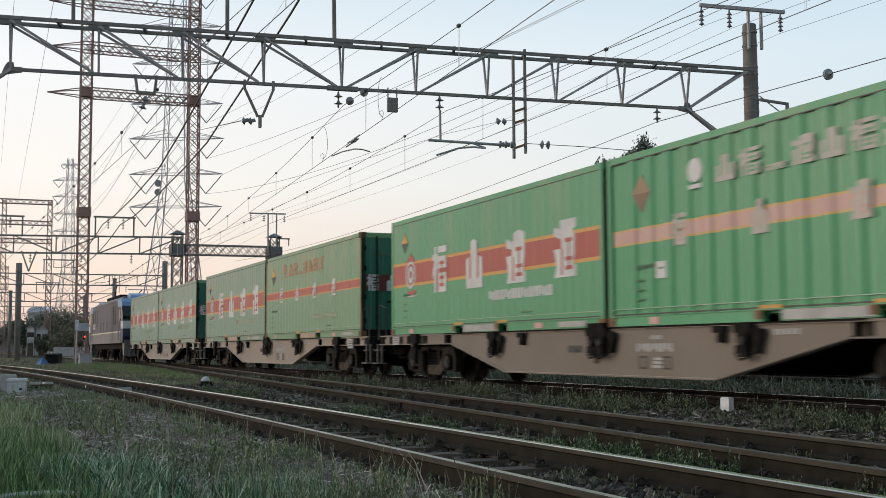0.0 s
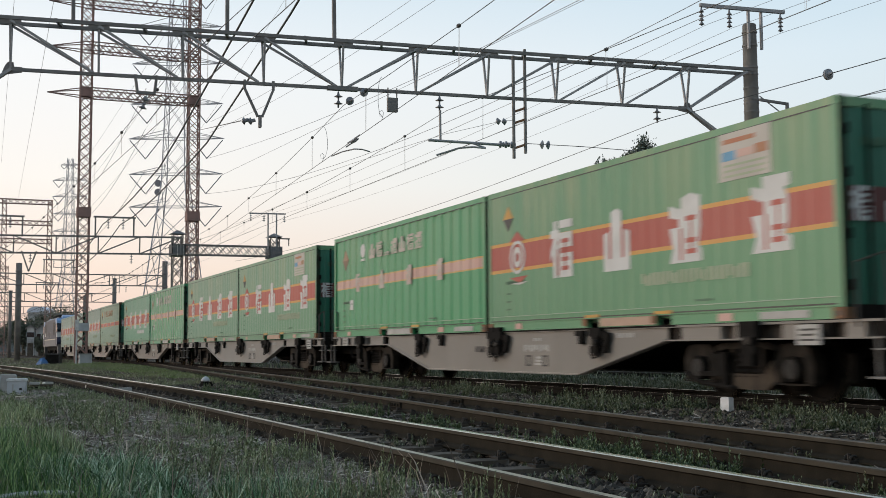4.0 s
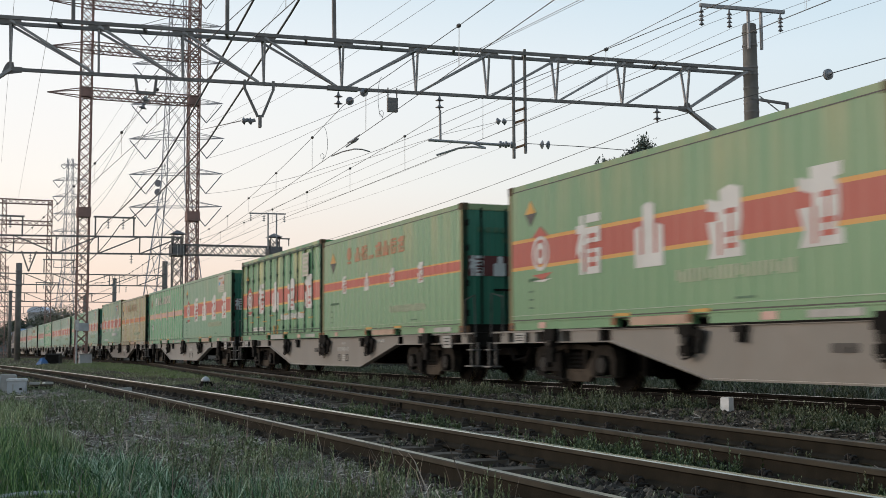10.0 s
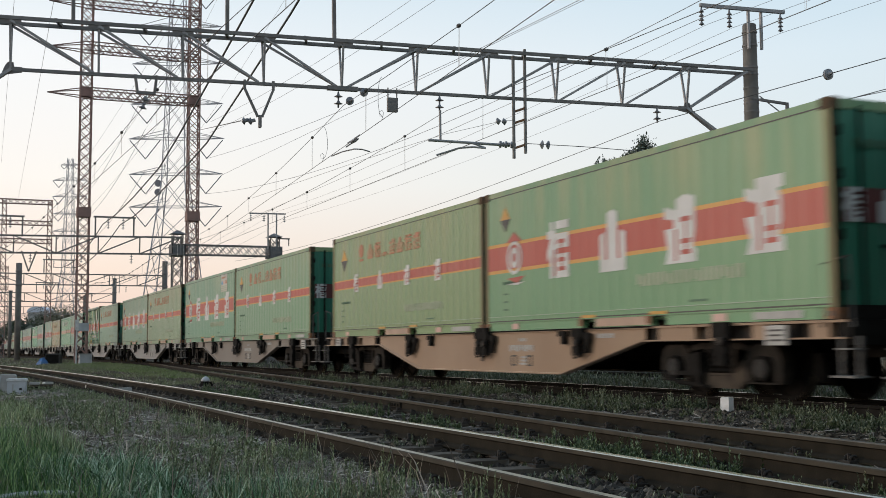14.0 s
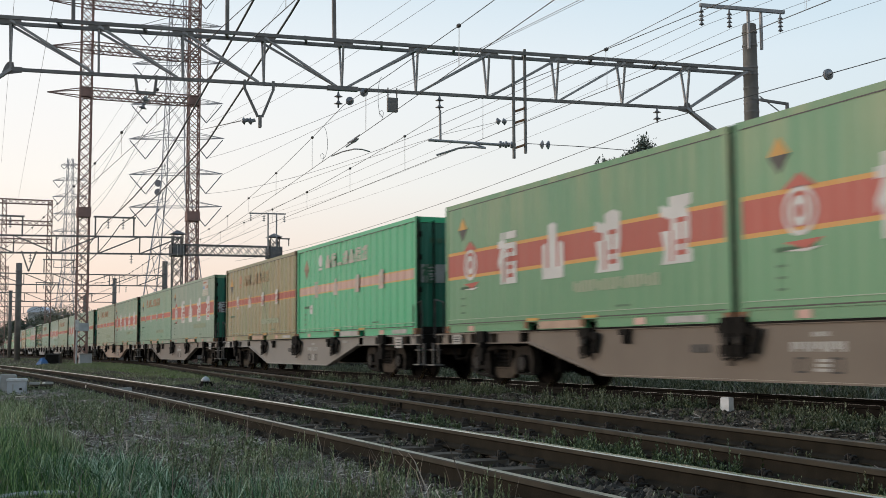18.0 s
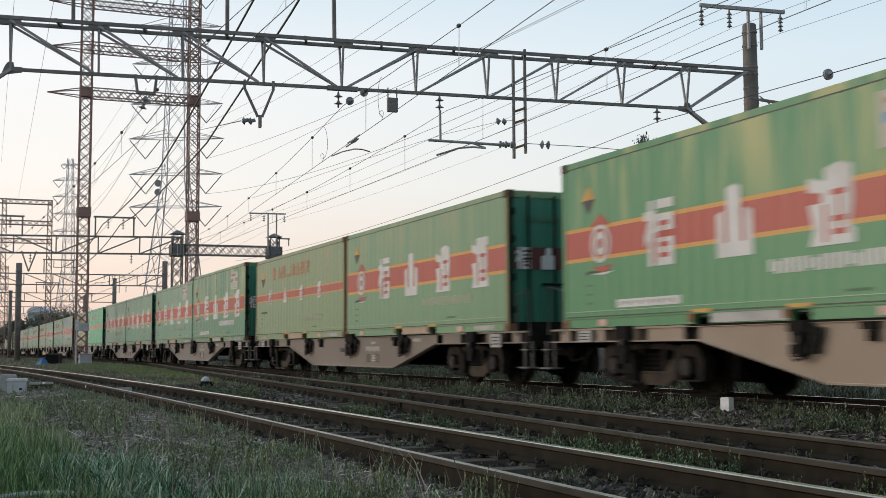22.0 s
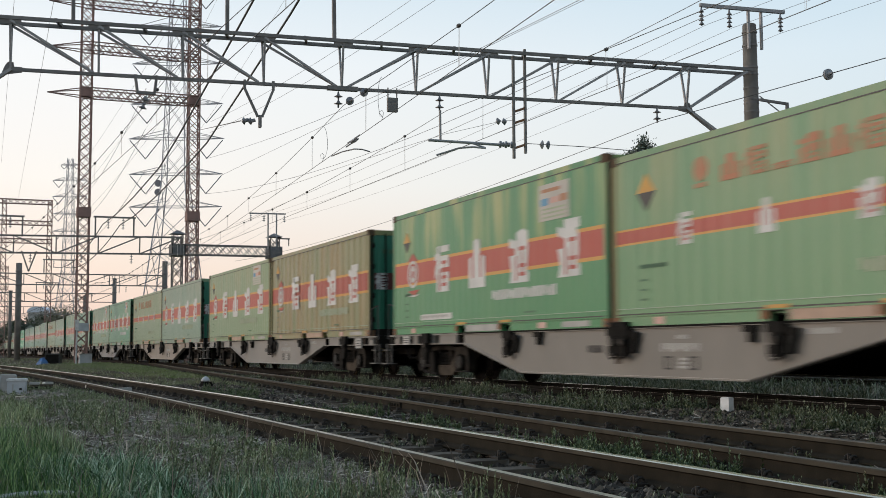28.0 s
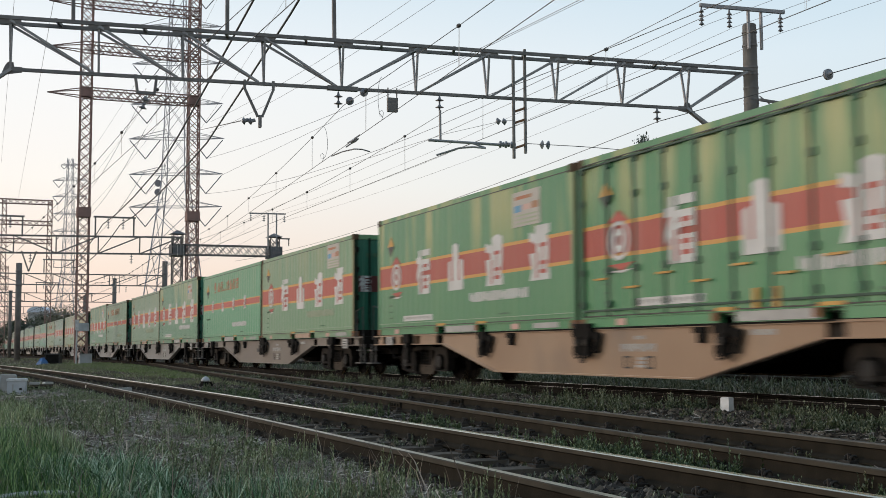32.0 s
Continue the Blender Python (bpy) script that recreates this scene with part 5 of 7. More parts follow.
gantry_far(275.0, 0.0, 22.0, 6.95, 5.9, [(1.0, 7.6, 0.24), (21.5, 8.2, 0.22)], "dark truss gantry far down the line")


def crossarm_post(x, y, top, w, two=True):
    """The wire crossarm on top of a line post."""
    g = thing("crossarm_post", "round concrete line post with a steel crossarm and three insulators", "line post", "line posts")
    if not two:
        part("post", Build().tube([(x, y, GROUND_Z), (x, y, top - 0.4)], 0.2, 12), CONCRETE, g, smooth=True)
    part("crossarm", Build().bar((x - w / 2, y, top), (x + w / 2, y, top + 0.03), 0.075), GALV, g)
    for dx in (0.03, 0.52):
        part("crossarm_bracket", Build().bar((x + dx, y, top - (2.0 if two else 1.0)), (x + dx, y, top), 0.07), GALV, g)
    for k in (-0.46, -0.1, 0.46):
        b = Build()
        insulator(b, (x + w * k, y, top - 0.1), 3, 0.09, 0.12)
        part("insulator", b, PORCELAIN, g)


def signal_bridge():
    """Latticed bridge beam between two latticed towers with small boarded cabins on top."""
    g = thing("signal_bridge", "latticed steel bridge with two towers topped by small boarded cabins", "signal bridge")
    y = 64.6
    for x in (11.22, 16.68):
        b = Build()
        lattice_column(b, x, y, GROUND_Z, 7.0, 0.52, 0.6, 0.035, legs=0.055)
        part("tower", b, GANTRY, g, "dark latticed tower")
        c = Build()
        for i in range(5):
            c.box(x - 0.37 + i * 0.15, x - 0.23 + i * 0.15, y - 0.5, y - 0.46, 5.9, 6.5)
            c.box(x - 0.37 + i * 0.15, x - 0.23 + i * 0.15, y + 0.46, y + 0.5, 5.9, 6.5)
        c.box(x - 0.37, x - 0.33, y - 0.5, y + 0.5, 5.9, 6.5)
        c.box(x + 0.33, x + 0.37, y - 0.5, y + 0.5, 5.9, 6.5)
        c.box(x - 0.38, x + 0.38, y - 0.52, y + 0.52, 5.84, 5.9)
        part("cabin", c, mat("weathered_grey_boards", (0.17, 0.17, 0.17), 0.8, 0, (0.11, 0.11, 0.11), 5) if "weathered_grey_boards" not in bpy.data.materials else bpy.data.materials["weathered_grey_boards"], g, "small grey boarded cabin")
        r = Build()
        n = len(r.v)
        r.v += [(x - 0.42, y - 0.42, 7.06), (x + 0.42, y - 0.42, 7.06), (x + 0.42, y + 0.42, 7.06), (x - 0.42, y + 0.42, 7.06), (x, y, 7.3)]
        r.f += [(0, 1, 4), (1, 2, 4), (2, 3, 4), (3, 0, 4), (3, 2, 1, 0)]
        r.m += [0] * 5
        part("cabin_roof", r, GANTRY, g, "pointed dark cabin roof")
    b = Build()
    lattice_beam(b, (11.5, y - 0.3, 5.94), (16.4, y - 0.3, 5.96), 0.54, 0.6, 0.5, 0.035, 0.065)
    part("bridge_beam", b, GANTRY, g, "dark latticed beam")
    a = Build().bar((16.8, y, 7.0), (17.6, y, 7.0), 0.07).bar((17.55, y, 7.0), (17.55, y, 6.6), 0.05)
    part("side_arm", a, GANTRY, g)


signal_bridge()
crossarm_post(16.2, 64.2, 8.35, 2.1)
crossarm_post(16.2, 132.6, 8.95, 2.4)
crossarm_post(17.4, 176.6, 9.0, 2.4, False)


def far_portal(y, xl, xr, zs, top, w, arms=1.2):
    g = thing("power_line_portal", "far rust-brown lattice portal with crossbeams", "lattice portal", "far portals")
    for x in (xl, xr):
        b = Build()
        lattice_column(b, x, y, GROUND_Z, top, w * 1.1, w * 1.3, 0.05, w * 0.75, 0.09)
        part("column", b, RUSTIRON, g)
    for z in zs:
        b = Build()
        lattice_beam(b, (xl - arms * 2, y - w / 2, z), (xr + w / 2, y - w / 2, z), 0.65, w, 0.9, 0.05, 0.09)
        part("crossbeam", b, RUSTIRON, g)


far_portal(185.0, 6.4, 12.9, (16.85, 19.6, 22.8), 23.4, 0.8)
far_portal(330.0, 6.0, 12.5, (17.0, 19.8, 22.4), 23.3, 0.8)


def pylon(x, y, top, base_w, arms, mw, turn, label, dishes=False):
    """A tapered four-legged power pylon; arms are (height, half width)."""
    g = thing("power_pylon", label, "power pylon", "power pylons", at=Matrix.Translation((x, y, 0)) @ Matrix.Rotation(turn, 4, "Z"))
    waist, ww = top * 0.42, base_w * 0.38
    b = Build()
    k = base_w / 10
    lattice_column(b, 0, 0, GROUND_Z, waist, base_w, base_w * 0.62, 0.16 * k * mw, ww, 0.3 * k * mw)
    lattice_column(b, 0, 0, waist, top, ww, ww * 1.15, 0.12 * k * mw, ww * 0.45, 0.24 * k * mw)
    part("body", b, PYLON, g, "tapered lattice body")
    for z, w in arms:
        for s in (-1, 1):
            a = Build()
            for dy in (-ww / 2.6, ww / 2.6):
                a.bar((0, dy, z), (s * w, 0, z), 0.2 * k * mw)
                a.bar((s * ww / 3, dy, z + w * 0.16), (s * w, 0, z), 0.16 * k * mw)
            for i in range(1, 4):
                a.bar((s * w * i / 4, 0, z), (s * w * (i - 0.5) / 4, 0, z + w * 0.13 * (1 - i / 4.5)), 0.1 * k * mw)
            part("crossarm", a, PYLON, g, "pointed lattice crossarm")
            v = Build()
            p = (s * w * 0.64, 0, z - w * 0.42)
            v.tube([(s * w * 0.97, 0, z - 0.3), p], 0.16 * k * mw, 5)
            v.tube([(s * w * 0.34, 0, z - 0.3), p], 0.16 * k * mw, 5)
            part("insulator_string", v, PORCELAIN, g, "V-shaped insulator string")
    if dishes:
        for z in (32.8, 34.6):
            d = Build()
            d.tube([(-3.1, -1.6, z), (-3.1, -2.0, z), (-3.1, -2.25, z)], 0, 14, radii=[0.25, 0.68, 0.72])
            part("dish_antenna", d, PORCELAIN, g, "round grey dish antenna")


HEAD = radians(-22.8)
pylon(41.2, 240.0, 84.0, 12.5, ((30.0, 9.6), (36.8, 9.7), (44.2, 9.9), (51.5, 9.6), (60.0, 9.4), (67.8, 9.2), (75.4, 9.0)), 0.55, HEAD, "tall pale grey lattice power pylon with pointed arms", True)
pylon(53.0, 624.0, 100.0, 14.0, ((62.0, 9.0), (71.0, 9.0), (80.0, 9.0), (88.5, 9.0), (96.5, 5.0)), 0.8, HEAD, "far pale grey lattice power pylon")


# ---- wires ----
def sagged(a, b, drop, n=14):
    a, b = Vector(a), Vector(b)
    return [a.lerp(b, i / n) - Vector((0, 0, 4 * drop * (i / n) * (1 - i / n))) for i in range(n + 1)]


def wire(pts, r, label, m=WIRE, name="overhead_wire", group="overhead wires"):
    return solid(name, Build().tube(pts, r, 5), m, label, "overhead wire", group)


SUPPORTS = [-22.0, 21.9, 64.0, 98.0, 132.0, 176.0, 222.0, 275.0]


def catenary(xf, zc, zm, drop, label, n=9, phase=0.5, first=21.9):
    """Contact wire and sagging messenger wire with droppers, over one track."""
    spans = [SUPPORTS[0], first] + SUPPORTS[2:]
    y0, y1 = spans[0], spans[-1]
    c = thing("catenary", label, "overhead line", "overhead lines")
    ys = [y0 + (y1 - y0) * i / 60 for i in range(61)]
    part("contact_wire", Build().tube([(xf(y), y, zc) for y in ys], 0.007, 5), WIRE, c, "dark contact wire")
    pts = []
    for a, b in zip(spans, spans[1:]):
        pts += [(xf(a + (b - a) * i / 12), a + (b - a) * i / 12, zm - 4 * drop * (i / 12) * (1 - i / 12)) for i in range(12)]
    part("messenger_wire", Build().tube(pts, 0.007, 5), WIRE, c, "dark sagging messenger wire")
    for a, b in zip(spans[:5], spans[1:6]):
        for i in range(n):
            k = (i + phase) / n
            y = a + (b - a) * k
            z = zm - 4 * drop * k * (1 - k)
            d = Build()
            for s in (-0.025, 0.025):
                d.tube([(xf(y), y + s, z), (xf(y), y + s * 0.6, zc)], 0.0024, 4)
            dr = part("dropper", d, DROPPER, c, "thin pale dropper wire")
            kb = Build().tube([(xf(y), y - 0.05, z), (xf(y), y - 0.02, z), (xf(y), y + 0.02, z), (xf(y), y + 0.05, z)], 0, 8, radii=[0.015, 0.036, 0.036, 0.015])
            part("clamp", kb, WIRE, dr, "dark round clamp")


DROPPER = mat("pale_dropper_wire", (0.78, 0.7, 0.64), 0.5, 0.0)


def zig(y):
    return TRACK_X + 0.03 + 0.05 * math.sin(y * 0.074 + 1.1)


def cross_wire(y):
    return 7.73 + (y - 22.28) * 0.0735 if y < 46 else min(10.3, 9.47 + (y - 46) * 0.045)


catenary(zig, 5.2, 6.2, 0.55, "copper catenary wires over the main track", 9, 0.62, 24.5)
catenary(cross_wire, 5.18, 6.12, 0.5, "copper catenary wires over the crossover", 8, 0.66, 24.5)
catenary(lambda y: 3.47 - 0.035 * (y - 27.6), 5.18, 5.95, 0.42, "copper catenary wires over the near track", 10, 0.35)
catenary(lambda y: 18.6, 5.2, 6.1, 0.5, "copper catenary wires over the farther track")
for dx in (0.0, 0.9):
    a, m, e = (5.9 + dx, 21.0, 9.15 - dx * 0.2), (6.55 + dx * 0.95, 41.5, 7.15), (7.15 + dx, 64.0, 7.4)
    wire([a, (6.08 + dx, 25.6, 8.62 - dx * 0.2), (6.26 + dx, 31.8, 7.98 - dx * 0.2), (6.42 + dx, 37.0, 7.5 - dx * 0.2), m, (6.78 + dx * 0.95, 49.5, 7.1), (6.95 + dx, 57.0, 7.15), e], 0.028, "thick black feeder cable between the gantries")
    wire(sagged(e, (7.2 + dx, 98.0, 7.4), 0.8), 0.028, "thick black feeder cable between the gantries")
POSTS = ((15.54, 15.3), (16.25, 15.95), (17.58, 17.2))
for a, b in POSTS:
    wire(sagged((a, 21.45, 7.97), (b, 64.2, 8.0), 0.35), 0.0048, "thin dark wire between line posts", PALEWIRE)
    wire(sagged((a, 21.45, 7.97), (a + 0.1, -30.0, 8.0), 0.5), 0.0048, "thin dark wire between line posts", PALEWIRE)
    wire(sagged((b, 64.2, 8.0), (b, 132.6, 8.6), 0.9), 0.0048, "thin dark wire between line posts", PALEWIRE)
wire(sagged((14.45, 21.85, 5.74), (14.33, 64.0, 5.6), 0.4), 0.0077, "dark wire hung from a gantry insulator")
wire([(14.45, 21.85, 5.74), (14.33, 16.2, 5.55), (14.33, 10.0, 5.4), (14.33, -22, 5.7)], 0.0091, "dark wire hung from a gantry insulator")
wire(sagged((14.33, -20.0, 7.72), (14.33, 64.0, 7.66), 0.1), 0.0070, "thin dark wire along the line", PALEWIRE)
wire(sagged(on_gantry(5.2, 5.29, 0.1), (13.44, 73.6, 14.5), 0.0), 0.012, "stay wire from the hanger to the lattice column")
wire([on_gantry(11.3, 5.1, 0.1), on_gantry(12.6, 5.09, 0.1), on_gantry(14.2, 5.04, 0.1), on_gantry(16.5, 4.88, 0.1)], 0.008, "thin pull-off wire with two insulators")
b = Build()
for k in (11.62, 11.76):
    b.tube([on_gantry(k, 5.09, 0.1), on_gantry(k + 0.05, 5.09, 0.1), on_gantry(k + 0.08, 5.09, 0.1)], 0, 10, radii=[0.03, 0.1, 0.03])
solid("pull_off_insulator", b, PORCELAIN, "two grey porcelain discs on the pull-off wire", "insulator")
for x, z, d in ((14.33, 5.548, 0.0), (14.3, 5.43, 0.0)):
    y = 16.2 if x == 14.33 else 13.2
    solid("disc_insulator", Build().tube([(x, y + 0.1, z), (x, y + 0.03, z), (x, y - 0.02, z), (x, y - 0.025, z), (x, y - 0.05, z), (x, y - 0.1, z)], 0, 16, radii=[0.02, 0.1, 0.1, 0.07, 0.03, 0.015]), PORCELAIN, "round grey disc insulator in the wire", "insulator", "disc insulators")
for x, y, z in (on_gantry(7.43, 5.82, 0.1), on_gantry(7.728, 6.017, 0.1)):
    solid("disc_insulator", Build().tube([(x - 0.03, y + 0.12, z), (x, y + 0.03, z), (x, y - 0.02, z), (x + 0.005, y - 0.025, z), (x + 0.01, y - 0.05, z), (x + 0.03, y - 0.12, z)], 0, 16, radii=[0.02, 0.085, 0.088, 0.06, 0.03, 0.015]), PORCELAIN, "round grey disc insulator under the beam", "insulator", "disc insulators")
# tensioning rod beyond the post
solid("tension_rod", Build().tube([on_gantry(16.2, 5.15, 0.0), on_gantry(18.2, 5.55, -1.0), on_gantry(18.22, 5.55, -1.0), on_gantry(19.0, 5.7, -1.4)], 0, 12, radii=[0.11, 0.11, 0.05, 0.05]), GALV, "grey tubular wire tensioner beside the post", "wire tensioner")
wire([on_gantry(19.0, 5.7, -1.4), (20.4, 17.0, 6.0), (24.0, 10.0, 6.6)], 0.0070, "dark wire pulled by the tensioner")
t = thing("spring_tensioner", "grey tubular spring tensioner anchored to the concrete post", "wire tensioner")
part("tube", Build().tube([(16.95, 21.42, 5.82), (16.95, 20.0, 5.80)], 0.066, 12), GALV, t, smooth=True)
part("collar", Build().tube([(16.95, 20.08, 5.80), (16.95, 19.94, 5.80)], 0.085, 12), GALV, t, "thicker end collar", smooth=True)
part("rod", Build().tube([(16.95, 19.96, 5.80), (16.95, 19.72, 5.80), (16.95, 19.7, 5.80), (16.95, 19.33, 5.79)], 0, 8, radii=[0.045, 0.045, 0.022, 0.016]), GALV, t)
part("guide_rod", Build().tube([(16.95, 20.6, 5.70), (16.95, 19.5, 5.70), (16.95, 19.44, 5.78)], 0.012, 6), GALV, t)
part("clamp", Build().box(16.88, 17.02, 21.34, 21.44, 5.7, 5.92), GANTRY, t)
wire([(16.95, 19.34, 5.79), (16.95, 8.0, 5.7), (16.95, -25.0, 5.8)], 0.009, "dark wire held taut by the spring tensioner")
wire([on_gantry(17.69, 6.12), (18.0, 12.0, 5.7), (18.6, -22.0, 6.0)], 0.0084, "dark wire from the post's side arm")
# bent steady arms on the wires
solid("steady_arm", Build().tube([(8.05, 25.85, 5.2), (8.1, 25.2, 5.2), (8.24, 24.75, 5.2), (8.4, 24.68, 5.19), (8.64, 24.85, 5.18)], 0.016, 6), GALV, "bent grey steady arm on the contact wire", "steady arm")
solid("section_insulator", Build().tube([(7.93, 24.4, 5.17), (7.86, 23.35, 5.17)], 0.016, 6).tube([(7.95, 24.35, 5.25), (7.88, 23.3, 5.25)], 0.014, 6).tube([(7.9, 23.9, 5.2), (7.9, 23.75, 5.2), (7.89, 23.6, 5.2)], 0.045, 8), PORCELAIN, "grey section insulator on the wire", "section insulator")


# jumper wires between messenger and contact wire, and a pair of discs on the stay
for y, sag in ((26.6, 0.10), (21.3, -0.06)):
    x = cross_wire(y)
    wire([(x, y, 6.05), (x + sag * 0.6, y, 6.0), (x + sag, y, 5.9), (x + sag * 1.25, y, 5.7), (x + sag * 1.25, y, 5.5), (x + sag * 0.8, y, 5.32), (x + 0.02, y, 5.24), (x - 0.04, y, 5.27), (x - 0.05, y, 5.34), (x, y, 5.38), (x + 0.04, y, 5.34), (x + 0.02, y, 5.25), (x, y, 5.19)], 0.0056, "thin grey jumper wire between two wires", PALEWIRE)
wire([on_gantry(11.02, 5.6, 0.1), on_gantry(10.72, 5.56, 0.1), (9.9, 23.4, 5.42), (9.0, 26.5, 5.25), (8.1, 34.0, 5.2)], 0.0049, "thin stay wire from the hanging frame", PALEWIRE)
b = Build()
for k in (10.66, 10.8):
    b.tube([on_gantry(k - 0.04, 5.54, 0.1), on_gantry(k, 5.555, 0.1), on_gantry(k + 0.03, 5.56, 0.1), on_gantry(k + 0.06, 5.565, 0.1)], 0, 12, radii=[0.02, 0.08, 0.05, 0.02])
solid("stay_insulator", b, PORCELAIN, "two grey porcelain discs on a stay wire", "insulator", smooth=True)


def power_line(a, b, drop, r=0.045):
    wire(sagged(a, b, drop, 24), r, "thin grey high-voltage line", PYLONWIRE, "power_line", "power lines")


PYLONWIRE = mat("grey_power_line", (0.36, 0.35, 0.36), 0.6, 0.3)
for h in (45.4, 47.6):
    power_line((47.5, 237.0, h), (62.0, 20.0, h + 7), 4.5, 0.03)
for h in (32.5, 46.5):
    power_line((35.5, 242.5, h), (22.0, 10.0, h + 8), 4.5, 0.014)
power_line((4.95, 159.0, 24.8), (0.6, 0.0, 13.0), 0.0, 0.011)
power_line((8.5, 190.4, 23.9), (1.95, 0.0, 14.4), 0.0, 0.012)
for z in (16.5, 19.4, 22.25):
    power_line((12.6, 74.0, z), (12.0, 185.0, z + 0.5), 1.6, 0.009)
    power_line((53.0 - 6, 624.0, 62.0 + (z - 16) * 3), (41.2 - 6, 242.0, 36.0 + (z - 16) * 3), 12.0, 0.05)
power_line((46.9, 237.6, 32.7), (62.0, 20.0, 36.2), 6.4, 0.034)
power_line((47.0, 237.5, 40.0), (62.0, 20.0, 37.6), 3.5, 0.034)
power_line((50.0, 236.3, 36.6), (62.0, 20.0, 35.0), 0.0, 0.03)


# ---- locomotive ----
LOCO_BLUE = mat("blue_grey_locomotive_paint", (0.062, 0.066, 0.085), 0.55, 0, (0.08, 0.083, 0.1), 1.2, 6, stretch=VERT, spec=0.3)
LOCO_LOW = mat("grey_lower_locomotive_paint", (0.15, 0.145, 0.15), 0.55, 0, (0.19, 0.185, 0.185), 1.2, 6, stretch=VERT, spec=0.3)
LOCO_ROOF = mat("light_blue_cab_paint", (0.16, 0.28, 0.48), 0.35, 0, (0.2, 0.32, 0.5), 2)
GLASS = mat("dark_cab_glass", (0.01, 0.012, 0.015), 0.08, 0, (0.012, 0.014, 0.018), 2)
CREAM = mat("cream_stripe_paint", (0.6, 0.55, 0.42), 0.5)


def locomotive():
    c = thing("electric_locomotive", "blue-grey electric freight locomotive with white and dark cab ends", "locomotive")
    w, L = 1.42, 8.6
    side = [(-L, 1.1), (L, 1.1), (L + 0.25, 1.5), (L + 0.1, 2.6), (L - 0.35, 3.4), (L - 0.8, 3.62), (-L + 0.8, 3.62), (-L + 0.35, 3.4), (-L - 0.1, 2.6), (-L - 0.25, 1.5)]
    part("body", Build().prism(side, "x", -w, w), LOCO_BLUE, c, "blue-grey box body")
    part("lower_body", Build().box(-w - 0.012, w + 0.012, -L + 0.9, L - 0.9, 1.1, 1.72), LOCO_LOW, c, "grey lower side panel")
    part("stripe", Build().box(-w - 0.016, w + 0.016, -L + 0.9, L - 0.9, 1.72, 1.8), CREAM, c, "cream stripe")
    part("roof", Build().prism([(-w + 0.02, 3.6), (w - 0.02, 3.6), (w - 0.35, 3.85), (-w + 0.35, 3.85)], "y", -L + 1.9, L - 1.9), LOCO_LOW, c, "grey roof with equipment")
    for s in (-1, 1):
        y = s * L
        cab = [(s * (L - 2.4), 3.62), (s * (L - 1.9), 3.9), (s * (L - 1.3), 4.0), (s * (L - 0.7), 3.85), (s * (L - 0.3), 3.5), (s * (L - 0.25), 3.2), (s * (L - 2.0), 3.2)]
        low = [(s * (L - 2.2), 3.64), (s * (L - 0.7), 3.68), (s * (L - 0.3), 3.46), (s * (L - 0.25), 3.2), (s * (L - 2.2), 3.2)]
        part("cab_roof", Build().prism(low, "x", -w - 0.014, w + 0.014).prism(cab, "x", -w + 0.5, w - 0.5), LOCO_ROOF, c, "light blue cab roof")
        part("cab_window", Build().prism([(s * (L + 0.14), 2.46), (s * (L + 0.12), 2.63), (s * (L - 0.2), 3.2), (s * (L - 0.62), 3.2), (s * (L - 0.62), 2.46)], "x", -w - 0.02, w + 0.02), GLASS, c, "dark cab window band")
        part("cab_panel", Build().prism([(s * (L + 0.22), 1.92), (s * (L + 0.17), 2.36), (s * (L - 0.62), 2.36), (s * (L - 0.62), 1.92)], "x", -w - 0.02, w + 0.02), WHITE, c, "white cab panel")
        part("cab_band", Build().prism([(s * (L + 0.275), 1.5), (s * (L + 0.225), 1.9), (s * (L - 0.62), 1.9), (s * (L - 0.62), 1.3), (s * (L + 0.16), 1.3)], "x", -w - 0.02, w + 0.02), mat("dark_blue_cab_paint", (0.03, 0.04, 0.09), 0.4) if s == -1 else bpy.data.materials["dark_blue_cab_paint"], c, "dark blue cab band")
        part("skirt", Build().prism([(s * (L + 0.2), 1.28), (s * (L - 0.75), 1.28), (s * (L - 0.5), 0.45), (s * (L + 0.0), 0.35)], "x", -w + 0.1, w - 0.1), LOCO_LOW, c, "grey skirt")
        for x in (-0.9, 0.9):
            part("headlight", Build().tube([(x, y + s * 0.2, 1.7), (x, y + s * 0.3, 1.7)], 0.11, 10), WHITE, c)
        for sx in (-1, 1):
            part("cab_door", Build().box(min(sx * (w + 0.005), sx * (w + 0.02)), max(sx * (w + 0.005), sx * (w + 0.02)), s * (L - 1.7) - 0.3, s * (L - 1.7) + 0.3, 1.25, 3.1), LOCO_BLUE, c)
            part("cab_side_window", Build().box(min(sx * (w + 0.005), sx * (w + 0.025)), max(sx * (w + 0.005), sx * (w + 0.025)), s * (L - 1.05) - 0.25, s * (L - 1.05) + 0.25, 2.4, 3.05), GLASS, c)
        pan = Build()
        z0, yb = 3.95, s * 5.6
        pan.box(-0.8, 0.8, yb - 0.6, yb + 0.6, 3.88, 3.94)
        up = 5.17 if s == 1 else 4.3
        pan.tube([(0, yb - 0.5, 3.95), (0, yb + 0.7, (3.95 + up) / 2), (0, yb - 0.3, up - 0.05)], 0.035, 6)
        pan.bar((-0.8, yb - 0.3, up - 0.02), (0.8, yb - 0.3, up - 0.02), 0.06, 0.04)
        part("pantograph", pan, STEELDARK, c, "dark steel pantograph")
    for i in range(3):
        y = -1.4 + i * 1.6
        for sx in (-1, 1):
            lv = Build()
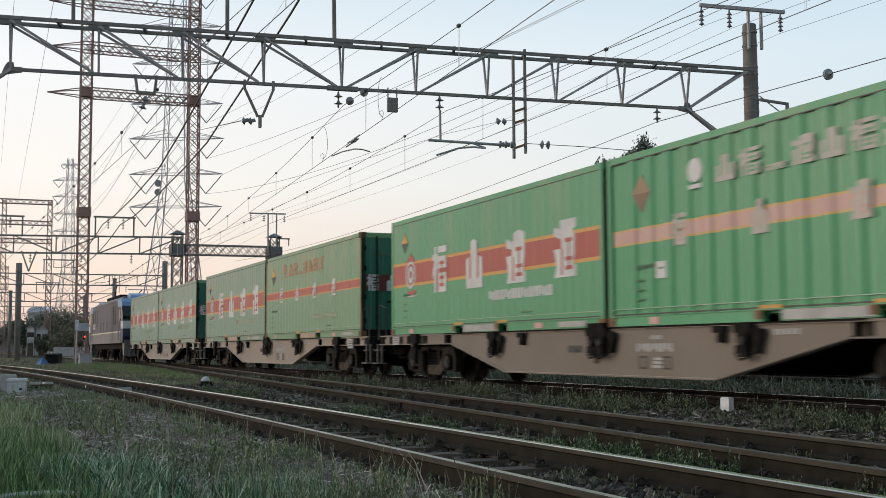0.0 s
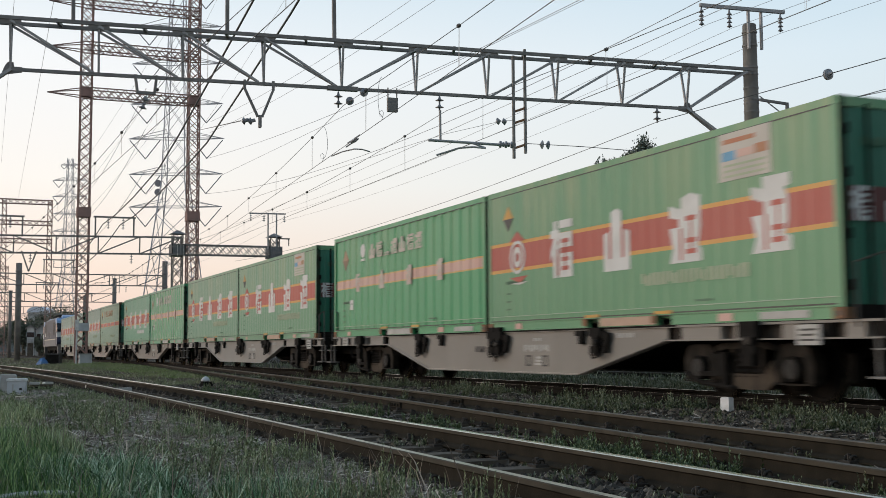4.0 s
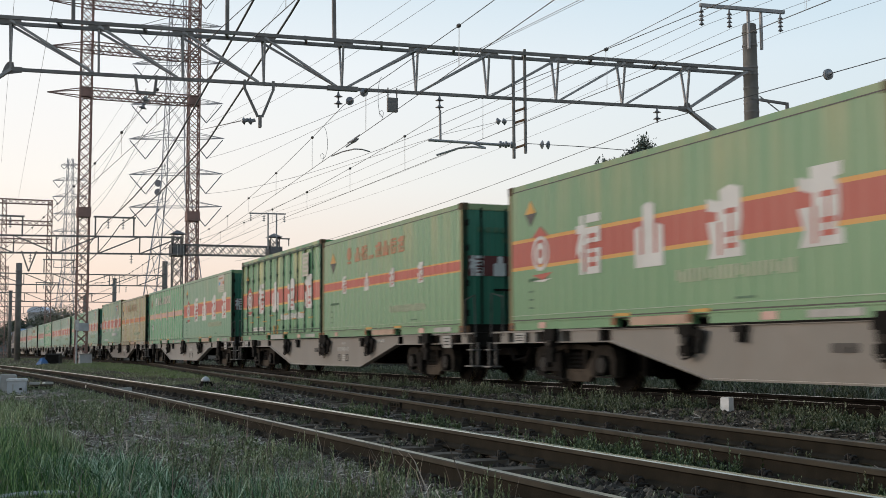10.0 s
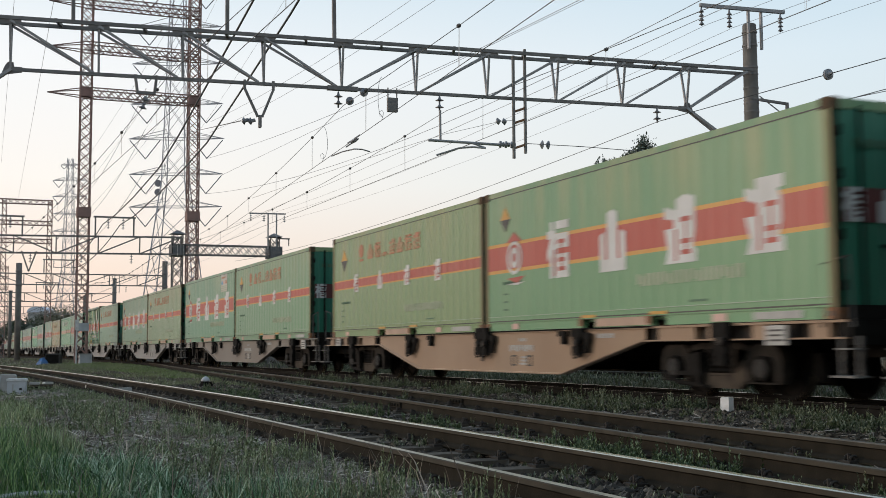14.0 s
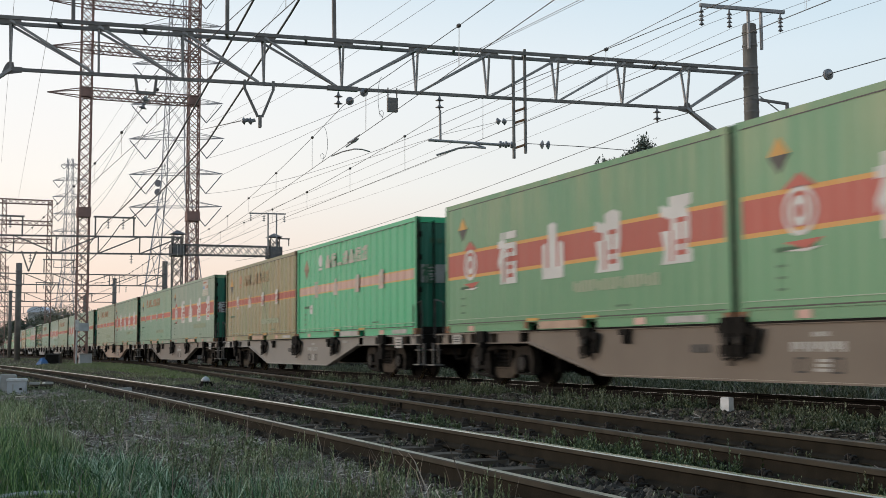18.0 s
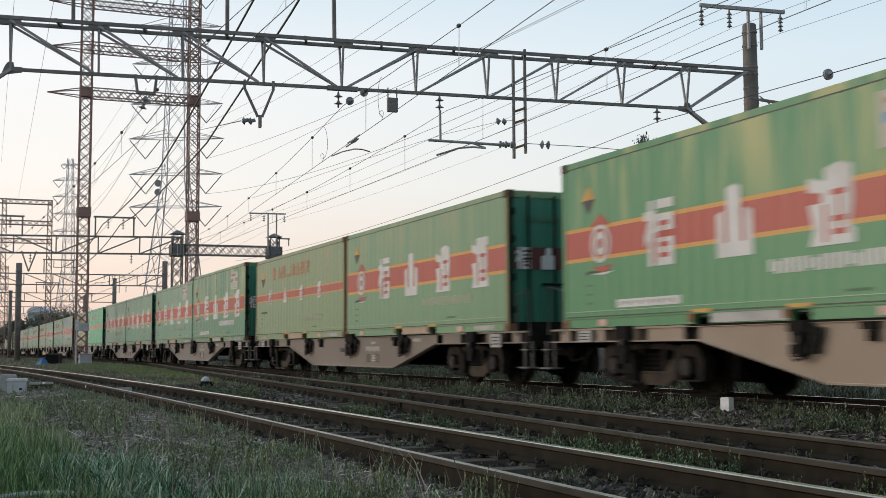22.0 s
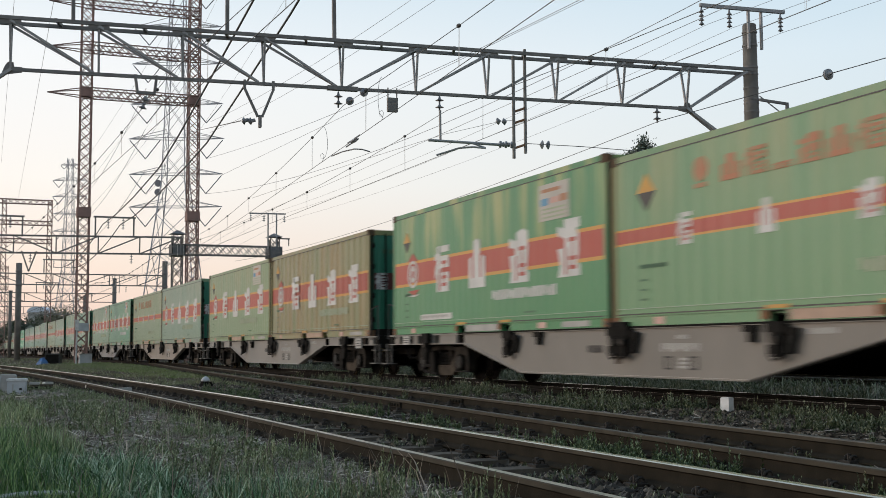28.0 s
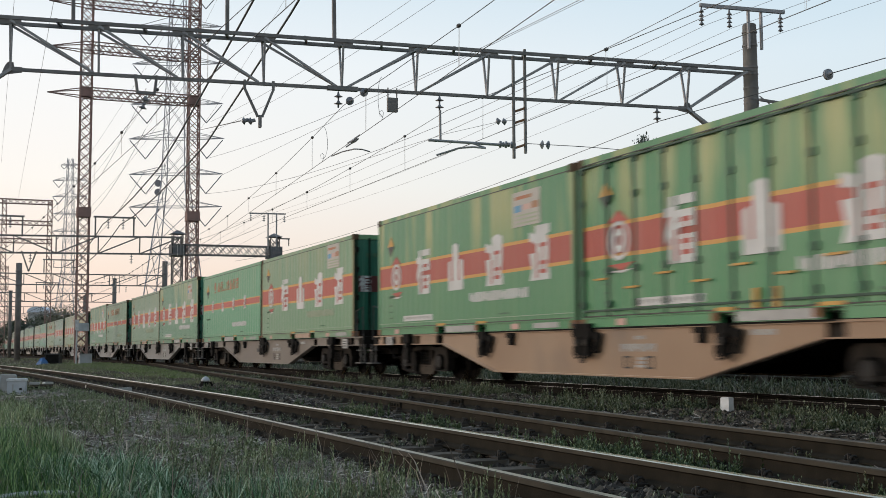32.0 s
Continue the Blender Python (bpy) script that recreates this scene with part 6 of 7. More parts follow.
            for k in range(6):
                lv.box(min(sx * (w + 0.005), sx * (w + 0.03)), max(sx * (w + 0.005), sx * (w + 0.03)), y, y + 1.0, 1.95 + k * 0.1, 2.0 + k * 0.1)
            part("louvre", lv, LOCO_LOW, c)
    for y in (-6.4, -5.3, -4.2, 4.2, 5.3, 6.4):
        for sx in (-1, 1):
            part("side_window", Build().box(min(sx * (w + 0.005), sx * (w + 0.02)), max(sx * (w + 0.005), sx * (w + 0.02)), y - 0.26, y + 0.26, 2.2, 3.35), BLACKP, c, "tall dark side window")
    for i in range(5):
        part("roof_box", Build().box(-0.9, 0.9, -3.4 + i * 1.4, -2.4 + i * 1.4, 3.85, 4.1), STEELDARK, c)
    for sx in (-1, 1):
        for i in range(5):
            part("number_mark", Build().box(min(sx * (w + 0.012), sx * (w + 0.02)), max(sx * (w + 0.012), sx * (w + 0.02)), 4.9 + i * 0.3, 5.1 + i * 0.3, 2.1, 2.45), WHITE, c)
    part("underframe", Build().box(-1.1, 1.1, -8.2, 8.2, 0.75, 1.1), STEELDARK, c)
    for y in (-6.0, 0.0, 6.0):
        bogie(c, y)
    ROLLING.append((c, W3_AT + 2 * PITCH + PITCH / 2 + 10.1, 0.0))


locomotive()
place_rolling()


# ---- bird ----
FEATHER = mat("dark_brown_feathers", (0.03, 0.028, 0.027), 0.8, 0, (0.05, 0.045, 0.042), 20, 6, 0.2, 120)
WINGS = []


def bird():
    """A dark bird that crosses above the tracks; it flies along its own Y."""
    b = thing("bird", "small dark brown bird in flapping flight", "bird", at=pose(-59, 9, 5.3))
    part("body", Build().tube([(0, -0.11, 0), (0, -0.07, -0.005), (0, 0, -0.008), (0, 0.06, 0), (0, 0.1, 0.01)], 0, 10, radii=[0.012, 0.03, 0.038, 0.032, 0.02]), FEATHER, b, smooth=True)
    h = part("head", Build().tube([(0, 0.09, 0.012), (0, 0.11, 0.016), (0, 0.135, 0.017), (0, 0.152, 0.014)], 0, 10, radii=[0.018, 0.024, 0.022, 0.008]), FEATHER, b, smooth=True)
    part("beak", Build().tube([(0, 0.15, 0.013), (0, 0.18, 0.008)], 0, 6, radii=[0.007, 0.002]), BLACKP, h, "pointed black beak")
    part("tail", Build().prism([(-0.012, -0.09), (0.012, -0.09), (0.04, -0.2), (0.012, -0.215), (0, -0.205), (-0.012, -0.215), (-0.04, -0.2)], "z", -0.004, 0.004), FEATHER, b, "spread tail")
    for s in (1, -1):
        out = [(0, 0.05), (0.09, 0.075), (0.17, 0.045), (0.26, -0.04), (0.2, -0.05), (0.13, -0.045), (0.06, -0.06), (0, -0.05)]
        w = part("wing", Build().prism([(s * (0.02 + u), v) for u, v in out], "z", 0.006, 0.014), FEATHER, b, "dark pointed wing")
        WINGS.append((w, s))
    return b


BIRD = bird()


# ---- small things beside the tracks ----
CABWHITE = mat("weathered_white_cabinet_paint", (0.52, 0.53, 0.54), 0.6, 0, (0.40, 0.41, 0.42), 3, 8, 0.1, 40)
TARP = mat("blue_tarpaulin", (0.06, 0.16, 0.36), 0.6, 0, (0.09, 0.2, 0.4), 4, 6, 0.5, 12)
STONE = mat("marker_white_paint", (0.72, 0.72, 0.70), 0.7, 0, (0.58, 0.57, 0.54), 9, 8, 0.2, 60)


def props():
    # white marker post
    b = Build()
    b.prism([(-0.044, -0.066), (0.044, -0.066), (0.048, -0.06), (0.046, 0.066), (-0.046, 0.066)], "z", -0.2, 0.15)
    b.prism([(-0.04, -0.06), (0.04, -0.06), (0.042, 0.06), (-0.04, 0.06)], "z", 0.15, 0.16)
    solid("marker_post", b, STONE, "short white painted marker post in the ballast", "marker post", at=pose(8.74, 11.85, -0.09, 0, 0, 12))
    # white relay cabinet
    c = thing("relay_cabinet", "weathered white metal trackside cabinet with a dark lock", "cabinet", "trackside cabinets", at=pose(1.115, 23.4, -0.14, 0, 0, -8))
    part("body", Build().prism([(-0.165, 0), (0.165, 0), (0.165, 0.24), (0.15, 0.26), (-0.15, 0.26), (-0.165, 0.24)], "y", -0.14, 0.14), CABWHITE, c)
    part("lid", Build().prism([(-0.18, 0.262), (0.18, 0.262), (0.18, 0.29), (0.16, 0.305), (-0.16, 0.305), (-0.18, 0.29)], "y", -0.16, 0.16), STONE, c, "pale overhanging lid")
    part("lock", Build().box(0.05, 0.1, -0.15, -0.14, 0.09, 0.13), BLACKP, c)
    part("hasp", Build().box(-0.08, -0.05, -0.148, -0.14, 0.06, 0.2), PALEGREY, c)
    c = thing("relay_cabinet", "grey metal trackside cabinet with rounded top edges", "cabinet", "trackside cabinets", at=pose(0.97, 23.95, -0.15, 0, 0, -8))
    part("body", Build().prism([(-0.155, 0), (0.155, 0), (0.155, 0.35), (0.12, 0.385), (-0.12, 0.385), (-0.155, 0.35)], "y", -0.15, 0.15), PALEGREY, c)
    part("foot", Build().box(-0.17, 0.17, -0.165, 0.165, -0.06, 0.02), CONCRETE, c)
    part("pipe", Build().tube([(-0.13, -0.17, 0), (-0.13, -0.17, 0.3), (-0.1, -0.13, 0.37)], 0.018, 6), CABWHITE, c)
    # low timber stack
    for x, y, z, half_l, m, turn in ((1.72, 26.6, -0.14, 0.27, STEELDARK, 0), (1.76, 26.7, -0.09, 0.24, SLEEPER, 5), (1.62, 26.65, -0.04, 0.11, PALEGREY, -8), (1.90, 26.7, -0.04, 0.09, PALEGREY, 12)):
        solid("timber_board", Build().prism([(-half_l, 0), (half_l, 0), (half_l, 0.04), (half_l - 0.01, 0.049), (-half_l + 0.02, 0.049), (-half_l, 0.035)], "y", -0.1, 0.1), m, "weathered board stacked beside the near track", "board", "stacked boards", at=pose(x, y, z, 0, 0, turn))
    # pale plates between the rails
    for x, y, w in ((3.18, 24.2, 0.13), (2.75, 26.4, 0.08), (3.92, 27.3, 0.07)):
        solid("rail_plate", Build().box(-w, w, -0.12, 0.12, 0, 0.06), PALEGREY, "pale plate lying across the near track", "plate", "plates on the near track", at=pose(x, y, -0.13, 0, 0, 6))
    # dwarf lamp
    d = thing("dwarf_lamp", "low round grey trackside lamp housing on the ground", "trackside lamp", at=pose(5.0, 25.1, -0.12))
    part("housing", Build().tube([(0, 0, 0.13), (0, 0, 0.17), (0, 0, 0.21), (0, 0, 0.235)], 0, 8, radii=[0.1, 0.092, 0.06, 0.015]), CABWHITE, d, "pale domed cap", smooth=True)
    part("base", Build().tube([(0, 0, -0.06), (0, 0, 0.13)], 0.075, 8), STEELDARK, d)
    for a in range(3):
        part("leg", Build().bar((0.16 * math.cos(a * 2.1), 0.16 * math.sin(a * 2.1), 0), (0.1 * math.cos(a * 2.1), 0.1 * math.sin(a * 2.1), 0.12), 0.04), STEELDARK, d)
    # black cabinet, tarpaulin and post at the portal's foot
    k = thing("black_cabinet", "black metal cabinet beside the lattice column", "cabinet", at=pose(5.3, 70.5, -0.16, 0, 0, -22))
    part("body", Build().prism([(-0.42, 0), (0.42, 0), (0.42, 0.62), (0.38, 0.68), (-0.38, 0.68), (-0.42, 0.62)], "y", -0.25, 0.25), BLACKP, k)
    part("door", Build().box(-0.36, 0.36, -0.27, -0.25, 0.06, 0.6), STEELDARK, k)
    p = thing("white_post", "slim white post with a small sign plate", "post", at=pose(6.45, 69.5, -0.16))
    part("pole", Build().tube([(0, 0, 0), (0, 0, 2.6)], 0.045, 8), CABWHITE, p)
    part("plate", Build().box(-0.1, 0.1, -0.1, -0.06, 2.0, 2.6), STONE, p)
    g = thing("grey_cabinet", "grey metal cabinet at the foot of the lattice column", "cabinet", at=pose(7.05, 70.5, -0.16))
    part("body", Build().box(-0.35, 0.35, -0.25, 0.25, 0, 0.62), CABWHITE, g)
    part("roof", Build().box(-0.38, 0.38, -0.28, 0.28, 0.62, 0.66), PALEGREY, g)
    s = thing("sign_board", "blank pale grey board on the lattice column", "sign board", at=pose(7.2, 73.45, 0))
    part("board", Build().box(-0.32, 0.32, -0.03, 0.03, 1.86, 2.34), CABWHITE, s)
    part("strut", Build().bar((0, 0.0, 2.1), (0.1, 0.25, 2.1), 0.06), GALV, s)
    lamp = thing("signal_lamp", "small dark signal head with one red lamp", "signal", at=pose(12.9, 130.0, 0.75))
    part("head", Build().box(-0.24, 0.24, -0.1, 0.1, 1.1, 1.75), BLACKP, lamp)
    part("red_lens", Build().tube([(0, -0.14, 1.4), (0, -0.1, 1.4)], 0.1, 12), REDLAMP, lamp, "glowing red lens")
    part("post", Build().tube([(0, 0.15, -0.95), (0, 0.15, 1.7)], 0.07, 8), GALV, lamp)
    bm = Build()
    ring = [(0.36, 0.0), (0.3, 0.22), (0.16, 0.38), (0.0, 0.42)]
    for j in range(10):
        for i in range(3):
            q = []
            for jj, ii in ((j, i), (j + 1, i), (j + 1, i + 1), (j, i + 1)):
                a = 2 * math.pi * (jj % 10) / 10
                r = ring[ii][0] * (1 + 0.18 * math.sin(3 * a + ii))
                q.append((r * 1.25 * math.cos(a), r * math.sin(a), ring[ii][1] + 0.05 * math.sin(2 * a)))
            bm.face(q)
    solid("tarpaulin", bm, TARP, "crumpled blue tarpaulin over a low heap", "tarpaulin", at=pose(4.75, 70.5, -0.17))
    # dark tub in the grass
    t = thing("rubber_tub", "black rubber tub with a pale worn rim in the grass", "tub", at=pose(0.45, 6.75, -0.212))
    part("bowl", Build().tube([(0, 0, 0.0), (0, 0, 0.02), (0, 0, 0.09)], 0, 28, radii=[0.16, 0.2, 0.232]), STEELDARK, t)
    rim = Build()
    pts = [(0.235 * math.cos(a * math.pi / 14), 0.235 * math.sin(a * math.pi / 14), 0.1) for a in range(29)]
    rim.tube(pts, 0.014, 6)
    part("rim", rim, CABWHITE, t, "pale worn rim")


REDLAMP = bpy.data.materials.new("red_signal_glow")
REDLAMP.use_nodes = True
REDLAMP.node_tree.nodes["Principled BSDF"].inputs["Base Color"].default_value = (0.6, 0.03, 0.02, 1)
REDLAMP.node_tree.nodes["Principled BSDF"].inputs["Emission Color"].default_value = (1, 0.08, 0.03, 1)
REDLAMP.node_tree.nodes["Principled BSDF"].inputs["Emission Strength"].default_value = 3.0
props()


# ---- plants, stones and the far background ----
def leaf_material(name, cols, gloss=0.12):
    m = bpy.data.materials.new(name)
    m.use_nodes = True
    n, l = m.node_tree.nodes, m.node_tree.links
    p = n["Principled BSDF"]
    p.inputs["Roughness"].default_value = 0.45
    p.inputs["Specular IOR Level"].default_value = gloss
    geo, rp = n.new("ShaderNodeNewGeometry"), n.new("ShaderNodeValToRGB")
    for i, c in enumerate(cols):
        e = rp.color_ramp.elements[i] if i < 2 else rp.color_ramp.elements.new(0.5)
        e.position, e.color = (0.0, 0.9, 0.62)[i], (*c, 1)
    l.new(geo.outputs["Random Per Island"], rp.inputs[0])
    l.new(rp.outputs[0], p.inputs["Base Color"])
    return m


def array_mesh(name, v, f, m):
    me = bpy.data.meshes.new(name)
    me.from_pydata(v.tolist(), [], f.tolist())
    me.materials.append(m)
    return me


RNG = np.random.default_rng(5)


def blades(name, n, place, height, width, lean, m, label, zf=None, category="grass"):
    """Grass blades of three joints each; place gives n spots."""
    xy = place(n)
    xy = xy[(np.hypot(xy[:, 0] - 0.38, xy[:, 1] - 6.55) > 0.38)]        # kept clear round the tub
    n = len(xy)
    z = np.array([(zf or ground_z)(x, y) for x, y in xy]) - 0.01
    h = height[0] + (height[1] - height[0]) * RNG.random(n) ** 1.4
    a, d = RNG.random(n) * 2 * np.pi, RNG.random(n) * 2 * np.pi
    w = width * (0.6 + 0.8 * RNG.random(n))
    bend = lean * h * (0.3 + RNG.random(n))
    sx, sy = np.cos(a), np.sin(a)
    v = np.zeros((n, 7, 3))
    for k, (t, ww) in enumerate(((0, 1), (0.45, 0.85), (0.8, 0.5))):
        off = bend * t * t
        cx, cy, cz = xy[:, 0] + np.cos(d) * off, xy[:, 1] + np.sin(d) * off, z + h * t * (1 - 0.25 * lean * t)
        v[:, 2 * k] = np.stack([cx - sx * w * ww / 2, cy - sy * w * ww / 2, cz], 1)
        v[:, 2 * k + 1] = np.stack([cx + sx * w * ww / 2, cy + sy * w * ww / 2, cz], 1)
    v[:, 6] = np.stack([xy[:, 0] + np.cos(d) * bend, xy[:, 1] + np.sin(d) * bend, z + h * (1 - 0.3 * lean)], 1)
    base = np.arange(n)[:, None] * 7
    faces = [r for b in base[:, 0].tolist() for r in ((b, b + 1, b + 3, b + 2), (b + 2, b + 3, b + 5, b + 4), (b + 4, b + 5, b + 6))]
    me = bpy.data.meshes.new(name)
    me.from_pydata(v.reshape(-1, 3).tolist(), [], faces)
    me.materials.append(m)
    return tagged(new(name, me), label, category, kind="stuff")


def arcs(name, n, place, height, width, start, curl, m, label):
    """Grass blades that rise and bow over, of five joints each."""
    xy = place(n)
    xy = xy[(np.hypot(xy[:, 0] - 0.4, xy[:, 1] - 6.65) > 0.36)]
    n = len(xy)
    at = np.column_stack([xy, [ground_z(x, y) - 0.01 for x, y in xy]])
    h = height[0] + (height[1] - height[0]) * RNG.random(n) ** 1.3
    d, ang = RNG.random(n) * 6.283, start * RNG.random(n)
    bow = curl * (0.15 + RNG.random(n) ** 1.5)
    twist = d + np.pi / 2 + RNG.normal(size=n) * 0.5
    side = np.column_stack([np.cos(twist), np.sin(twist), np.zeros(n)])
    w = width * (0.6 + 0.8 * RNG.random(n))
    v = np.zeros((n, 11, 3))
    for k, ww in enumerate((0.8, 1.0, 0.9, 0.7, 0.4, 0.0)):
        if k < 5:
            v[:, 2 * k] = at - side * (w * ww / 2)[:, None]
            v[:, 2 * k + 1] = at + side * (w * ww / 2)[:, None]
        else:
            v[:, 10] = at
        a = ang + bow * (k / 5) ** 1.6
        at = at + np.column_stack([np.sin(a) * np.cos(d), np.sin(a) * np.sin(d), np.cos(a)]) * (h / 5)[:, None]
    faces = []
    for b in range(0, n * 11, 11):
        faces += [(b + q, b + q + 1, b + q + 3, b + q + 2) for q in (0, 2, 4, 6)] + [(b + 8, b + 9, b + 10)]
    me = bpy.data.meshes.new(name)
    me.from_pydata(v.reshape(-1, 3).tolist(), [], faces)
    me.materials.append(m)
    return tagged(new(name, me), label, "grass", kind="stuff")


def bare(x, y):
    """Where the ballast lies open, round the marker post."""
    return (abs(x - 8.55) < 0.55 and abs(y - 11.3) < 0.75) or (abs(x - 5.4) < 0.5 and 21.5 < y < 26) or (4.6 < x < 6.6 and 12.6 < y < 19.5 and noise.noise((x * 1.4, y * 0.9, 2.2)) < 0.28)


def weeds(name, spots, height, leaves, size, m, label, slim=0.13, stems=3):
    """Slim upright weeds: bunches of stems with narrow leaves that point upward."""
    p = np.array([(x, y) for x, y in spots if not bare(x, y)])
    z = np.array([ground_z(x, y) for x, y in p]) - 0.01
    p, z = np.repeat(p, stems, 0), np.repeat(z, stems)
    n = len(p)
    p = p + RNG.normal(size=(n, 2)) * 0.02
    tall = np.repeat(height[0] + (height[1] - height[0]) * RNG.random(n // stems) ** 1.6, stems)
    h = tall * (0.55 + 0.55 * RNG.random(n))
    a, lean = RNG.random(n) * 6.283, RNG.random(n) * 0.28
    d = np.stack([np.cos(a) * lean, np.sin(a) * lean, np.ones(n)], 1) * h[:, None]
    root = np.concatenate([p, z[:, None]], 1)
    w = np.stack([np.sin(a + 1.0), np.cos(a + 1.0), np.zeros(n)], 1) * 0.0022
    stalk = np.stack([root - w, root + w, root + d + w * 0.5, root + d - w * 0.5], 1)
    t = 0.15 + 0.85 * (np.arange(leaves)[None] + RNG.random((n, leaves))) / leaves
    b = RNG.random((n, leaves)) * 6.283
    c = size * (0.55 + 0.9 * RNG.random((n, leaves))) * (1.3 - 0.75 * t)
    up = 0.9 + 1.3 * RNG.random((n, leaves))
    u = np.stack([np.cos(b), np.sin(b), up], -1)
    u /= np.linalg.norm(u, axis=-1, keepdims=True)
    side = np.stack([-np.sin(b), np.cos(b), np.zeros_like(b)], -1) * slim
    at = root[:, None] + d[:, None] * t[..., None]
    cc = c[..., None]
    leaf = np.stack([at, at + (u * 0.5 + side) * cc, at + u * cc, at + (u * 0.5 - side) * cc], 2).reshape(-1, 4, 3)
    v = np.concatenate([stalk, leaf]).reshape(-1, 3)
    return tagged(new(name, array_mesh(name, v, np.arange(len(v)).reshape(-1, 4), m)), label, "weeds", kind="stuff")


def litter(name, n, place, m, label, size=1.0):
    """Dead straws that lie on the soil, crossing each other."""
    p = place(n)
    z = np.array([ground_z(x, y) for x, y in p]) + 0.004 + 0.03 * RNG.random(n) ** 2
    a, ln, rise = RNG.random(n) * 6.283, size * (0.05 + 0.16 * RNG.random(n) ** 2), RNG.normal(size=n) * 0.12
    u = np.stack([np.cos(a), np.sin(a), rise], 1) * ln[:, None] / 2
    w = np.stack([-np.sin(a), np.cos(a), 0.4 * RNG.normal(size=n)], 1) * (0.0025 + 0.003 * RNG.random((n, 1)))
    c = np.concatenate([p, z[:, None]], 1)
    v = np.stack([c - u - w, c - u + w, c + u + w * 0.6, c + u - w * 0.6], 1).reshape(-1, 3)
    tagged(new(name, array_mesh(name, v, np.arange(n * 4).reshape(n, 4), m)), label, "dry grass", kind="stuff")


def rect(x0, x1, y0, y1, power=1.0):
    """Spots in a strip, denser towards its near end."""
    return lambda n: np.stack([x0 + (x1 - x0) * RNG.random(n), y0 + (y1 - y0) * RNG.random(n) ** power], 1)


def patchy(place, scale, cut, keep=0.15):
    def go(n):
        p = place(n)
        q = np.array([noise.noise((x * scale, y * scale, 7.7)) for x, y in p])
        return p[(q > cut) | (RNG.random(len(p)) < keep)]
    return go


G_WARM = leaf_material("yellow_green_grass", [(0.012, 0.045, 0.008), (0.30, 0.42, 0.15), (0.05, 0.14, 0.026)], 0.3)
G_TALL = leaf_material("blue_green_grass", [(0.014, 0.052, 0.016), (0.46, 0.56, 0.38), (0.08, 0.19, 0.062)], 0.5)
G_LOW = leaf_material("weed_leaf_green", [(0.034, 0.048, 0.021), (0.33, 0.34, 0.225), (0.10, 0.122, 0.056)], 0.3)
G_FRESH = leaf_material("fresh_weed_green", [(0.036, 0.056, 0.022), (0.25, 0.30, 0.15), (0.085, 0.122, 0.05)], 0.3)
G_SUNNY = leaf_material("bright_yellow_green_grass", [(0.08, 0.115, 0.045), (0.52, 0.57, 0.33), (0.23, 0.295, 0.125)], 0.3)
G_MAT = leaf_material("low_mat_grass_green", [(0.10, 0.14, 0.045), (0.38, 0.45, 0.19), (0.20, 0.265, 0.095)])
G_MOUND = leaf_material("leafy_mound_green", [(0.07, 0.092, 0.042), (0.44, 0.48, 0.29), (0.165, 0.205, 0.09)], 0.3)
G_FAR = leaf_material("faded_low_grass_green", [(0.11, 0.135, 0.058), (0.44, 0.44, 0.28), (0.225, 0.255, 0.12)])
G_DRY = leaf_material("dry_stalk_brown", [(0.09, 0.07, 0.054), (0.48, 0.42, 0.34), (0.20, 0.162, 0.13)])
G_STRAW = leaf_material("pale_dead_stalk", [(0.16, 0.13, 0.105), (0.62, 0.55, 0.46), (0.36, 0.30, 0.24)])
G_LITTER = leaf_material("dead_straw_grey_brown", [(0.09, 0.07, 0.056), (0.58, 0.50, 0.42), (0.25, 0.20, 0.165)])


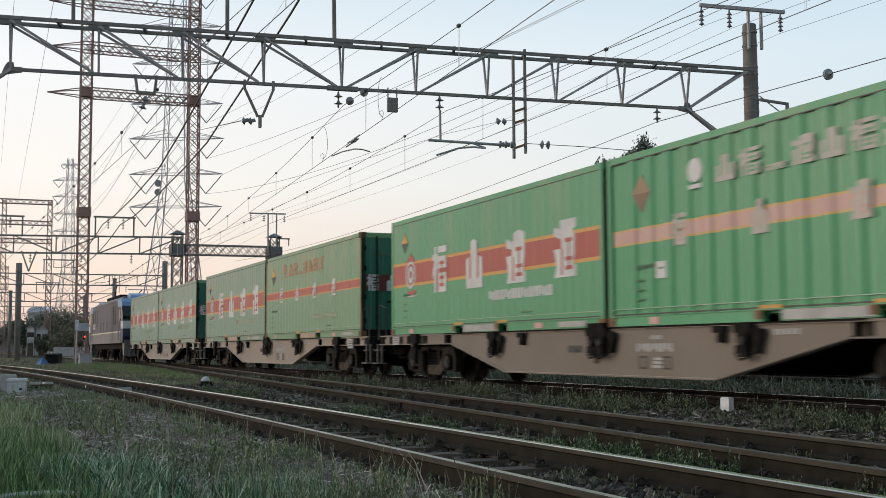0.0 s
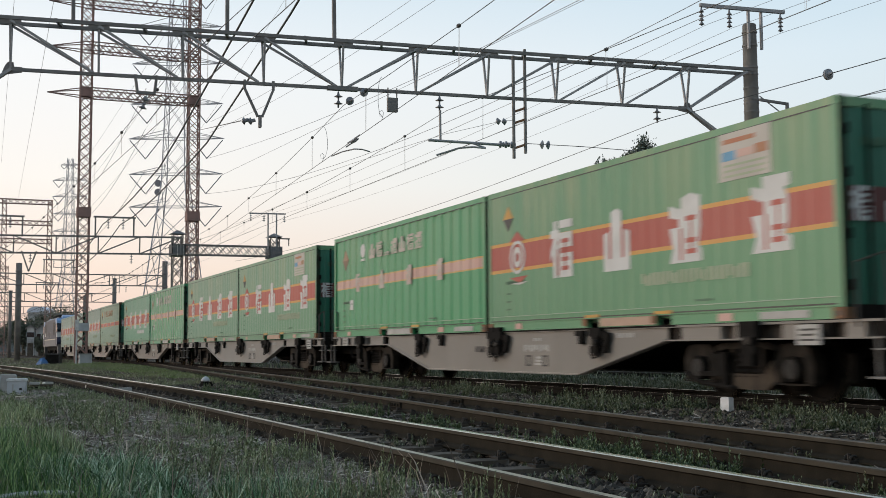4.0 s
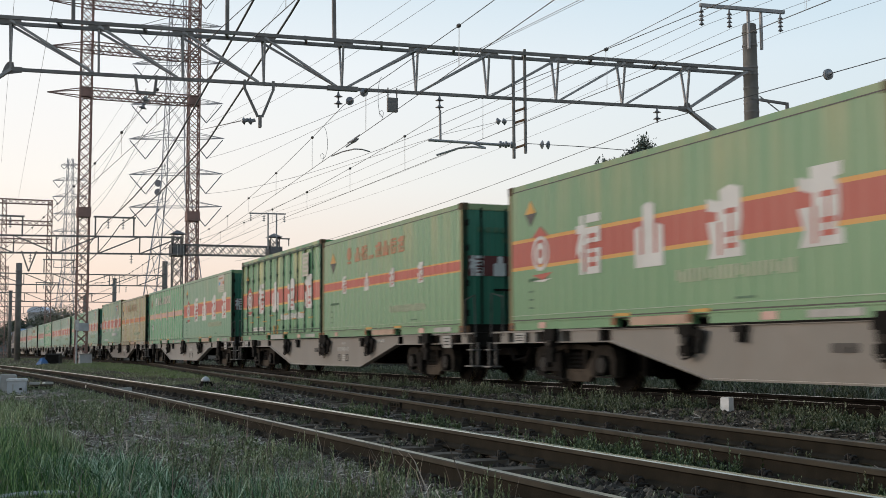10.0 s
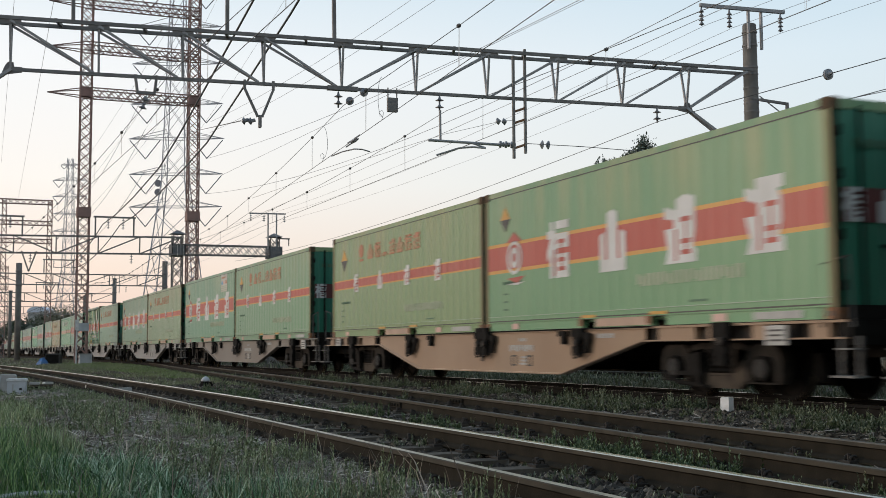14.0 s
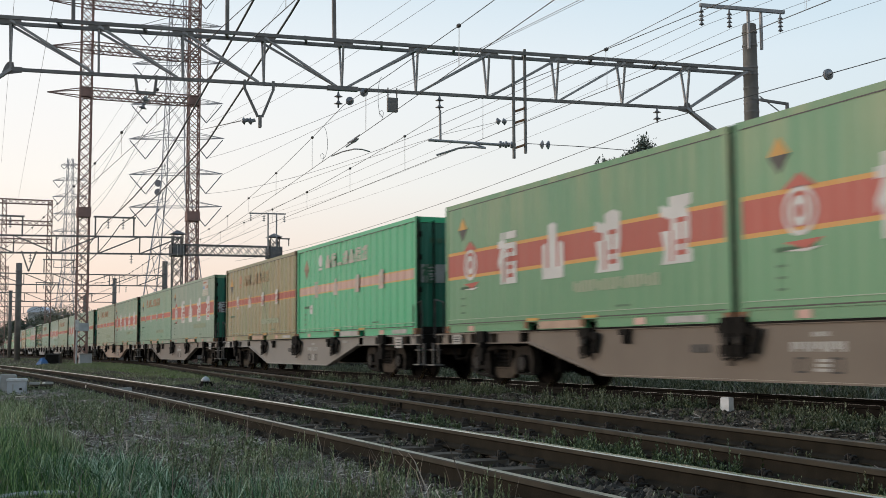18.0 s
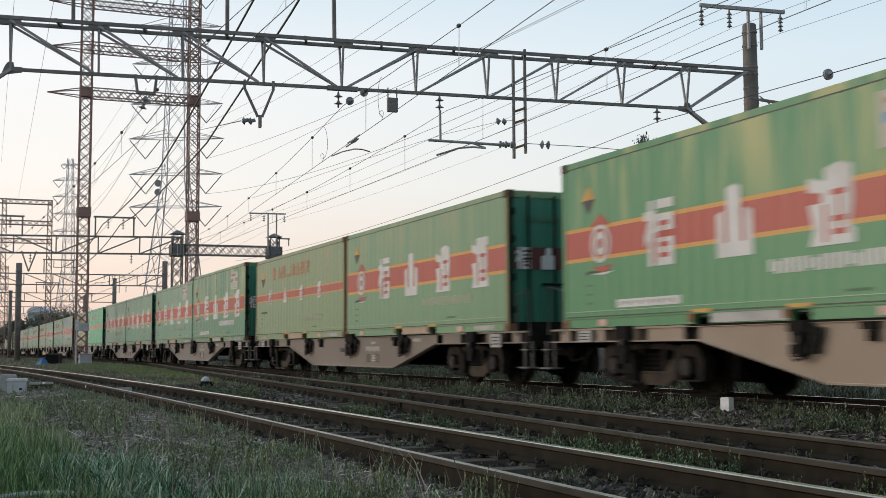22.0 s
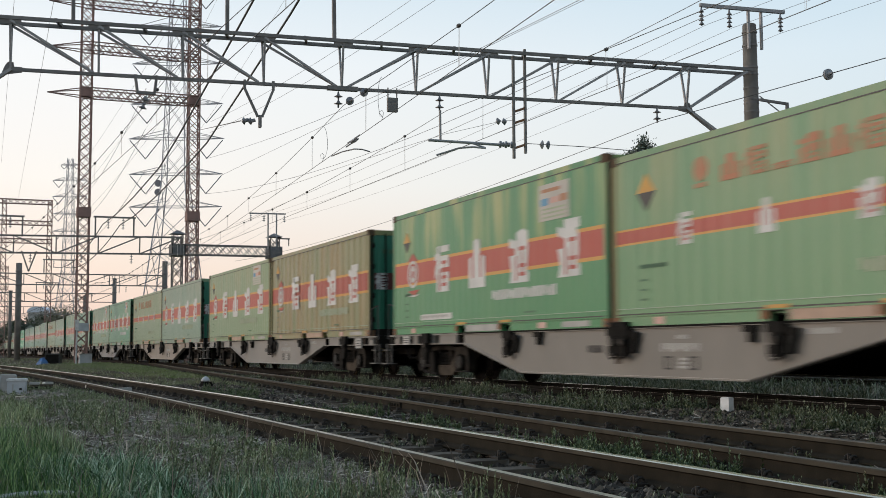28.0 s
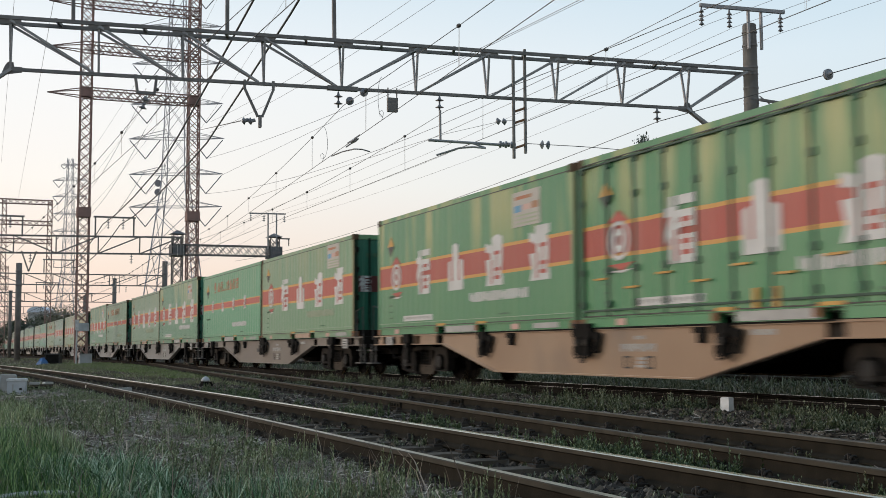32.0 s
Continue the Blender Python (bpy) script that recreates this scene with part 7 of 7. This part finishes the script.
def plants():
    arcs("tall_grass", 17000, rect(0.05, 0.72, 5.9, 11.5, 1.2), (0.08, 0.27), 0.0045, 0.35, 2.6, G_WARM, "tall fine yellow-green grass in the foreground")
    arcs("tall_grass", 9000, patchy(rect(0.3, 0.98, 9.5, 18.0, 1.2), 0.9, -0.15), (0.07, 0.24), 0.005, 0.4, 1.4, G_SUNNY, "fine yellow-green grass near the white cabinet")
    arcs("tall_grass", 8500, patchy(rect(0.55, 1.22, 5.9, 8.3, 1.1), 1.1, -0.15), (0.08, 0.28), 0.0055, 0.5, 3.3, G_TALL, "tall bowed blue-green grass in the foreground")
    arcs("tall_grass", 1900, patchy(rect(0.5, 1.2, 5.9, 7.9, 1.1), 1.1, -0.1), (0.14, 0.34), 0.009, 0.4, 3.6, G_TALL, "broad-bladed bowed grass in the foreground")
    arcs("tall_grass", 1500, patchy(rect(1.15, 1.85, 5.7, 6.7, 1.0), 1.1, 0.0), (0.08, 0.24), 0.0055, 0.6, 1.2, G_TALL, "pale blue-green grass blades in the foreground")
    blades("dry_stalks", 620, rect(-0.9, 2.6, 5.0, 16.0, 1.3), (0.15, 0.5), 0.006, 0.5, G_DRY, "tall dry pale stalks among the grass", category="dry grass")
    blades("dry_grass", 15000, rect(0.0, 2.65, 5.0, 26.0, 1.5), (0.03, 0.16), 0.0035, 1.2, G_DRY, "dry brown grass stalks beside the near track", category="dry grass")
    blades("thin_grass", 12000, patchy(rect(-2.5, 2.4, 8.0, 40.0, 1.3), 0.5, 0.05), (0.05, 0.2), 0.006, 0.8, G_FRESH, "thin low grass beside the near track")
    blades("thin_grass", 6000, patchy(rect(0.5, 2.2, 8.5, 25.0, 1.2), 0.8, 0.05, 0.1), (0.04, 0.13), 0.005, 0.9, G_SUNNY, "thin yellow-green grass on the open soil")
    blades("thin_grass", 13000, patchy(rect(0.7, 2.65, 5.8, 17.0, 1.2), 0.9, 0.05, 0.1), (0.05, 0.2), 0.0032, 0.9, G_MOUND, "fine grey-green grass along the near rail")
    blades("thin_grass", 26000, patchy(rect(4.3, 8.6, 26.0, 72.0, 1.2), 0.3, 0.0), (0.05, 0.17), 0.009, 0.7, G_FAR, "thin fresh grass between the tracks")
    blades("thin_grass", 26000, patchy(rect(5.6, 8.75, 33.0, 74.0, 1.1), 0.4, -0.25), (0.05, 0.14), 0.014, 0.8, G_MAT, "soft green mat of grass between the tracks")
    blades("thin_grass", 16000, patchy(rect(0.0, 5.0, 26.0, 78.0, 1.2), 0.35, 0.0, 0.3), (0.04, 0.15), 0.011, 0.8, G_FAR, "thin low grass along the yard")
    blades("dry_grass", 14000, rect(0.0, 8.8, 24.0, 80.0, 1.2), (0.03, 0.11), 0.014, 1.0, G_DRY, "low dry brown grass in the yard", category="dry grass")
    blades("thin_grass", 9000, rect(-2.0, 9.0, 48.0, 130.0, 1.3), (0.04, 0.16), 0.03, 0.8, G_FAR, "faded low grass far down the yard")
    blades("dry_grass", 7000, rect(-2.0, 9.0, 48.0, 130.0, 1.3), (0.03, 0.12), 0.035, 1.0, G_DRY, "dry brown grass far down the yard", category="dry grass")
    blades("thin_grass", 5000, rect(12.0, 17.5, 12.0, 80.0, 1.5), (0.1, 0.35), 0.02, 0.6, G_LOW, "grass strip beyond the main track")
    litter("dead_straw", 60000, rect(-0.2, 2.8, 4.8, 26.0, 1.4), G_LITTER, "dead grey-brown straw lying on the soil")
    blades("thin_grass", 9000, patchy(rect(-4.5, 2.5, -7.0, 5.6), 0.6, -0.05, 0.2), (0.04, 0.15), 0.006, 0.9, G_LOW, "low grey-green grass on the trackside soil")
    litter("dead_straw", 9000, rect(-4.5, 2.6, -7.0, 5.4), G_LITTER, "dead straw on the trackside soil")
    litter("dead_straw", 9000, rect(0.6, 2.5, 5.6, 24.0, 1.3), G_STRAW, "long pale dead stalks lying on the soil", 2.6)
    litter("dead_straw", 14000, rect(4.0, 9.6, 5.0, 26.0, 1.4), G_LITTER, "dead straw lying between the tracks")

    def spots(n, x0, x1, y0, y1, scale, cut, power=1.3, keep=0.05):
        return patchy(rect(x0, x1, y0, y1, power), scale, cut, keep)(n)
    weeds("weed_patch", spots(1900, 1.3, 2.65, 5.0, 18.0, 1.3, 0.12), (0.07, 0.25), 11, 0.026, G_MOUND, "slim grey-green weeds along the near rail", 0.17, 4)
    weeds("weed_patch", spots(2600, 0.75, 2.6, 8.0, 26.0, 1.1, 0.08, 1.2), (0.04, 0.15), 12, 0.03, G_MOUND, "low leafy grey-green weed mounds on the soil", 0.26, 4)
    weeds("weed_patch", spots(900, 3.1, 3.95, 4.5, 20.0, 1.2, 0.15), (0.03, 0.12), 7, 0.035, G_LOW, "low weeds between the near rails")
    weeds("weed_patch", spots(1300, 4.15, 5.0, 4.0, 24.0, 0.8, 0.14), (0.08, 0.22), 14, 0.032, G_FRESH, "fresh leafy weeds beside the near rail", 0.24, 4)
    weeds("weed_patch", spots(1900, 4.8, 6.0, 5.0, 26.0, 1.0, 0.15), (0.05, 0.17), 11, 0.03, G_LOW, "low leafy weeds between the tracks", 0.24, 4)
    weeds("weed_patch", spots(900, 5.2, 7.2, 7.0, 30.0, 1.1, 0.25), (0.03, 0.1), 6, 0.032, G_LOW, "low weeds on the crossover")
    weeds("weed_patch", spots(3300, 6.9, 9.4, 6.5, 34.0, 0.8, 0.14), (0.07, 0.25), 13, 0.036, G_LOW, "leafy weeds in the ballast beside the main track", 0.24, 4)
    weeds("weed_patch", spots(3000, 11.4, 16.0, 9.0, 45.0, 0.7, -0.1), (0.1, 0.35), 7, 0.07, G_LOW, "leafy weeds beyond the main track")


plants()


def stones():
    base = np.array([(1, 0, 0), (-1, 0, 0), (0, 1, 0), (0, -1, 0), (0, 0, 1), (0, 0, -1)], float)
    tri = np.array([(0, 2, 4), (2, 1, 4), (1, 3, 4), (3, 0, 4), (2, 0, 5), (1, 2, 5), (3, 1, 5), (0, 3, 5)])
    spots = np.concatenate([rect(4.1, 9.7, 5.0, 28.0, 1.5)(26000), rect(2.6, 4.3, 4.5, 26.0, 1.5)(10000), rect(0.8, 2.7, 5.0, 20.0, 1.4)(1800), rect(2.6, 9.6, -9.0, 4.8)(9000), rect(8.0, 9.1, 10.4, 12.3)(1600)])
    n = len(spots)
    z = np.array([ground_z(x, y) for x, y in spots])
    s = 0.011 + 0.034 * RNG.random(n) ** 2.4
    s[-1600:] *= 1.35
    rot = RNG.random(n) * 6.28
    v = base[None] * (0.7 + 0.6 * RNG.random((n, 6, 1))) * s[:, None, None] * np.array([1.2, 1.0, 0.75])
    c, d = np.cos(rot)[:, None], np.sin(rot)[:, None]
    x, y = v[..., 0] * c - v[..., 1] * d, v[..., 0] * d + v[..., 1] * c
    w = np.stack([x + spots[:, :1], y + spots[:, 1:], v[..., 2] + z[:, None] + 0.004], -1)
    f = (tri[None] + np.arange(n)[:, None, None] * 6).reshape(-1, 3)
    m = leaf_material("ballast_stone_grey", [(0.014, 0.0105, 0.007), (0.165, 0.13, 0.094), (0.048, 0.037, 0.026)])
    me = array_mesh("ballast_stones", w.reshape(-1, 3), f, m)
    tagged(new("ballast_stones", me), "loose grey brown ballast stones", "ballast", kind="stuff")


stones()


def tree(x, y, h, r, trunk_h, label, m, n=900, leaf=0.35, group="trees", squash=0.8):
    t = thing("tree", label, "tree", group, at=Matrix.Translation((x, y, GROUND_Z)))
    b = Build()
    b.tube([(0, 0, -0.2), (0.05 * r, 0, trunk_h * 0.5), (0, 0.04 * r, trunk_h), (0.1, 0, h * 0.85)], 0, 8, radii=[0.06 * r + 0.1, 0.05 * r + 0.08, 0.05 * r + 0.05, 0.03])
    for i in range(7):
        a = i * 2.4
        z0 = trunk_h + (h - trunk_h) * 0.05 * i
        b.tube([(0, 0, z0), (0.35 * r * math.cos(a), 0.35 * r * math.sin(a), z0 + 0.22 * (h - trunk_h)), (0.6 * r * math.cos(a), 0.6 * r * math.sin(a), z0 + 0.35 * (h - trunk_h))], 0, 6, radii=[0.09, 0.06, 0.02])
    part("trunk", b, BARK, t, "brown trunk with limbs")
    clumps = RNG.normal(size=(48, 3))
    clumps /= np.linalg.norm(clumps, axis=1)[:, None]
    clumps *= (0.35 + 0.6 * RNG.random((48, 1)))
    mid, hz = (trunk_h + h) / 2, (h - trunk_h) / 2
    c = clumps[RNG.integers(0, 48, n)] * np.array([r, r, hz]) + RNG.normal(size=(n, 3)) * r * 0.17
    c[:, 2] += mid
    u = RNG.normal(size=(n, 3))
    u /= np.linalg.norm(u, axis=1)[:, None]
    w = np.cross(u, RNG.normal(size=(n, 3)))
    w /= np.linalg.norm(w, axis=1)[:, None]
    s = leaf * (0.5 + RNG.random((n, 1)))
    v = np.stack([c - u * s, c + w * s * 0.5, c + u * s, c - w * s * 0.5], 1).reshape(-1, 3)
    part("crown", array_mesh("crown", v, np.arange(n * 4).reshape(n, 4), m), None, t, "uneven leafy crown")


BARK = mat("tree_bark", (0.07, 0.055, 0.04), 0.9, 0, (0.11, 0.09, 0.07), 6, 6, 0.5, 20)
# Leaf green lightened so that the colour itself carries some haze.
TREE_G = leaf_material("tree_leaf_green", [(0.07, 0.085, 0.065), (0.24, 0.26, 0.21), (0.13, 0.155, 0.115)])
TREE_F = leaf_material("far_tree_green", [(0.10, 0.105, 0.07), (0.27, 0.26, 0.18), (0.175, 0.17, 0.115)])
TREE_D = leaf_material("far_dark_tree_green", [(0.06, 0.07, 0.05), (0.17, 0.18, 0.13), (0.10, 0.115, 0.08)])
tree(43.3, 67.6, 15.25, 1.45, 12.0, "dark round-headed tree behind the train", TREE_G, 7000, 0.1)
tree(41.3, 68.5, 13.75, 1.2, 11.0, "dark tree behind the train", TREE_G, 4000, 0.1)
for x, y, h, r in ((10.5, 205, 6.0, 3.4), (13.8, 210, 7.4, 4.0), (17.2, 200, 7.4, 4.2), (20.5, 205, 6.6, 4.2), (23.8, 200, 5.8, 3.8), (27.0, 210, 5.6, 3.8), (7.0, 240, 5.6, 3.8), (31.5, 215, 5.6, 4.0), (36.0, 215, 5.6, 4.2)):
    tree(x, y, h, r, 1.6, "broad leafy tree at the end of the yard", TREE_D if x < 15 else TREE_F, 4600, 0.19)


def house(x, y, w, d, h, rise, label, walls, turn):
    """A small house with a gable towards the tracks, overhanging eaves, windows and a door."""
    g = thing("house", label, "house", "far houses", at=pose(x, y, GROUND_Z, 0, 0, turn))
    part("wall", Build().prism([(-w / 2, 0), (w / 2, 0), (w / 2, h), (0, h + rise), (-w / 2, h)], "y", -d / 2, d / 2), walls, g, "pale plastered wall")
    for s in (-1, 1):
        r = Build().prism([(0, h + rise + 0.02), (s * (w / 2 + 0.3), h - 0.3 * rise / (w / 2) + 0.02), (s * (w / 2 + 0.3), h - 0.3 * rise / (w / 2) + 0.14), (0, h + rise + 0.14)], "y", -d / 2 - 0.35, d / 2 + 0.35)
        part("roof", r, GANTRY, g, "dark pitched roof half")
    for i in (-1, 1):
        q = part("window", Build().box(i * w * 0.24 - 0.3, i * w * 0.24 + 0.3, -d / 2 - 0.05, -d / 2 + 0.02, h * 0.66, h * 0.66 + 0.8), CABWHITE, g)
        part("pane", Build().box(i * w * 0.24 - 0.25, i * w * 0.24 + 0.25, -d / 2 - 0.06, -d / 2 - 0.04, h * 0.66 + 0.05, h * 0.66 + 0.75), GLASS, q)
    part("balcony", Build().box(-w * 0.42, w * 0.42, -d / 2 - 0.5, -d / 2 - 0.44, h * 0.5, h * 0.5 + 0.5).box(-w * 0.42, w * 0.42, -d / 2 - 0.5, -d / 2, h * 0.5 - 0.06, h * 0.5), PALEGREY, g, "pale balcony front")
    part("door", Build().box(-0.4, 0.4, -d / 2 - 0.04, -d / 2 + 0.02, 0, 1.9), SLEEPER, g)


HOUSEWALL = mat("pale_house_plaster", (0.58, 0.56, 0.53), 0.85, 0, (0.48, 0.46, 0.44), 0.8, 8)
house(10.1, 177.0, 0.95, 4.0, 4.1, 0.3, "small pale plastered far house beside trees", HOUSEWALL, -4)
house(11.75, 179.0, 1.7, 4.0, 3.8, 0.6, "pale far house with dark eaves among trees", HOUSEWALL, -4)
for x, y, h, r, m in ((10.9, 171, 2.9, 0.55, TREE_D), (11.5, 170, 3.5, 0.7, TREE_D), (12.9, 168, 3.4, 1.0, TREE_F), (15.2, 170, 4.6, 2.0, TREE_F), (16.8, 168, 5.0, 2.2, TREE_F), (18.6, 172, 4.8, 2.2, TREE_F)):
    tree(x, y, h, r, 0.4, "brownish green bush beside the far houses", m, 2600, 0.15, "bushes")


def panel_fence():
    f = thing("fence", "pale grey panel fence before the far bushes", "fence", at=pose(14.2, 160.0, GROUND_Z, 0, 0, -10))
    for i in range(11):
        part("post", Build().box(-2.24 + i * 0.44, -2.18 + i * 0.44, -0.04, 0.04, 0, 1.35), GALV, f)
    for i in range(10):
        part("panel", Build().box(-2.17 + i * 0.44, -1.81 + i * 0.44, -0.015, 0.015, 0.08, 1.28), PALEGREY, f)


panel_fence()


def far_hall():
    """An added hall whose pale vaulted roof stands in for a faint bluish shape over the trees."""
    g = thing("far_hall", "distant hall with a pale bluish vaulted roof", "hall", at=pose(16.0, 248.4, GROUND_Z, 0, 0, -22.8))
    arc = [(1.9 * math.cos(k * math.pi / 16), 8.5 + 1.2 * math.sin(k * math.pi / 16)) for k in range(17)]
    part("wall", Build().box(-1.8, 1.8, -2.5, 2.5, 0, 8.5), PALEGREY, g)
    part("roof", Build().prism(arc, "y", -2.7, 2.7), mat("pale_blue_roof_sheet", (0.66, 0.69, 0.75), 0.6, 0, (0.6, 0.63, 0.7), 0.6), g, "pale bluish vaulted roof")


far_hall()


def far_ridge():
    """A long low wooded ridge where the ground ends."""
    vs, fs = [], []
    n = 260
    for i in range(n + 1):
        a = 2 * math.pi * i / n
        r = 1500
        z = 14 + 10 * noise.noise((i * 0.11, 0.3, 0.2)) + 5 * noise.noise((i * 0.6, 2.3, 0.2))
        vs += [(r * math.sin(a), r * math.cos(a), -5), (r * math.sin(a), r * math.cos(a), max(4, z)), ((r + 300) * math.sin(a), (r + 300) * math.cos(a), -5)]
    for i in range(n):
        k = i * 3
        fs += [(k, k + 3, k + 4, k + 1), (k + 1, k + 4, k + 5, k + 2)]
    me = bpy.data.meshes.new("backdrop")
    me.from_pydata(vs, [], fs)
    # distance haze is put into this grey-green base colour
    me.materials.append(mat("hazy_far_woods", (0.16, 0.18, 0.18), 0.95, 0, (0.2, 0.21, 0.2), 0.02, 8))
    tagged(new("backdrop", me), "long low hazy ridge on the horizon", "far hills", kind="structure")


far_ridge()

motions()
